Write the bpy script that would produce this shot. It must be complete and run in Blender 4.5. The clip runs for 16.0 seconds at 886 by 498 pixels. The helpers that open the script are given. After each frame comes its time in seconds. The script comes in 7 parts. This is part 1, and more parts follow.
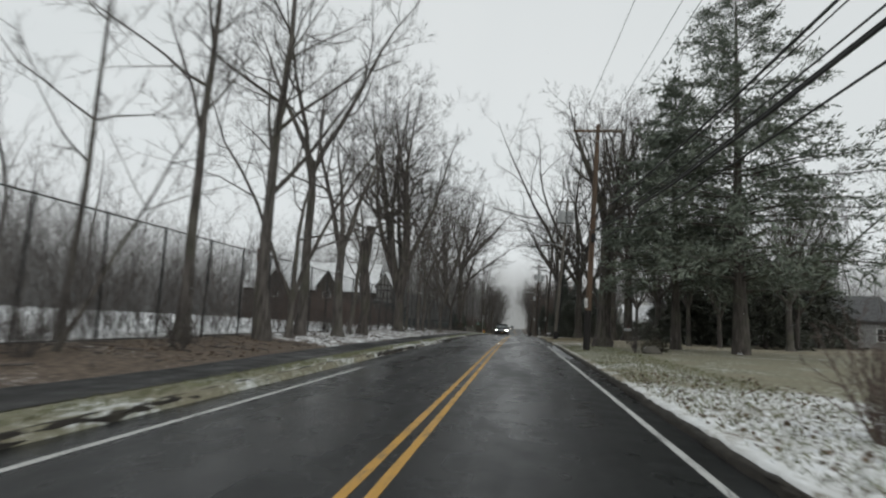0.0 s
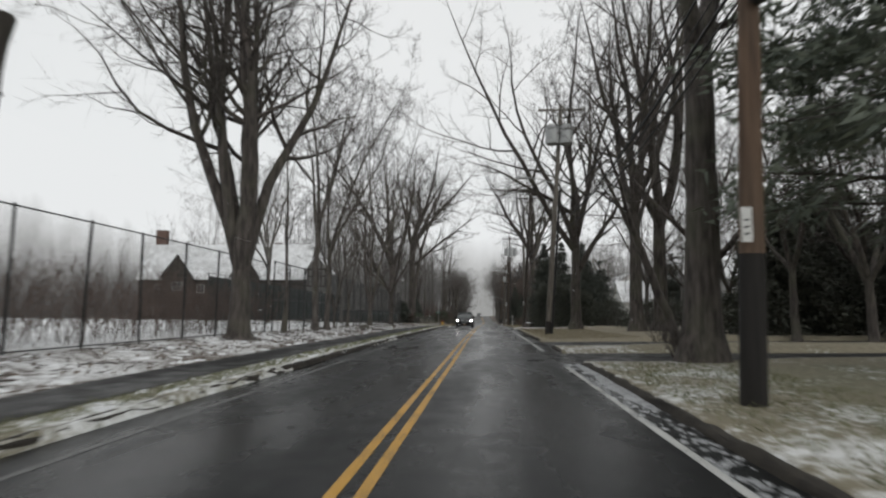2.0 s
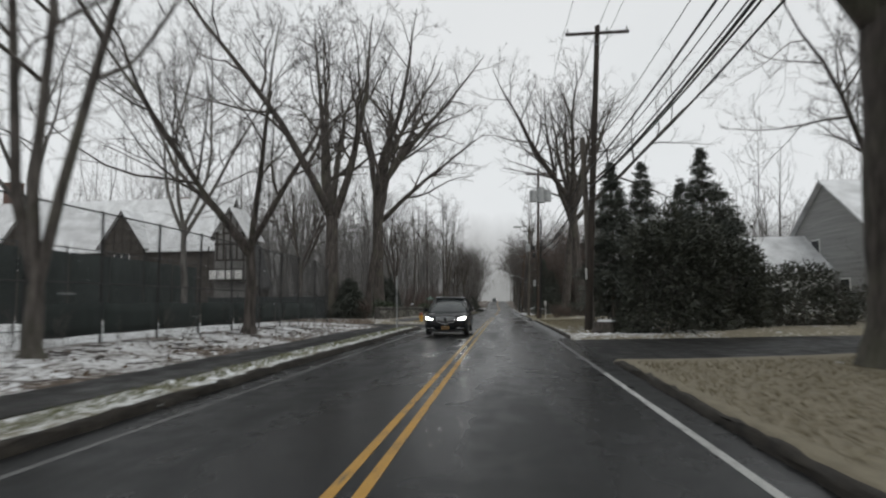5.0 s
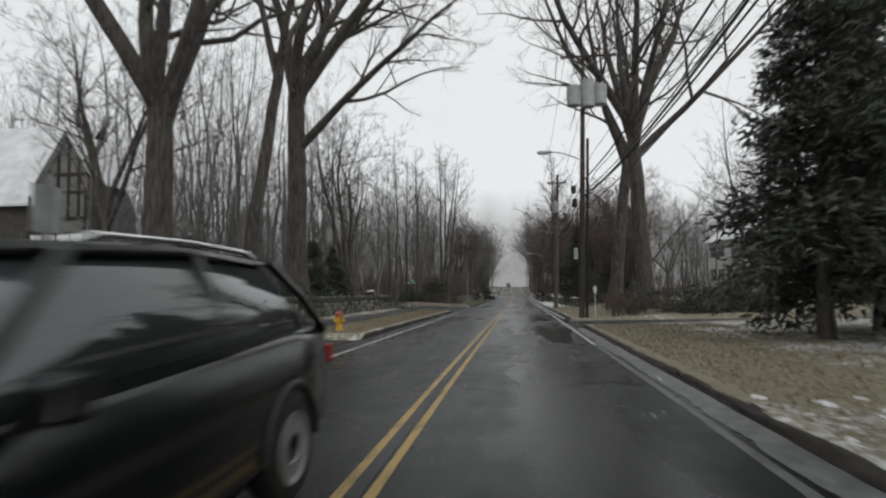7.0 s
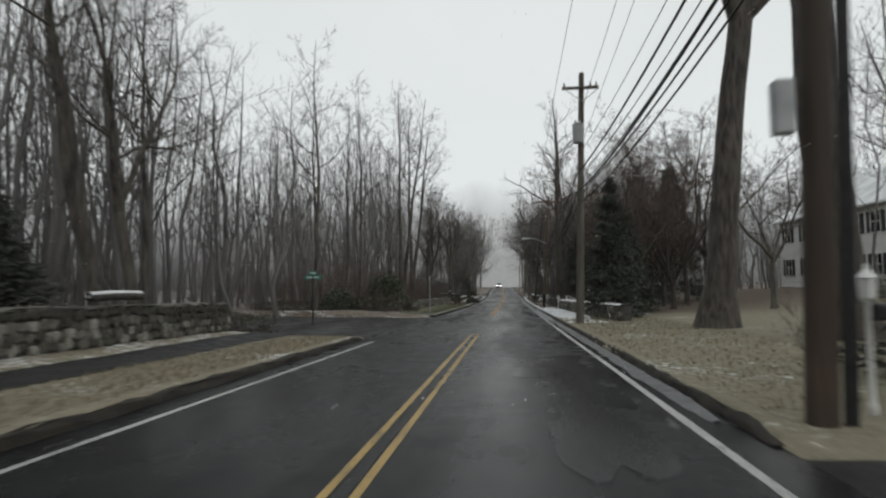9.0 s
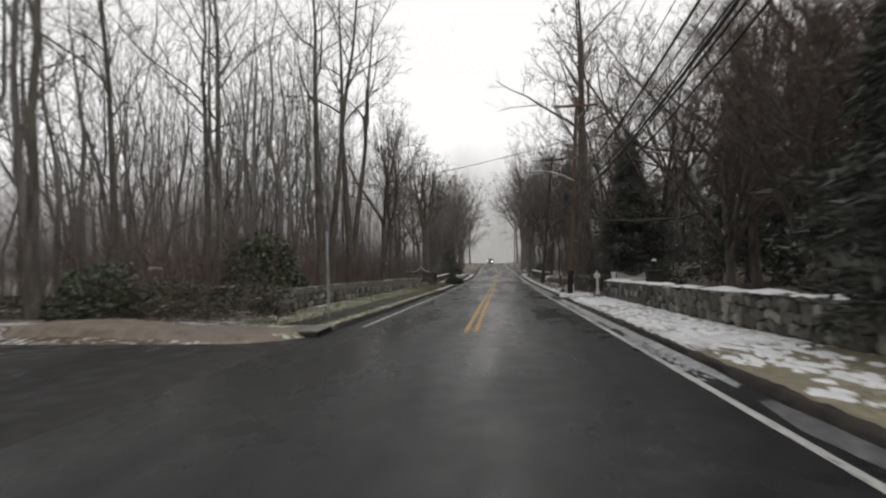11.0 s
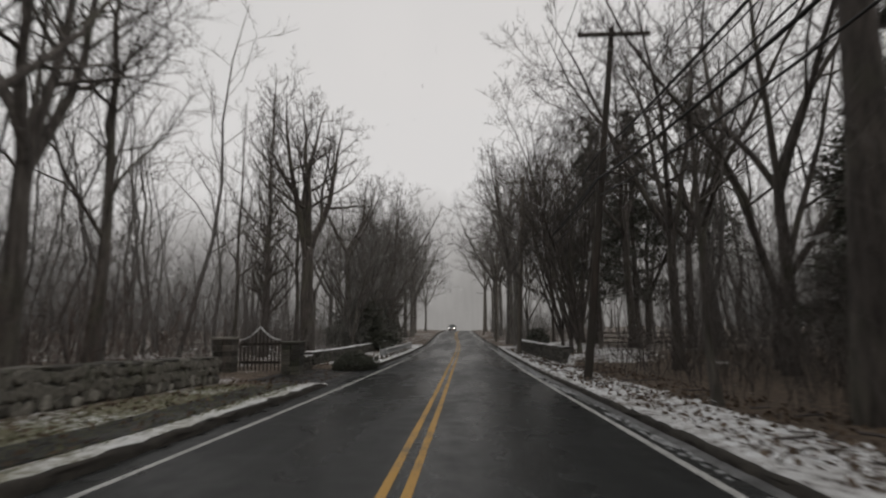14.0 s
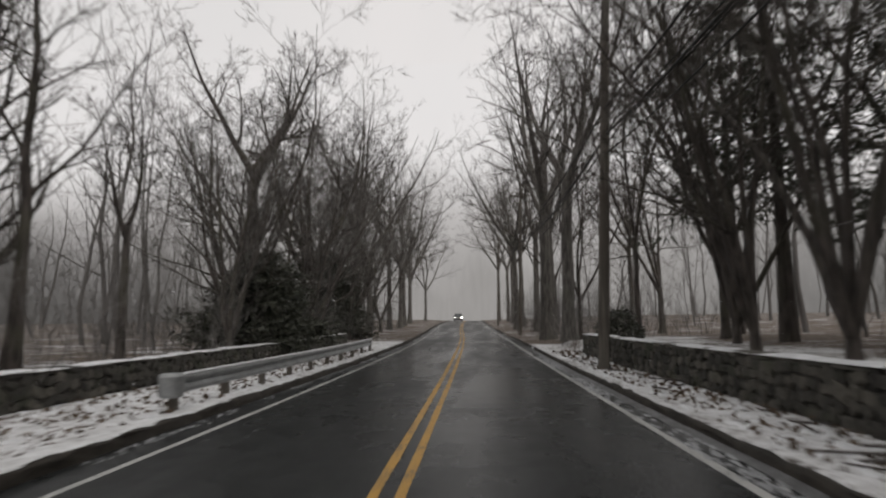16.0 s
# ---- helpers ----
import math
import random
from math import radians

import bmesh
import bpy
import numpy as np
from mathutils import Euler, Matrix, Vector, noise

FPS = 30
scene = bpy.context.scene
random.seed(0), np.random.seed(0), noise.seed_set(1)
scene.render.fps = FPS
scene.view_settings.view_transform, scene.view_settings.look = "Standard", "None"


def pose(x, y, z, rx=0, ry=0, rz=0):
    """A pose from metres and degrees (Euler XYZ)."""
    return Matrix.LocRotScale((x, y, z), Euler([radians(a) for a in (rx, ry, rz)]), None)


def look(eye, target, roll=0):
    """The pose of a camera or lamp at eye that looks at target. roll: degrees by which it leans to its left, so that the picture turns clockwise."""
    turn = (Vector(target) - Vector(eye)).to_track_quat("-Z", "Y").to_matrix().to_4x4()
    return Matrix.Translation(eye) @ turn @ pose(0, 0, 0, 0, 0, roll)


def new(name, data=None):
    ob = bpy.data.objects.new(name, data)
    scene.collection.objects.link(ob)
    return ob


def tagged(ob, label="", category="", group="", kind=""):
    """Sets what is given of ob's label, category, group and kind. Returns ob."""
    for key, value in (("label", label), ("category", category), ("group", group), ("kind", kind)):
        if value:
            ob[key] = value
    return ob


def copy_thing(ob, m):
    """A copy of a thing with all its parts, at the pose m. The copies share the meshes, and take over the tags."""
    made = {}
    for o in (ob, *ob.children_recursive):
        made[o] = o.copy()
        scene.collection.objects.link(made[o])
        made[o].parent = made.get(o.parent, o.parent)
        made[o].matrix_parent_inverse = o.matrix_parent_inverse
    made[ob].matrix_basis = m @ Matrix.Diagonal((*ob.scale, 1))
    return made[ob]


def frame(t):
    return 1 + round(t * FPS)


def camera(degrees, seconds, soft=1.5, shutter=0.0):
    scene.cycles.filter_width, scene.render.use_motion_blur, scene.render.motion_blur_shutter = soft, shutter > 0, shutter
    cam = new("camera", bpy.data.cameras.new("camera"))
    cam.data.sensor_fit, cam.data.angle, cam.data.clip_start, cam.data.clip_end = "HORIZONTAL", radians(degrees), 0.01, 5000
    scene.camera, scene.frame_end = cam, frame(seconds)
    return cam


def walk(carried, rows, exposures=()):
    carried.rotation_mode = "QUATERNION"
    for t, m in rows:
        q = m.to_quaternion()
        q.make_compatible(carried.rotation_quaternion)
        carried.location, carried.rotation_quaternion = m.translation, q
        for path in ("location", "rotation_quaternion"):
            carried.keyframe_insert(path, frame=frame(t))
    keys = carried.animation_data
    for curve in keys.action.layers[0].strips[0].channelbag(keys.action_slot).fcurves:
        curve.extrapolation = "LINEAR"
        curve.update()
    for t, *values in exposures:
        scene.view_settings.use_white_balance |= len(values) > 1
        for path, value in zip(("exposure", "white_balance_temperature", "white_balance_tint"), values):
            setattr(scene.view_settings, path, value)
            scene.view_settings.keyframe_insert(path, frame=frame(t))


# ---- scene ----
cam = camera(76.0, 16.0, soft=2.2, shutter=0.35)
PATH = [
    (0, (1.208, 28.874, 1.42), (0.933, 30.84, 1.662), 2.82),
    (0.5, (1.245, 34.541, 1.42), (1.019, 36.514, 1.657), 1.78),
    (1, (1.157, 40.089, 1.42), (0.975, 42.07, 1.625), 1.24),
    (1.5, (1.082, 45.96, 1.42), (0.915, 47.944, 1.603), -0.02),
    (2, (1.052, 52.021, 1.42), (0.899, 54.003, 1.633), 0.34),
    (2.5, (1.045, 57.946, 1.42), (0.917, 59.928, 1.655), -0.16),
    (3, (1.018, 63.755, 1.42), (0.892, 65.737, 1.661), -0.18),
    (3.5, (1.018, 69.328, 1.42), (0.868, 71.307, 1.665), -0.72),
    (4, (1.093, 75.027, 1.42), (0.916, 77.004, 1.659), -0.69),
    (4.2, (1.162, 77.336, 1.42), (0.982, 79.315, 1.646), -0.29),
    (6.3, (1.176, 101.519, 1.42), (0.92, 103.496, 1.575), -1.53),
    (6.5, (1.183, 103.809, 1.42), (0.919, 105.786, 1.575), -0.77),
    (7, (1.136, 109.662, 1.42), (0.876, 111.64, 1.564), -0.60),
    (7.5, (1.213, 115.374, 1.42), (0.979, 117.355, 1.561), -1.09),
    (8, (1.203, 120.867, 1.42), (0.979, 122.845, 1.607), -0.15),
    (8.5, (1.215, 126.622, 1.42), (0.988, 128.6, 1.615), -0.34),
    (9, (1.227, 132.447, 1.42), (0.995, 134.427, 1.578), -0.75),
    (11.3, (0.74, 159.119, 1.42), (0.545, 161.108, 1.501), -1.95),
    (11.5, (0.736, 161.429, 1.42), (0.544, 163.417, 1.509), -2.11),
    (12, (0.811, 167.155, 1.42), (0.63, 169.144, 1.509), -1.73),
    (12.5, (0.805, 172.782, 1.42), (0.642, 174.77, 1.573), -0.34),
    (13, (0.834, 178.303, 1.42), (0.692, 180.282, 1.675), 0.02),
    (13.5, (0.782, 184.112, 1.42), (0.677, 186.085, 1.735), -0.48),
    (14, (0.67, 190.078, 1.42), (0.595, 192.053, 1.731), -0.46),
    (14.5, (0.602, 195.923, 1.42), (0.538, 197.901, 1.709), -0.61),
    (15, (0.615, 201.687, 1.42), (0.545, 203.666, 1.698), -0.88),
    (15.5, (0.739, 207.483, 1.42), (0.647, 209.462, 1.698), -1.20),
    (16, (0.743, 213.372, 1.42), (0.638, 215.351, 1.687), -0.79),
]
LIGHT = [(0, -0.08, 6350, 6), (0.5, -0.14, 6350, 6), (1, 0, 6400, 7), (1.5, 0.08, 6450, 8), (2.5, 0.03, 6500, 9), (3, 0, 6500, 9), (6.5, 0, 6350, 8), (7.5, 0.14, 6500, 9), (9, 0, 6400, 6), (11.3, 0.36, 6700, 11), (12, 0.32, 6700, 11), (12.5, 0.24, 6800, 12), (13.5, 0.12, 6850, 13), (14, -0.25, 6750, 12),
         (14.5, -0.08, 6700, 12), (15, -0.12, 6700, 12), (15.5, -0.22, 6700, 12), (16, -0.05, 6750, 13)]
# The road runs over a slight brow, down a long dip and up again: its gradient at every twentieth metre or so
GRADE_Y = [40, 60, 80, 100, 120, 140, 160, 180, 200, 220, 240, 260, 280, 300, 325]
GRADE = [0, -0.0042, -0.0093, -0.0155, -0.0217, -0.0251, -0.0246, -0.024, -0.0214, -0.0123, -0.0013, 0.0068, 0.0123, 0.01, 0]
LEVEL_Y = np.arange(0.0, 500.0, 2.0)
LEVEL = np.cumsum(np.interp(LEVEL_Y - 1.0, GRADE_Y, GRADE)) * 2.0


def rise(y):
    """Height of the road along its length."""
    return np.interp(y, LEVEL_Y, LEVEL)


def bend(y):
    """Far off the road shifts a little to its left."""
    return -1.2 * (1 - np.exp(-(np.clip(np.asarray(y, float) - 240, 0, 400) / 40) ** 2))


def riding(eye, target):
    z = float(rise(eye[1]))
    dz = float(np.interp(eye[1], GRADE_Y, GRADE)) * (target[1] - eye[1])
    return (eye[0], eye[1], eye[2] + z), (target[0], target[1], target[2] + z + dz)


walk(cam, [(t, look(*riding(eye, target), roll)) for t, eye, target, roll in PATH], LIGHT)

# ---- world and light ----
SUN_UP, SUN_TURN = radians(38), radians(150)
world = bpy.data.worlds.new("overcast")
scene.world = world
world.use_nodes = True
wn, wl = world.node_tree.nodes, world.node_tree.links
sky = wn.new("ShaderNodeTexSky")
sky.sky_type, sky.sun_disc, sky.sun_elevation, sky.sun_rotation = "NISHITA", False, SUN_UP, SUN_TURN
pale = wn.new("ShaderNodeHueSaturation")
pale.inputs["Saturation"].default_value = 0.12
pale.inputs["Value"].default_value = 0.10
cloud = wn.new("ShaderNodeTexNoise")
cloud.inputs["Scale"].default_value, cloud.inputs["Detail"].default_value = 1.6, 4
tone = wn.new("ShaderNodeValToRGB")
tone.color_ramp.elements[0].position, tone.color_ramp.elements[0].color = 0.3, (0.76, 0.78, 0.79, 1)
tone.color_ramp.elements[1].position, tone.color_ramp.elements[1].color = 0.7, (0.86, 0.865, 0.87, 1)
cover = wn.new("ShaderNodeMixRGB")
cover.inputs[0].default_value = 0.85
wl.new(sky.outputs[0], pale.inputs["Color"])
wl.new(cloud.outputs[0], tone.inputs[0])
wl.new(pale.outputs[0], cover.inputs[1])
wl.new(tone.outputs[0], cover.inputs[2])
wl.new(cover.outputs[0], wn["Background"].inputs["Color"])
wn["Background"].inputs["Strength"].default_value = 1.0

sun = new("sun", bpy.data.lights.new("sun", "SUN"))
sun.data.energy, sun.data.angle, sun.data.color = 0.6, radians(40), (1.0, 0.97, 0.93)
sun.matrix_world = look((0, 0, 60), (math.sin(SUN_TURN) * -60, math.cos(SUN_TURN) * -60, 60 - 60 * math.tan(SUN_UP)))


# ---- materials ----
def rgb(c):
    return (*c, 1.0)


class Mat:
    """A node material in the making: colour built from noise at two scales."""

    def __init__(self, name, rough=0.8, metal=0.0):
        self.m = bpy.data.materials.new(name)
        self.m.use_nodes = True
        self.n, self.l = self.m.node_tree.nodes, self.m.node_tree.links
        self.b = self.n["Principled BSDF"]
        self.b.inputs["Roughness"].default_value, self.b.inputs["Metallic"].default_value = rough, metal
        self.co = self.n.new("ShaderNodeTexCoord")
        self.geo = self.n.new("ShaderNodeNewGeometry")

    def noise(self, scale, detail=4, stretch=(1, 1, 1), world=True):
        t = self.n.new("ShaderNodeTexNoise")
        t.inputs["Scale"].default_value, t.inputs["Detail"].default_value = scale, detail
        mp = self.n.new("ShaderNodeMapping")
        mp.inputs["Scale"].default_value = stretch
        self.l.new(self.geo.outputs["Position"] if world else self.co.outputs["Object"], mp.inputs[0])
        self.l.new(mp.outputs[0], t.inputs["Vector"])
        return t.outputs[0]

    def ramp(self, fac, stops):
        r = self.n.new("ShaderNodeValToRGB")
        while len(r.color_ramp.elements) < len(stops):
            r.color_ramp.elements.new(0.5)
        for e, (p, c) in zip(r.color_ramp.elements, stops):
            e.position, e.color = p, rgb(c) if len(c) == 3 else c
        self.l.new(fac, r.inputs[0])
        return r.outputs[0]

    def mix(self, fac, a, b, mode="MIX"):
        x = self.n.new("ShaderNodeMixRGB")
        x.blend_type = mode
        for i, v in enumerate((fac, a, b)):
            if hasattr(v, "links"):
                self.l.new(v, x.inputs[i])
            else:
                x.inputs[i].default_value = v if i == 0 else rgb(v)
        return x.outputs[0]

    def math(self, op, a, b=0.0):
        x = self.n.new("ShaderNodeMath")
        x.operation = op
        for i, v in enumerate((a, b)):
            if hasattr(v, "links"):
                self.l.new(v, x.inputs[i])
            else:
                x.inputs[i].default_value = v
        return x.outputs[0]

    def attr(self, name):
        a = self.n.new("ShaderNodeAttribute")
        a.attribute_name = name
        return a.outputs["Fac"]

    def each(self):
        """A random value for each object."""
        return self.n.new("ShaderNodeObjectInfo").outputs["Random"]

    def island(self):
        return self.geo.outputs["Random Per Island"]

    def done(self, color=None, rough=None, bump=None, height=0.01, strength=0.6):
        if color is not None:
            if hasattr(color, "links"):
                self.l.new(color, self.b.inputs["Base Color"])
            else:
                self.b.inputs["Base Color"].default_value = rgb(color)
        if rough is not None:
            self.l.new(rough, self.b.inputs["Roughness"])
        if bump is not None:
            k = self.n.new("ShaderNodeBump")
            k.inputs["Distance"].default_value, k.inputs["Strength"].default_value = height, strength
            self.l.new(bump, k.inputs["Height"])
            self.l.new(k.outputs[0], self.b.inputs["Normal"])
        return self.m


def plain(name, a, b, scale=6.0, rough=0.8, metal=0.0, bump=0.004, stretch=(1, 1, 1), fine=60.0):
    """Two tones mixed by coarse and fine noise, with a light relief."""
    k = Mat(name, rough, metal)
    c = k.noise(scale, 5, stretch)
    f = k.noise(fine, 3, stretch)
    both = k.math("ADD", k.math("MULTIPLY", c, 0.65), k.math("MULTIPLY", f, 0.35))
    return k.done(k.ramp(both, [(0.35, a), (0.65, b)]), None, f, bump)


def make_bark(name, dark, light, moss=(0.1, 0.1, 0.07)):
    k = Mat(name, 0.92)
    ridges = k.noise(9.0, 5, (1, 1, 0.16))
    blot = k.noise(0.9, 3)
    col = k.ramp(ridges, [(0.35, dark), (0.7, light)])
    col = k.mix(k.ramp(blot, [(0.48, (0, 0, 0)), (0.72, (0.6, 0.6, 0.6))]), col, moss)
    return k.done(col, None, ridges, 0.03, 0.9)


BARK = make_bark("bark_grey_brown", (0.045, 0.039, 0.035), (0.15, 0.133, 0.12))
BARK_DARK = make_bark("bark_dark", (0.034, 0.029, 0.026), (0.115, 0.099, 0.088))
# Bark of distant trees, paled so that its colour carries the haze
BARK_HAZED = make_bark("bark_hazed", (0.06, 0.055, 0.05), (0.19, 0.175, 0.16), (0.12, 0.12, 0.1))
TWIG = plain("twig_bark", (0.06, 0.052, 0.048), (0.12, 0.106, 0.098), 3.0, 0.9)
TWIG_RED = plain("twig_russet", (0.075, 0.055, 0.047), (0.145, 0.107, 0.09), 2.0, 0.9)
# Far woods, thickets and twigs: base colour lightened to stand for haze
WOODS_BARK_HAZED = plain("woods_bark_hazed", (0.1, 0.094, 0.089), (0.2, 0.19, 0.182), 1.2, 0.92, stretch=(1, 1, 0.2))


def make_leaf(name, a, b, rough=0.6):
    k = Mat(name, rough)
    col = k.ramp(k.island(), [(0.0, a), (1.0, b)])
    return k.done(k.mix(k.math("MULTIPLY", k.noise(0.8), 0.5), col, a))


NEEDLE = make_leaf("pine_needles", (0.085, 0.105, 0.08), (0.2, 0.225, 0.172))
SPRUCE = make_leaf("spruce_needles", (0.036, 0.042, 0.034), (0.092, 0.101, 0.081))
HEMLOCK = make_leaf("dull_evergreen", (0.034, 0.038, 0.028), (0.088, 0.092, 0.067))
BROADLEAF = make_leaf("leathery_leaves", (0.025, 0.04, 0.02), (0.08, 0.1, 0.055), 0.4)
HEDGE_LEAF = make_leaf("hedge_leaves", (0.04, 0.037, 0.025), (0.105, 0.095, 0.062))
DEAD_LEAF = make_leaf("dead_leaves", (0.06, 0.042, 0.028), (0.17, 0.12, 0.08), 0.8)
SNOW = plain("old_snow", (0.6, 0.61, 0.62), (0.86, 0.87, 0.88), 3.0, 0.75, bump=0.03, fine=25)

SLUSH = plain("grey_slush", (0.13, 0.133, 0.136), (0.45, 0.46, 0.47), 5.0, 0.5, bump=0.02, fine=30)


def make_ground():
    k = Mat("ground_cover", 0.95)
    blot, fine, grain = k.noise(0.55, 6), k.noise(7.0, 5), k.noise(38.0, 4)
    litter = k.ramp(fine, [(0.3, (0.05, 0.036, 0.026)), (0.55, (0.13, 0.095, 0.068)), (0.75, (0.2, 0.155, 0.115))])
    tan = k.ramp(fine, [(0.2, (0.2, 0.174, 0.122)), (0.8, (0.315, 0.273, 0.198))])
    green = k.ramp(fine, [(0.3, (0.125, 0.13, 0.082)), (0.7, (0.27, 0.275, 0.18))])
    lawn = k.mix(k.math("MULTIPLY", k.attr("green"), k.ramp(blot, [(0.35, (0.4, 0.4, 0.4)), (0.6, (1, 1, 1))])), tan, green)
    base = k.mix(k.attr("lawn"), litter, lawn)
    base = k.mix(0.35, base, k.ramp(grain, [(0.3, (0.25, 0.25, 0.25)), (0.7, (1, 1, 1))]), "MULTIPLY")
    lie = k.math("ADD", k.math("MULTIPLY", blot, 0.4), k.math("ADD", k.math("MULTIPLY", fine, 0.42), k.math("MULTIPLY", grain, 0.18)))
    edge = k.math("SUBTRACT", k.math("ADD", k.attr("snow"), lie), 1.0)
    white = k.ramp(edge, [(0.0, (0, 0, 0)), (0.09, (0.75, 0.75, 0.75)), (0.22, (1, 1, 1))])
    snowy = k.mix(0.5, k.ramp(grain, [(0.25, (0.55, 0.56, 0.56)), (0.6, (0.85, 0.86, 0.87))]), k.ramp(k.noise(2.6, 4), [(0.3, (0.6, 0.6, 0.59)), (0.65, (0.86, 0.87, 0.88))]))
    col = k.mix(white, base, snowy)
    relief = k.math("ADD", k.math("MULTIPLY", fine, 0.7), k.math("MULTIPLY", grain, 0.5))
    return k.done(col, None, relief, 0.03, 0.55)


GROUND = make_ground()


def make_asphalt(name, a, b, wet, low=0.22, high=0.55):
    k = Mat(name, 0.5)
    grit, blot, lanes = k.noise(90.0, 3), k.noise(0.5, 4, (1.6, 0.25, 1)), k.noise(2.2, 5)
    col = k.ramp(k.math("ADD", k.math("MULTIPLY", grit, 0.4), k.math("MULTIPLY", lanes, 0.6)), [(0.35, a), (0.68, b)])
    col = k.mix(k.ramp(blot, [(0.4, (0, 0, 0)), (0.62, (0.55, 0.55, 0.55))]), col, tuple(v * 0.55 for v in a))
    k.b.inputs["IOR"].default_value = 1.23
    ro = k.ramp(k.math("ADD", k.math("MULTIPLY", blot, wet), k.math("MULTIPLY", lanes, 1 - wet)), [(0.38, (low,) * 3), (0.62, (high,) * 3)])
    return k.done(col, ro, grit, 0.004, 0.5)


ASPHALT = make_asphalt("wet_asphalt", (0.009, 0.0098, 0.01), (0.023, 0.0243, 0.0248), 0.7, 0.16, 0.42)
ASPHALT_PALE = make_asphalt("damp_grey_asphalt", (0.016, 0.0178, 0.0176), (0.036, 0.0385, 0.038), 0.7, 0.18, 0.45)
ASPHALT_SIDE = make_asphalt("worn_asphalt", (0.018, 0.018, 0.018), (0.04, 0.039, 0.037), 0.5, 0.35, 0.7)
ASPHALT_PATCH = make_asphalt("patched_asphalt", (0.007, 0.0075, 0.008), (0.016, 0.017, 0.018), 0.6, 0.1, 0.28)
KERB = plain("asphalt_kerb", (0.013, 0.011, 0.0085), (0.045, 0.038, 0.029), 4.0, 0.9, bump=0.03, fine=30)


def make_paint(name, col, worn):
    k = Mat(name, 0.55)
    chips = k.ramp(k.math("ADD", k.math("MULTIPLY", k.noise(30.0, 5), 0.6), k.math("MULTIPLY", k.noise(1.4, 4), 0.4)), [(0.40, (0, 0, 0)), (0.47, (1, 1, 1))])
    return k.done(k.mix(chips, worn, k.mix(k.noise(9.0), col, tuple(v * 0.8 for v in col))), None, k.noise(80.0), 0.003)


YELLOW = make_paint("yellow_paint", (0.55, 0.30, 0.045), (0.12, 0.09, 0.05))
YELLOW_WORN = make_paint("worn_yellow_paint", (0.46, 0.31, 0.1), (0.09, 0.075, 0.05))
WHITE_FAINT = make_paint("faded_white_paint", (0.13, 0.13, 0.128), (0.05, 0.05, 0.05))
WHITE_LINE = make_paint("white_paint", (0.52, 0.52, 0.5), (0.12, 0.12, 0.115))


def make_wood(name, a, b, c):
    k = Mat(name, 0.85)
    grain = k.noise(14.0, 5, (1, 1, 0.05))
    return k.done(k.mix(k.ramp(k.noise(0.35, 3), [(0.4, (0, 0, 0)), (0.65, (1, 1, 1))]), k.ramp(grain, [(0.3, a), (0.7, b)]), c), None, grain, 0.012, 0.8)


POLE_BROWN = make_wood("brown_pole", (0.026, 0.018, 0.014), (0.09, 0.062, 0.046), (0.05, 0.039, 0.031))
POLE_ORANGE = make_wood("orange_pole", (0.05, 0.03, 0.02), (0.18, 0.115, 0.075), (0.1, 0.075, 0.055))
POLE_DARK = make_wood("dark_pole", (0.02, 0.016, 0.013), (0.06, 0.046, 0.036), (0.04, 0.034, 0.028))
POLE_GREY = make_wood("grey_pole", (0.07, 0.062, 0.054), (0.2, 0.18, 0.155), (0.1, 0.085, 0.07))
# Tar of the pole feet; also the painted shade in the drain inlet
TAR_AND_SHADE = make_wood("tar_and_inlet_shade", (0.008, 0.007, 0.006), (0.022, 0.019, 0.017), (0.014, 0.012, 0.011))
GALV = plain("galvanised_steel", (0.28, 0.29, 0.29), (0.45, 0.46, 0.46), 4.0, 0.5, 0.6)
XFMR = plain("grey_tank_paint", (0.3, 0.31, 0.31), (0.44, 0.45, 0.45), 3.0, 0.5)
RUBBER = plain("black_cable", (0.012, 0.012, 0.012), (0.03, 0.03, 0.03), 5.0, 0.7)
POST_DARK = plain("dark_fence_steel", (0.02, 0.02, 0.02), (0.05, 0.048, 0.045), 5.0, 0.6)
CHAIN = plain("chain_link_wire", (0.05, 0.05, 0.05), (0.1, 0.1, 0.1), 5.0, 0.6, 0.4)
FABRIC = plain("green_windscreen", (0.016, 0.022, 0.02), (0.029, 0.037, 0.034), 1.2, 0.9, stretch=(1, 1, 0.3))
BOARD_GREEN = plain("dark_green_stain", (0.016, 0.021, 0.021), (0.034, 0.041, 0.041), 3.0, 0.75, stretch=(8, 8, 0.4))
SHINGLE = plain("snowy_shingles", (0.5, 0.505, 0.51), (0.8, 0.81, 0.82), 1.0, 0.8, bump=0.02)
SLATE = plain("dark_shingles", (0.05, 0.05, 0.052), (0.12, 0.12, 0.122), 3.0, 0.85)
STUCCO_DARK = plain("dark_brown_siding", (0.035, 0.03, 0.026), (0.075, 0.065, 0.055), 2.0, 0.85)
STUCCO = plain("grey_stucco", (0.14, 0.136, 0.13), (0.22, 0.214, 0.205), 2.0, 0.9)
SIDING = plain("white_clapboard", (0.62, 0.62, 0.6), (0.78, 0.78, 0.76), 1.5, 0.7, stretch=(0.2, 0.2, 8))
SIDING_GREY = plain("grey_clapboard", (0.2, 0.2, 0.2), (0.33, 0.33, 0.32), 1.5, 0.8, stretch=(0.2, 0.2, 8))
TIMBER = plain("dark_timber", (0.02, 0.016, 0.013), (0.045, 0.037, 0.03), 4.0, 0.8)
SHUTTER = plain("dark_shutter", (0.02, 0.022, 0.022), (0.04, 0.042, 0.042), 5.0, 0.6)
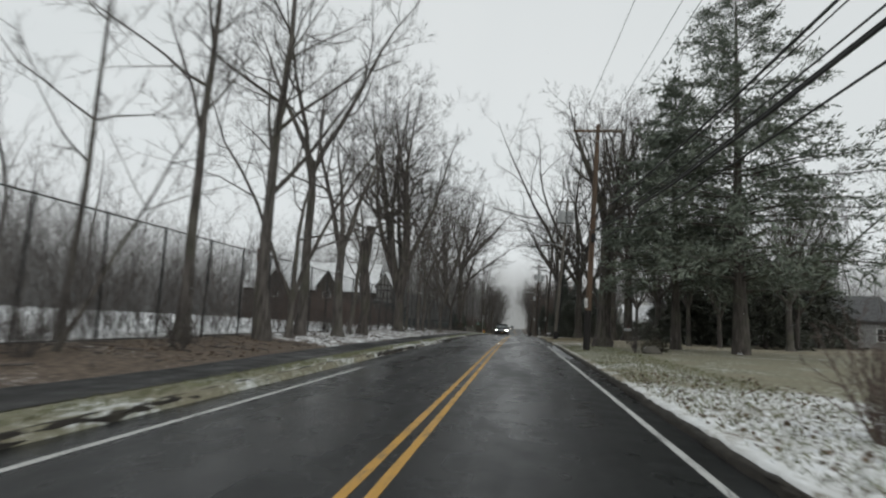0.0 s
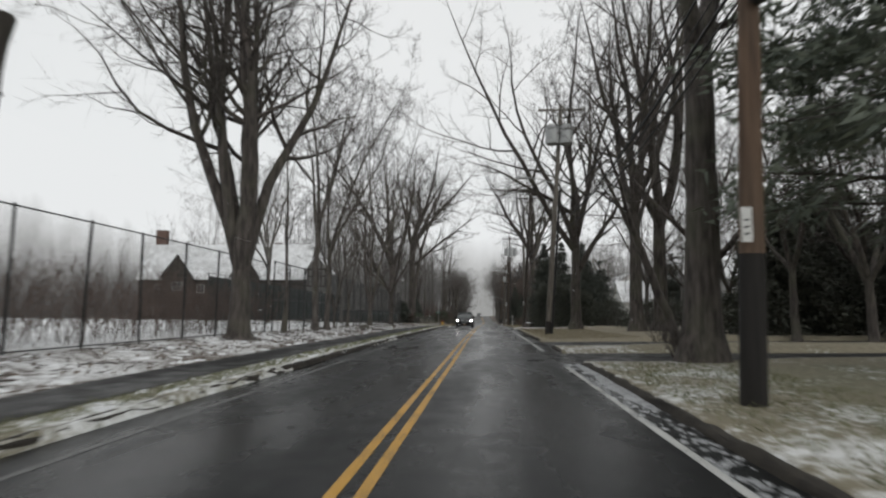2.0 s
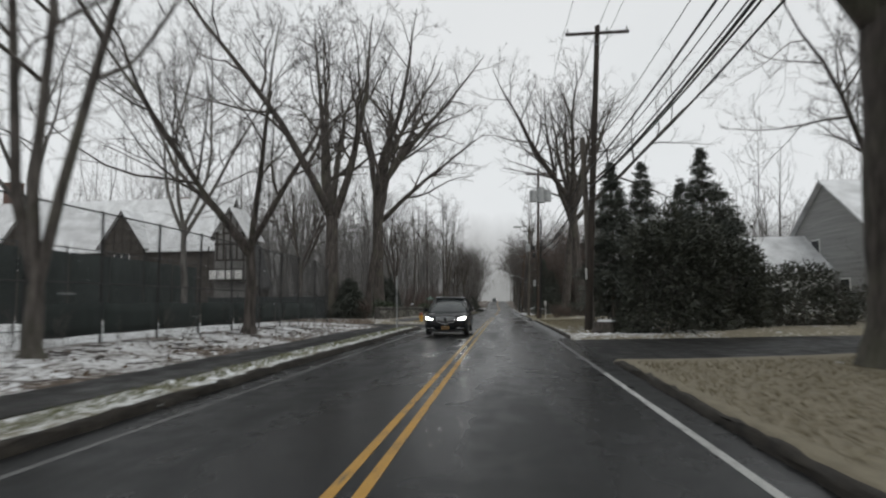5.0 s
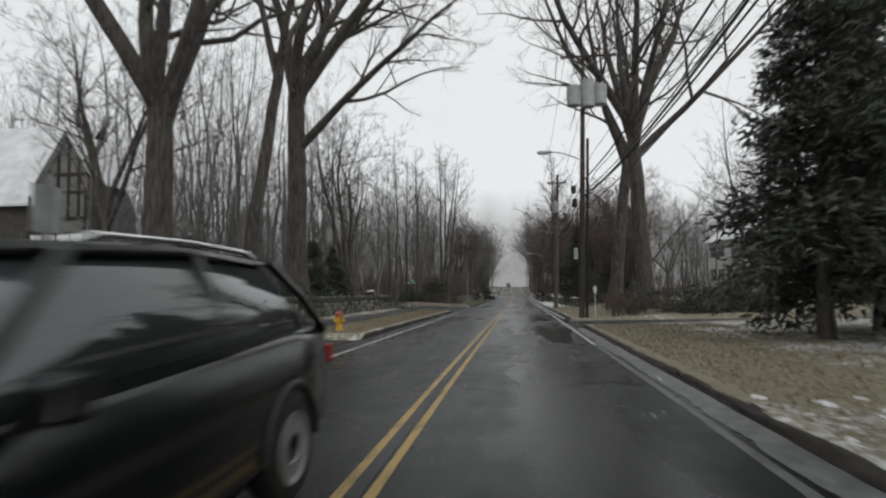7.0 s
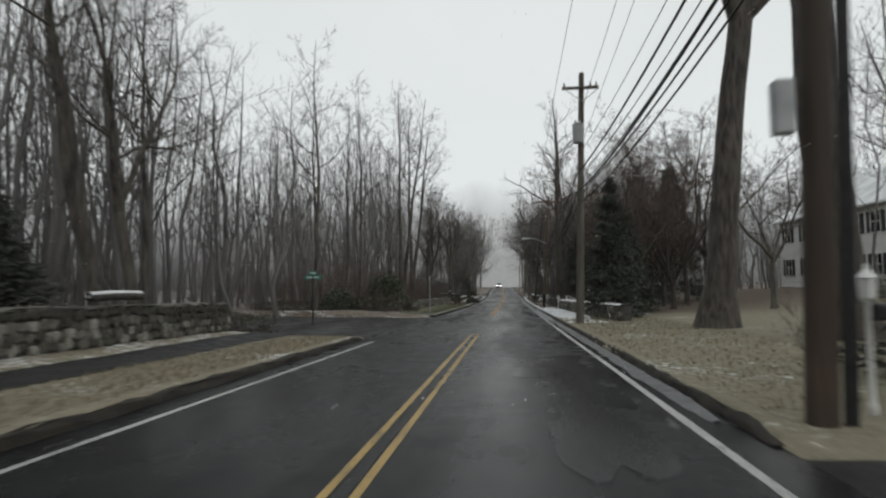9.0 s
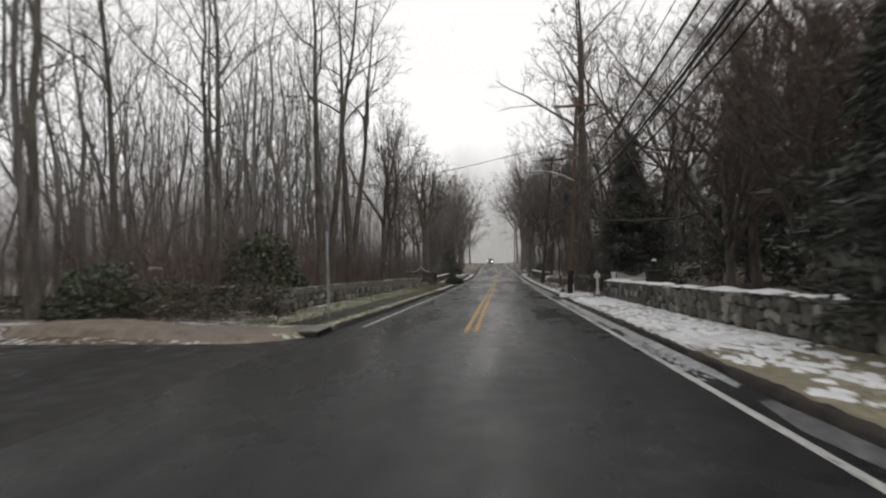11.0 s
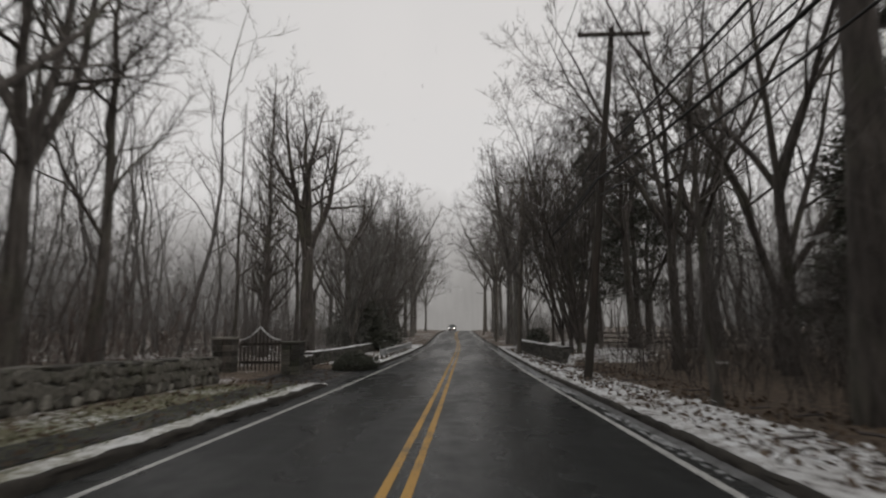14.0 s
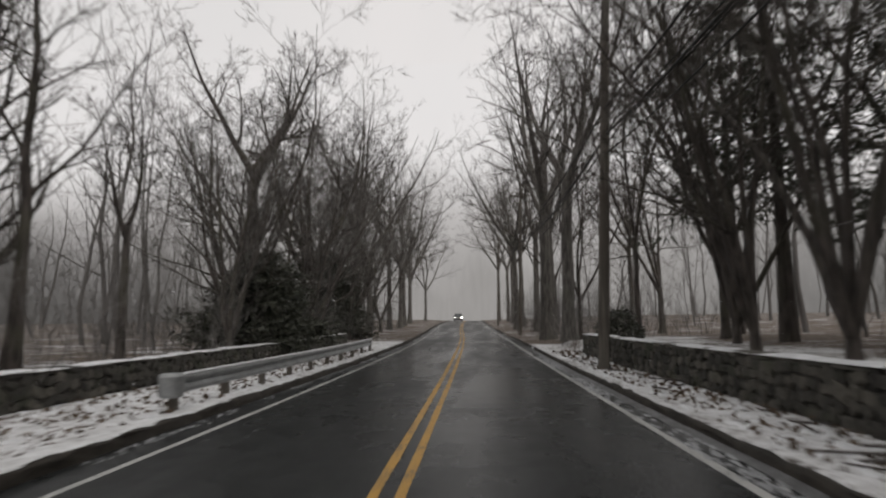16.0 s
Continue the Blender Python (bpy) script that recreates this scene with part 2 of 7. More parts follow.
BRICK = plain("chimney_brick", (0.09, 0.055, 0.045), (0.17, 0.11, 0.09), 8.0, 0.9, bump=0.01)
PAINT_WHITE = plain("white_wood_paint", (0.68, 0.68, 0.66), (0.82, 0.82, 0.8), 5.0, 0.5)
HYDRANT_Y = plain("hydrant_yellow", (0.5, 0.26, 0.02), (0.66, 0.38, 0.04), 9.0, 0.45)
HYDRANT_TOP = plain("hydrant_red_brown", (0.2, 0.045, 0.03), (0.32, 0.085, 0.05), 9.0, 0.5)
SIGN_GREEN = plain("sign_green", (0.02, 0.16, 0.11), (0.03, 0.2, 0.14), 6.0, 0.45)
SIGN_WHITE = plain("sign_white", (0.6, 0.6, 0.58), (0.75, 0.75, 0.73), 6.0, 0.5)
RED = plain("red_reflector", (0.4, 0.03, 0.025), (0.5, 0.05, 0.04), 6.0, 0.4)
CAR_BLACK = plain("black_car_paint", (0.006, 0.007, 0.008), (0.012, 0.013, 0.014), 2.0, 0.18, bump=0.0)
CAR_WHITE = plain("white_car_paint", (0.7, 0.7, 0.7), (0.8, 0.8, 0.8), 2.0, 0.2, bump=0.0)
CAR_GREY = plain("grey_car_paint", (0.08, 0.082, 0.085), (0.12, 0.122, 0.125), 2.0, 0.22, bump=0.0)
TYRE = plain("tyre_rubber", (0.012, 0.012, 0.012), (0.028, 0.028, 0.027), 9.0, 0.85)
CHROME = plain("chrome", (0.75, 0.75, 0.76), (0.85, 0.85, 0.86), 9.0, 0.12, 1.0, bump=0.0)
TRIM = plain("black_trim", (0.012, 0.012, 0.013), (0.025, 0.025, 0.026), 9.0, 0.5)
PLATE = plain("amber_plate", (0.26, 0.15, 0.05), (0.34, 0.2, 0.07), 9.0, 0.5)
GLASS_CAR = plain("car_glass", (0.035, 0.042, 0.042), (0.06, 0.068, 0.066), 0.9, 0.05, bump=0.0)
GLASS_CAR.node_tree.nodes["Principled BSDF"].inputs["IOR"].default_value = 1.9
GLASS_DARK = plain("dark_glazing", (0.012, 0.014, 0.016), (0.03, 0.034, 0.037), 0.6, 0.06, bump=0.0)


def make_stone(name, stops):
    k = Mat(name, 0.9)
    tint = k.ramp(k.each(), stops)
    speck = k.noise(14.0, 5)
    col = k.mix(0.6, tint, k.ramp(speck, [(0.3, (0.35, 0.35, 0.33)), (0.7, (1.15, 1.12, 1.05))]), "MULTIPLY")
    moss = k.ramp(k.noise(1.7, 4), [(0.52, (0, 0, 0)), (0.7, (0.55, 0.55, 0.55))])
    return k.done(k.mix(moss, col, (0.055, 0.062, 0.035)), None, speck, 0.02, 0.8)


STONE = make_stone("field_stone", [(0.0, (0.045, 0.042, 0.037)), (0.35, (0.095, 0.09, 0.079)), (0.75, (0.165, 0.157, 0.14)), (1.0, (0.34, 0.33, 0.3))])
STONE_DARK = make_stone("mossy_stone", [(0.0, (0.03, 0.028, 0.025)), (0.5, (0.07, 0.066, 0.058)), (1.0, (0.13, 0.12, 0.105))])
MORTAR = plain("mortar", (0.035, 0.033, 0.03), (0.085, 0.08, 0.072), 6.0, 0.95, bump=0.02)


def make_glow(name, col, strength):
    k = Mat(name)
    k.b.inputs["Base Color"].default_value = rgb(col)
    k.b.inputs["Emission Color"].default_value = rgb(col)
    k.b.inputs["Emission Strength"].default_value = strength
    return k.m


HEADLIGHT = make_glow("headlight_glow", (1.0, 0.97, 0.9), 20.0)
TAIL = make_glow("tail_glow", (0.8, 0.05, 0.03), 1.5)


# ---- geometry helpers ----
def mesh_of(name, verts, faces, mats, smooth=False, index=None):
    """A mesh from arrays; faces is an (n, k) array, or a list of such arrays."""
    faces = [np.asarray(f, np.int32) for f in (faces if isinstance(faces[0], np.ndarray) and faces[0].ndim == 2 else [faces])]
    verts = np.asarray(verts, np.float32)
    total = np.concatenate([np.full(len(f), f.shape[1], np.int32) for f in faces])
    me = bpy.data.meshes.new(name)
    me.vertices.add(len(verts))
    me.vertices.foreach_set("co", verts.ravel())
    me.loops.add(int(total.sum()))
    me.loops.foreach_set("vertex_index", np.concatenate([f.ravel() for f in faces]))
    me.polygons.add(len(total))
    me.polygons.foreach_set("loop_start", (np.cumsum(total) - total).astype(np.int32))
    me.polygons.foreach_set("loop_total", total)
    if smooth:
        me.polygons.foreach_set("use_smooth", np.ones(len(total), bool))
    for m in mats if isinstance(mats, (list, tuple)) else [mats]:
        me.materials.append(m)
    if index is not None:
        me.polygons.foreach_set("material_index", np.asarray(index, np.int32))
    me.update(calc_edges=True)
    return me


def bm_mesh(name, bm, mat, smooth=False):
    me = bpy.data.meshes.new(name)
    bm.to_mesh(me)
    bm.free()
    me.materials.append(mat)
    if smooth:
        me.polygons.foreach_set("use_smooth", np.ones(len(me.polygons), bool))
    return me


def under(ob, parent):
    ob.parent = parent
    return ob


def part(name, bm, mat, parent, label="", smooth=False):
    """One mesh object under a thing or a part, from a bmesh or a ready mesh."""
    me = bm if isinstance(bm, bpy.types.Mesh) else bm_mesh(name, bm, mat, smooth)
    ob = under(new(name, me), parent)
    return tagged(ob, label) if label else ob


def thing(name, label, category, x=0, y=0, z=0, rz=0, group="", kind=""):
    ob = new(name)
    ob.empty_display_size = 0.2
    ob.matrix_basis = pose(x + float(bend(y)), y, z, 0, 0, rz)
    return tagged(ob, label, category, group, kind)


def box(bm, x0, x1, y0, y1, z0, z1, bevel=0.0):
    r = bmesh.ops.create_cube(bm, size=1.0)
    vs = r["verts"]
    bmesh.ops.scale(bm, vec=(x1 - x0, y1 - y0, z1 - z0), verts=vs)
    bmesh.ops.translate(bm, vec=((x0 + x1) / 2, (y0 + y1) / 2, (z0 + z1) / 2), verts=vs)
    if bevel:
        es = list({e for v in vs for e in v.link_edges})
        bmesh.ops.bevel(bm, geom=es, offset=bevel, segments=2, profile=0.6, affect="EDGES")
    return bm


def boxes(*rows, bevel=0.0):
    bm = bmesh.new()
    for r in rows:
        box(bm, *r, bevel=bevel)
    return bm


def lathe(profile, segs=16, axis="z"):
    """A turned shape from (radius, height) pairs."""
    bm = bmesh.new()
    rings = []
    for r, h in profile:
        ring = []
        for i in range(segs):
            a = 2 * math.pi * i / segs
            c, s = r * math.cos(a), r * math.sin(a)
            ring.append(bm.verts.new((c, s, h) if axis == "z" else (h, c, s) if axis == "x" else (c, h, s)))
        rings.append(ring)
    for a, b in zip(rings, rings[1:]):
        for i in range(segs):
            bm.faces.new((a[i], a[(i + 1) % segs], b[(i + 1) % segs], b[i]))
    bm.faces.new(rings[0][::-1])
    bm.faces.new(rings[-1])
    bmesh.ops.recalc_face_normals(bm, faces=bm.faces)
    return bm


def shift(bm, x=0, y=0, z=0):
    bmesh.ops.translate(bm, vec=(x, y, z), verts=bm.verts)
    return bm


def join_bm(*bms):
    out = bms[0]
    for b in bms[1:]:
        me = bpy.data.meshes.new("tmp")
        b.to_mesh(me)
        b.free()
        out.from_mesh(me)
        bpy.data.meshes.remove(me)
    return out


def tubes(paths, radii, sides):
    """Tapered tubes round many polylines at once: paths (n, k, 3), radii (n, k)."""
    n, k, _ = paths.shape
    tan = np.gradient(paths, axis=1)
    tan /= np.linalg.norm(tan, axis=2, keepdims=True) + 1e-9
    ref = np.where(np.abs(tan[:, :1, 2:]) > 0.8, np.array([[[1.0, 0, 0]]]), np.array([[[0, 0, 1.0]]]))
    u = np.cross(tan, np.broadcast_to(ref, tan.shape))
    u /= np.linalg.norm(u, axis=2, keepdims=True) + 1e-9
    v = np.cross(tan, u)
    a = np.arange(sides) * 2 * np.pi / sides
    ring = u[:, :, None] * np.cos(a)[None, None, :, None] + v[:, :, None] * np.sin(a)[None, None, :, None]
    verts = (paths[:, :, None] + ring * radii[:, :, None, None]).reshape(-1, 3)
    i = np.arange(n)[:, None, None] * k * sides
    j = np.arange(k - 1)[None, :, None] * sides
    s = np.arange(sides)[None, None, :]
    t = (s + 1) % sides
    quads = np.stack([i + j + s, i + j + t, i + j + sides + t, i + j + sides + s], -1).reshape(-1, 4)
    return verts, quads


def merge(pieces):
    vs, fs, off = [], [], 0
    for v, f in pieces:
        vs.append(v)
        fs.append(f + off)
        off += len(v)
    return np.concatenate(vs), fs


def slivers(rng, paths, width):
    """The thinnest twigs: one tapering blade along each polyline, two triangles where it bends."""
    n, k, _ = paths.shape
    d = paths[:, -1] - paths[:, 0]
    side = np.cross(d, rng.normal(0, 1, (n, 3)))
    side *= (width / 2 / (np.linalg.norm(side, axis=1) + 1e-9))[:, None]
    if k == 2:
        v = np.stack([paths[:, 0] - side, paths[:, 0] + side, paths[:, 1]], 1)
        return v.reshape(-1, 3), np.arange(n * 3).reshape(-1, 3)
    m = k // 2
    v = np.stack([paths[:, 0] - side, paths[:, 0] + side, paths[:, m] + side * 0.8, paths[:, m] - side * 0.8, paths[:, -1]], 1)
    i = np.arange(n)[:, None] * 5
    f = np.concatenate([i + np.array([[0, 1, 2]]), i + np.array([[0, 2, 3]]), i + np.array([[3, 2, 4]])])
    return v.reshape(-1, 3), f


# ---- the lie of the land ----
LEFT_MOUTHS = [(118.6, 126.3, 70), (150.5, 167.6, 70), (207.5, 216.5, 7.4)]
RIGHT_MOUTHS = [(68.0, 72.3, 26), (75.4, 80.3, 26), (100.0, 108.4, 70), (132.6, 138.0, 24), (181.9, 184.9, 12)]
KL, KR = -3.5, 3.6


def step(a, b, v):
    t = np.clip((v - a) / (b - a), 0, 1)
    return t * t * (3 - 2 * t)


def mouth(x, y):
    """1 where a side street or drive leaves the road, else 0."""
    out = np.zeros(np.broadcast(x, y).shape)
    for sign, rows in ((-1, LEFT_MOUTHS), (1, RIGHT_MOUTHS)):
        for a, b, reach in rows:
            m = step(a - 0.15, a + 0.35, y) * (1 - step(b - 0.35, b + 0.15, y)) * (1 - step(reach - 1, reach, x * sign)) * (x * sign > 0)
            out = np.maximum(out, m)
    # the rounded corner before the storm drain
    cut = 1 - step(-0.15, 0.15, y - 167.3 - 1.19 * (x + 4.89))
    return np.maximum(out, cut * (x < 0) * (x > -5.6) * (y > 167) * (y < 169.4))


def lie(x, y):
    """Height of the ground."""
    x, y = np.asarray(x, float), np.asarray(y, float)
    low = 1 - 0.8 * step(200, 210, y) * (1 - step(245, 260, y))
    left = 0.13 + 0.28 * low * step(5, 9.5, -x) + 0.2 * step(10, 30, -x)
    right = 0.11 + 0.22 * step(4, 12, x) + 0.5 * step(12, 45, x)
    right = right + 0.45 * step(5.25, 5.45, x) * step(214.5, 216, y) * (1 - step(236, 250, y))
    right = right + 1.1 * step(11, 24, x) * step(138, 152, y) * (1 - step(196, 215, y))
    side = np.where(x < 0, left, right)
    lumps = 0.018 * np.sin(x * 1.7 + y * 0.9) * np.sin(y * 1.3 - x * 0.6) * step(4.5, 7, np.abs(x))
    out = side + lumps
    inside = (x > KL - 0.02) & (x < KR + 0.02)
    flat = -0.05 + 0.014 * np.maximum(np.abs(x) - 3.5, 0)
    m = mouth(x, y)
    out = out * (1 - m) + flat * m
    return np.where(inside, -0.08, out) + rise(y)


def snow_cover(x, y):
    a = np.abs(x)
    near = a < 9
    s = np.full(np.broadcast(x, y).shape, 0.47)
    left, right = x < 0, x >= 0
    w = lambda lo, hi: (y >= lo) & (y < hi)  # noqa: E731
    s = np.where(left & w(-200, 118) & (x < -9.6), np.where(y < 52, 0.6, 0.76), s)
    s = np.where(left & w(-200, 50) & (x > -9.6), 0.42, s)
    s = np.where(left & w(-200, 118) & (x > -4.6), np.where(y < 52, 0.49, 0.56), s)
    s = np.where(left & w(50, 118) & (x > -9.6) & (x < -5.6), 0.57, s)
    s = np.where(right & w(-200, 43), np.where(x < 7.5, 0.62, 0.42), s)
    s = np.where(right & w(43, 80), np.where(x < 6.5, 0.52, 0.44), s)
    s = np.where(right & w(80, 100), 0.26, s)
    s = np.where(right & w(108, 117) & near, 0.56, s)
    s = np.where(right & w(117, 133), np.where(x > 6.2, 0.52, 0.42), s)
    s = np.where(right & w(133, 165), 0.44, s)
    s = np.where(left & w(126, 151), np.where(x < -5.6, 0.49, 0.47), s)
    s = np.where(left & w(167, 196), 0.49, s)
    s = np.where(right & w(165, 182) & near, 0.6, s)
    s = np.where(right & w(182, 215) & near, np.where(x < 5.4, 0.58, 0.3), s)
    s = np.where(right & w(215, 245) & near, np.where(x < 5.2, 0.62, 0.57), s)
    s = np.where(right & w(165, 214) & (a >= 9), 0.3, s)
    s = np.where(left & w(196, 222), np.where(x > -4.7, 0.57, 0.47), s)
    s = np.where(left & w(218, 250), np.where(x > -6.4, 0.62, 0.5), s)
    s = np.where(y >= 250, 0.48, s)
    return s


def lawn_cover(x, y):
    left, right = x < 0, x >= 0
    w = lambda lo, hi: (y >= lo) & (y < hi)  # noqa: E731
    g = np.zeros(np.broadcast(x, y).shape)
    g = np.where(right & w(-200, 165) & (x < 40), 1.0, g)
    g = np.where(left & w(-200, 206) & (x > -4.9), 1.0, g)
    g = np.where(left & w(126, 151) & (x > -7.6), 1.0, g)
    g = np.where(left & w(167, 206) & (x > -6.3), 1.0, g)
    lush = np.where(right & w(-200, 66) & (x > 5.5), 0.65, 0.25)
    lush = np.where(right & w(-200, 66) & (x <= 5.5), 0.3, lush)
    lush = np.where(right & w(76, 110), 0.05, lush)
    lush = np.where(right & w(110, 165), 0.3, lush)
    lush = np.where(left & w(-200, 118), 0.75, lush)
    lush = np.where(left & w(126, 151), 0.1, lush)
    lush = np.where(left & w(167, 206), 0.8, lush)
    return g, lush


def soften(f):
    p = np.pad(f, 1, mode="edge")
    return (p[1:-1, 1:-1] * 2 + p[:-2, 1:-1] + p[2:, 1:-1] + p[1:-1, :-2] + p[1:-1, 2:]) / 6


def grid_mesh(name, xs, ys, zf, mat):
    X, Y = np.meshgrid(xs, ys)
    Z = zf(X, Y)
    nx, ny = len(xs), len(ys)
    i, j = np.meshgrid(np.arange(nx - 1), np.arange(ny - 1))
    a = (j * nx + i).ravel()
    q = np.stack([a, a + 1, a + nx + 1, a + nx], -1)
    return mesh_of(name, np.stack([X + bend(Y), Y, Z], -1).reshape(-1, 3), q, mat, True), X, Y


gx = np.unique(np.concatenate([[-2500, -900, -400, -220, -140], np.arange(-100, -30, 10), np.arange(-30, -10, 2.0), np.arange(-10, -3.7, 0.4),
                               [-3.72, -3.62, -3.5, -3.4, 0, 3.5, 3.6, 3.72, 3.82], np.arange(4.1, 10, 0.4), np.arange(10, 30, 2.0), np.arange(30, 101, 10),
                               [5.2, 5.3, 5.4, 5.5, 140, 220, 400, 900, 2500]]))
gy = np.unique(np.concatenate([[-2500, -900, -300, -120, -60, -20, 0, 10, 20], np.arange(26, 262, 0.5), np.arange(262, 420, 4.0), [460, 520, 620, 900, 1500, 2500]]))
def drift(f):
    """Blend the ground cover lengthwise away from the road, where its edges are loose."""
    near = np.clip((np.abs(gx) - 8.0) / 5.0, 0, 1)[None]
    k = np.hanning(45)
    k /= k.sum()
    p = np.pad(f, ((22, 22), (0, 0)), mode="edge")
    long = np.stack([np.convolve(p[:, i], k, "valid") for i in range(f.shape[1])], 1)
    return f * (1 - near) + long * near


me, GX, GY = grid_mesh("ground", gx, gy, lie, GROUND)
for key, f in (("snow", snow_cover(GX, GY)), ("lawn", lawn_cover(GX, GY)[0]), ("green", lawn_cover(GX, GY)[1])):
    at = me.attributes.new(key, "FLOAT", "POINT")
    at.data.foreach_set("value", drift(soften(soften(f))).ravel().astype(np.float32))
tagged(new("ground", me), "grass and leaf litter with patches of snow", "ground", kind="structure")

ry = np.unique(np.concatenate([[-300, -100, -20], np.arange(0, 300, 4.0), np.arange(300, 640, 10)]))
road_x = np.array([KL - 0.06, -1.7, 0.0, 1.8, KR + 0.06])
for ys, mat, label in ((np.append(ry[ry < 153], 153.0), ASPHALT, "two-lane road of dark wet asphalt"), (np.append(153.0, ry[ry > 153]), ASPHALT_PALE, "two-lane road of damp grey asphalt")):
    me, _, _ = grid_mesh("road", road_x, ys, lambda x, y: rise(y) + 0.02 - 0.006 * np.abs(x), mat)
    tagged(new("road", me), label, "road", kind="structure")


def road_z(x, y):
    return rise(y) + 0.02 - 0.006 * np.abs(x)


def strip(name, x, width, y0, y1, mat, label, lift=0.004, wob=0.012, seed=0):
    rng = np.random.default_rng(seed)
    ys = np.arange(y0, y1 + 0.01, min(1.0, (y1 - y0) / 4))
    if ys[-1] < y1:
        ys = np.append(ys, y1)
    mid = x + wob * np.sin(ys * 0.21 + seed)
    half = width / 2 * rng.uniform(0.88, 1.08, len(ys))
    v = []
    for s in (-1, 1):
        xx = mid + s * half
        v.append(np.stack([xx + bend(ys), ys, road_z(xx, ys) + lift], -1))
    n = len(ys)
    i = np.arange(n - 1)
    q = np.stack([i, i + n, i + n + 1, i + 1], -1)
    return tagged(new(name, mesh_of(name, np.concatenate(v), q, mat)), label, "road marking", kind="structure")


for sx in (-0.115, 0.115):
    for a, b, w, m in ((-100, 100, 0.10, YELLOW), (100, 152.5, 0.085, YELLOW_WORN), (168.6, 560, 0.10, YELLOW)):
        strip("yellow_line", sx, w, a, b, m, "yellow centre line, worn in places", seed=int(a) + 200)
strip("sealed_crack", 0.0, 0.11, 100, 151, ASPHALT_PATCH, "dark sealed crack between the centre lines", wob=0.03, seed=5)
for a, b, m in ((-100, 44, WHITE_LINE), (44, 114, WHITE_FAINT), (114, 149.5, WHITE_LINE), (170.5, 560, WHITE_LINE)):
    strip("white_line", -2.95, 0.10, a, b, m, "faint white edge line", seed=int(a) + 300)
for a, b, m in ((-100, 67, WHITE_LINE), (73, 98, WHITE_LINE), (98, 125, WHITE_FAINT), (125, 560, WHITE_LINE)):
    strip("white_line", 3.1, 0.11, a, b, m, "white edge line", seed=int(a) + 400)


def sheet(name, xs, ys, mat, label, lift=0.035, category="pavement", zf=None):
    me, _, _ = grid_mesh(name, np.asarray(xs, float), np.asarray(ys, float), zf or (lambda x, y: lie(x, y) + lift), mat)
    return tagged(new(name, me), label, category, kind="structure")


# Side streets and drives
for sign, rows in ((-1, LEFT_MOUTHS), (1, RIGHT_MOUTHS)):
    for a, b, reach in rows:
        xs = np.linspace(3.44, reach, max(4, int(reach / 4))) * sign
        sheet("side_street" if reach > 30 else "driveway", np.sort(xs), np.linspace(a - 0.05, b + 0.05, 12), ASPHALT_SIDE,
              "worn dark asphalt leading off the road", category="driveway" if reach < 30 else "road",
              zf=lambda x, y: -0.012 + 0.014 * np.maximum(np.abs(x) - 3.5, 0) + rise(y))
sheet("side_street", np.linspace(-5.3, -3.44, 6), np.linspace(167.66, 169.0, 6), ASPHALT_SIDE, "worn dark asphalt round the corner", category="road",
      zf=lambda x, y: -0.012 + 0.014 * np.maximum(np.abs(x) - 3.5, 0) + rise(y))
# The footpath beside the road
for a, b, x0, x1 in ((-60, 118.3, -5.75, -4.4), (127.2, 150.2, -7.0, -5.75), (170.0, 207.2, -5.05, -3.95 - 0.1)):
    ys = np.arange(a, b + 0.1, 1.0)
    xs = np.linspace(x0, x1, 4)
    me, SX, SY = grid_mesh("footpath", xs, ys, lambda x, y: lie(x, y) + 0.018, ASPHALT_SIDE)
    co = np.empty(len(me.vertices) * 3, np.float32)
    me.vertices.foreach_get("co", co)
    co = co.reshape(-1, 3)
    co[:, 0] += 0.10 * np.sin(co[:, 1] * 0.5) * np.cos(co[:, 1] * 0.17)
    co[:, 2] = lie(co[:, 0], co[:, 1]) + 0.018
    me.vertices.foreach_set("co", co.ravel())
    tagged(new("footpath", me), "narrow asphalt footpath with ragged edges", "footpath", kind="structure")


# Kerbs: low, worn asphalt berms, broken at the side streets
def kerb(x, sign, y0, y1, seed, tall=1.0):
    rng = np.random.default_rng(seed)
    ys = np.arange(y0, y1 + 0.01, 0.3)
    n = len(ys)
    prof = [(-0.03, -0.06), (0.0, 0.04), (0.02, 0.09), (0.045, 0.12), (0.08, 0.13), (0.12, 0.125), (0.16, 0.05)]
    end = np.minimum(step(0, 0.7, ys - y0), step(0, 0.7, y1 - ys))
    verts = []
    wave = 0.05 * np.sin(ys * 0.33 + seed) + np.cumsum(rng.normal(0, 0.006, n))
    wave -= np.linspace(wave[0], wave[-1], n)
    for dx, h in prof:
        xx = x + sign * (dx + rng.normal(0, 0.018, n)) + wave * 0.6
        zz = rise(ys) + (h * (tall if h > 0 else 1.0) + rng.normal(0, 0.014, n) * (h > 0)) * np.where(h > 0, 0.25 + 0.75 * end, 1.0)
        verts.append(np.stack([xx + bend(ys), ys, zz], -1))
    k = len(prof)
    v = np.stack(verts, 1).reshape(-1, 3)
    i, j = np.meshgrid(np.arange(k - 1), np.arange(n - 1))
    a = (j * k + i).ravel()
    q = np.stack([a, a + 1, a + k + 1, a + k], -1)
    if sign < 0:
        q = q[:, ::-1]
    return tagged(new("kerb", mesh_of("kerb", v, q, KERB, True)), "low crumbling asphalt kerb beside the road", "kerb", kind="structure")


def runs(rows, y0, y1):
    at, out = y0, []
    for a, b, _ in rows:
        out.append((at, a))
        at = b
    return out + [(at, y1)]


for n, (a, b) in enumerate(runs(LEFT_MOUTHS, -40, 400)):
    kerb(KL, -1, 169.6 if a == 167.6 else a, b, 10 + n)
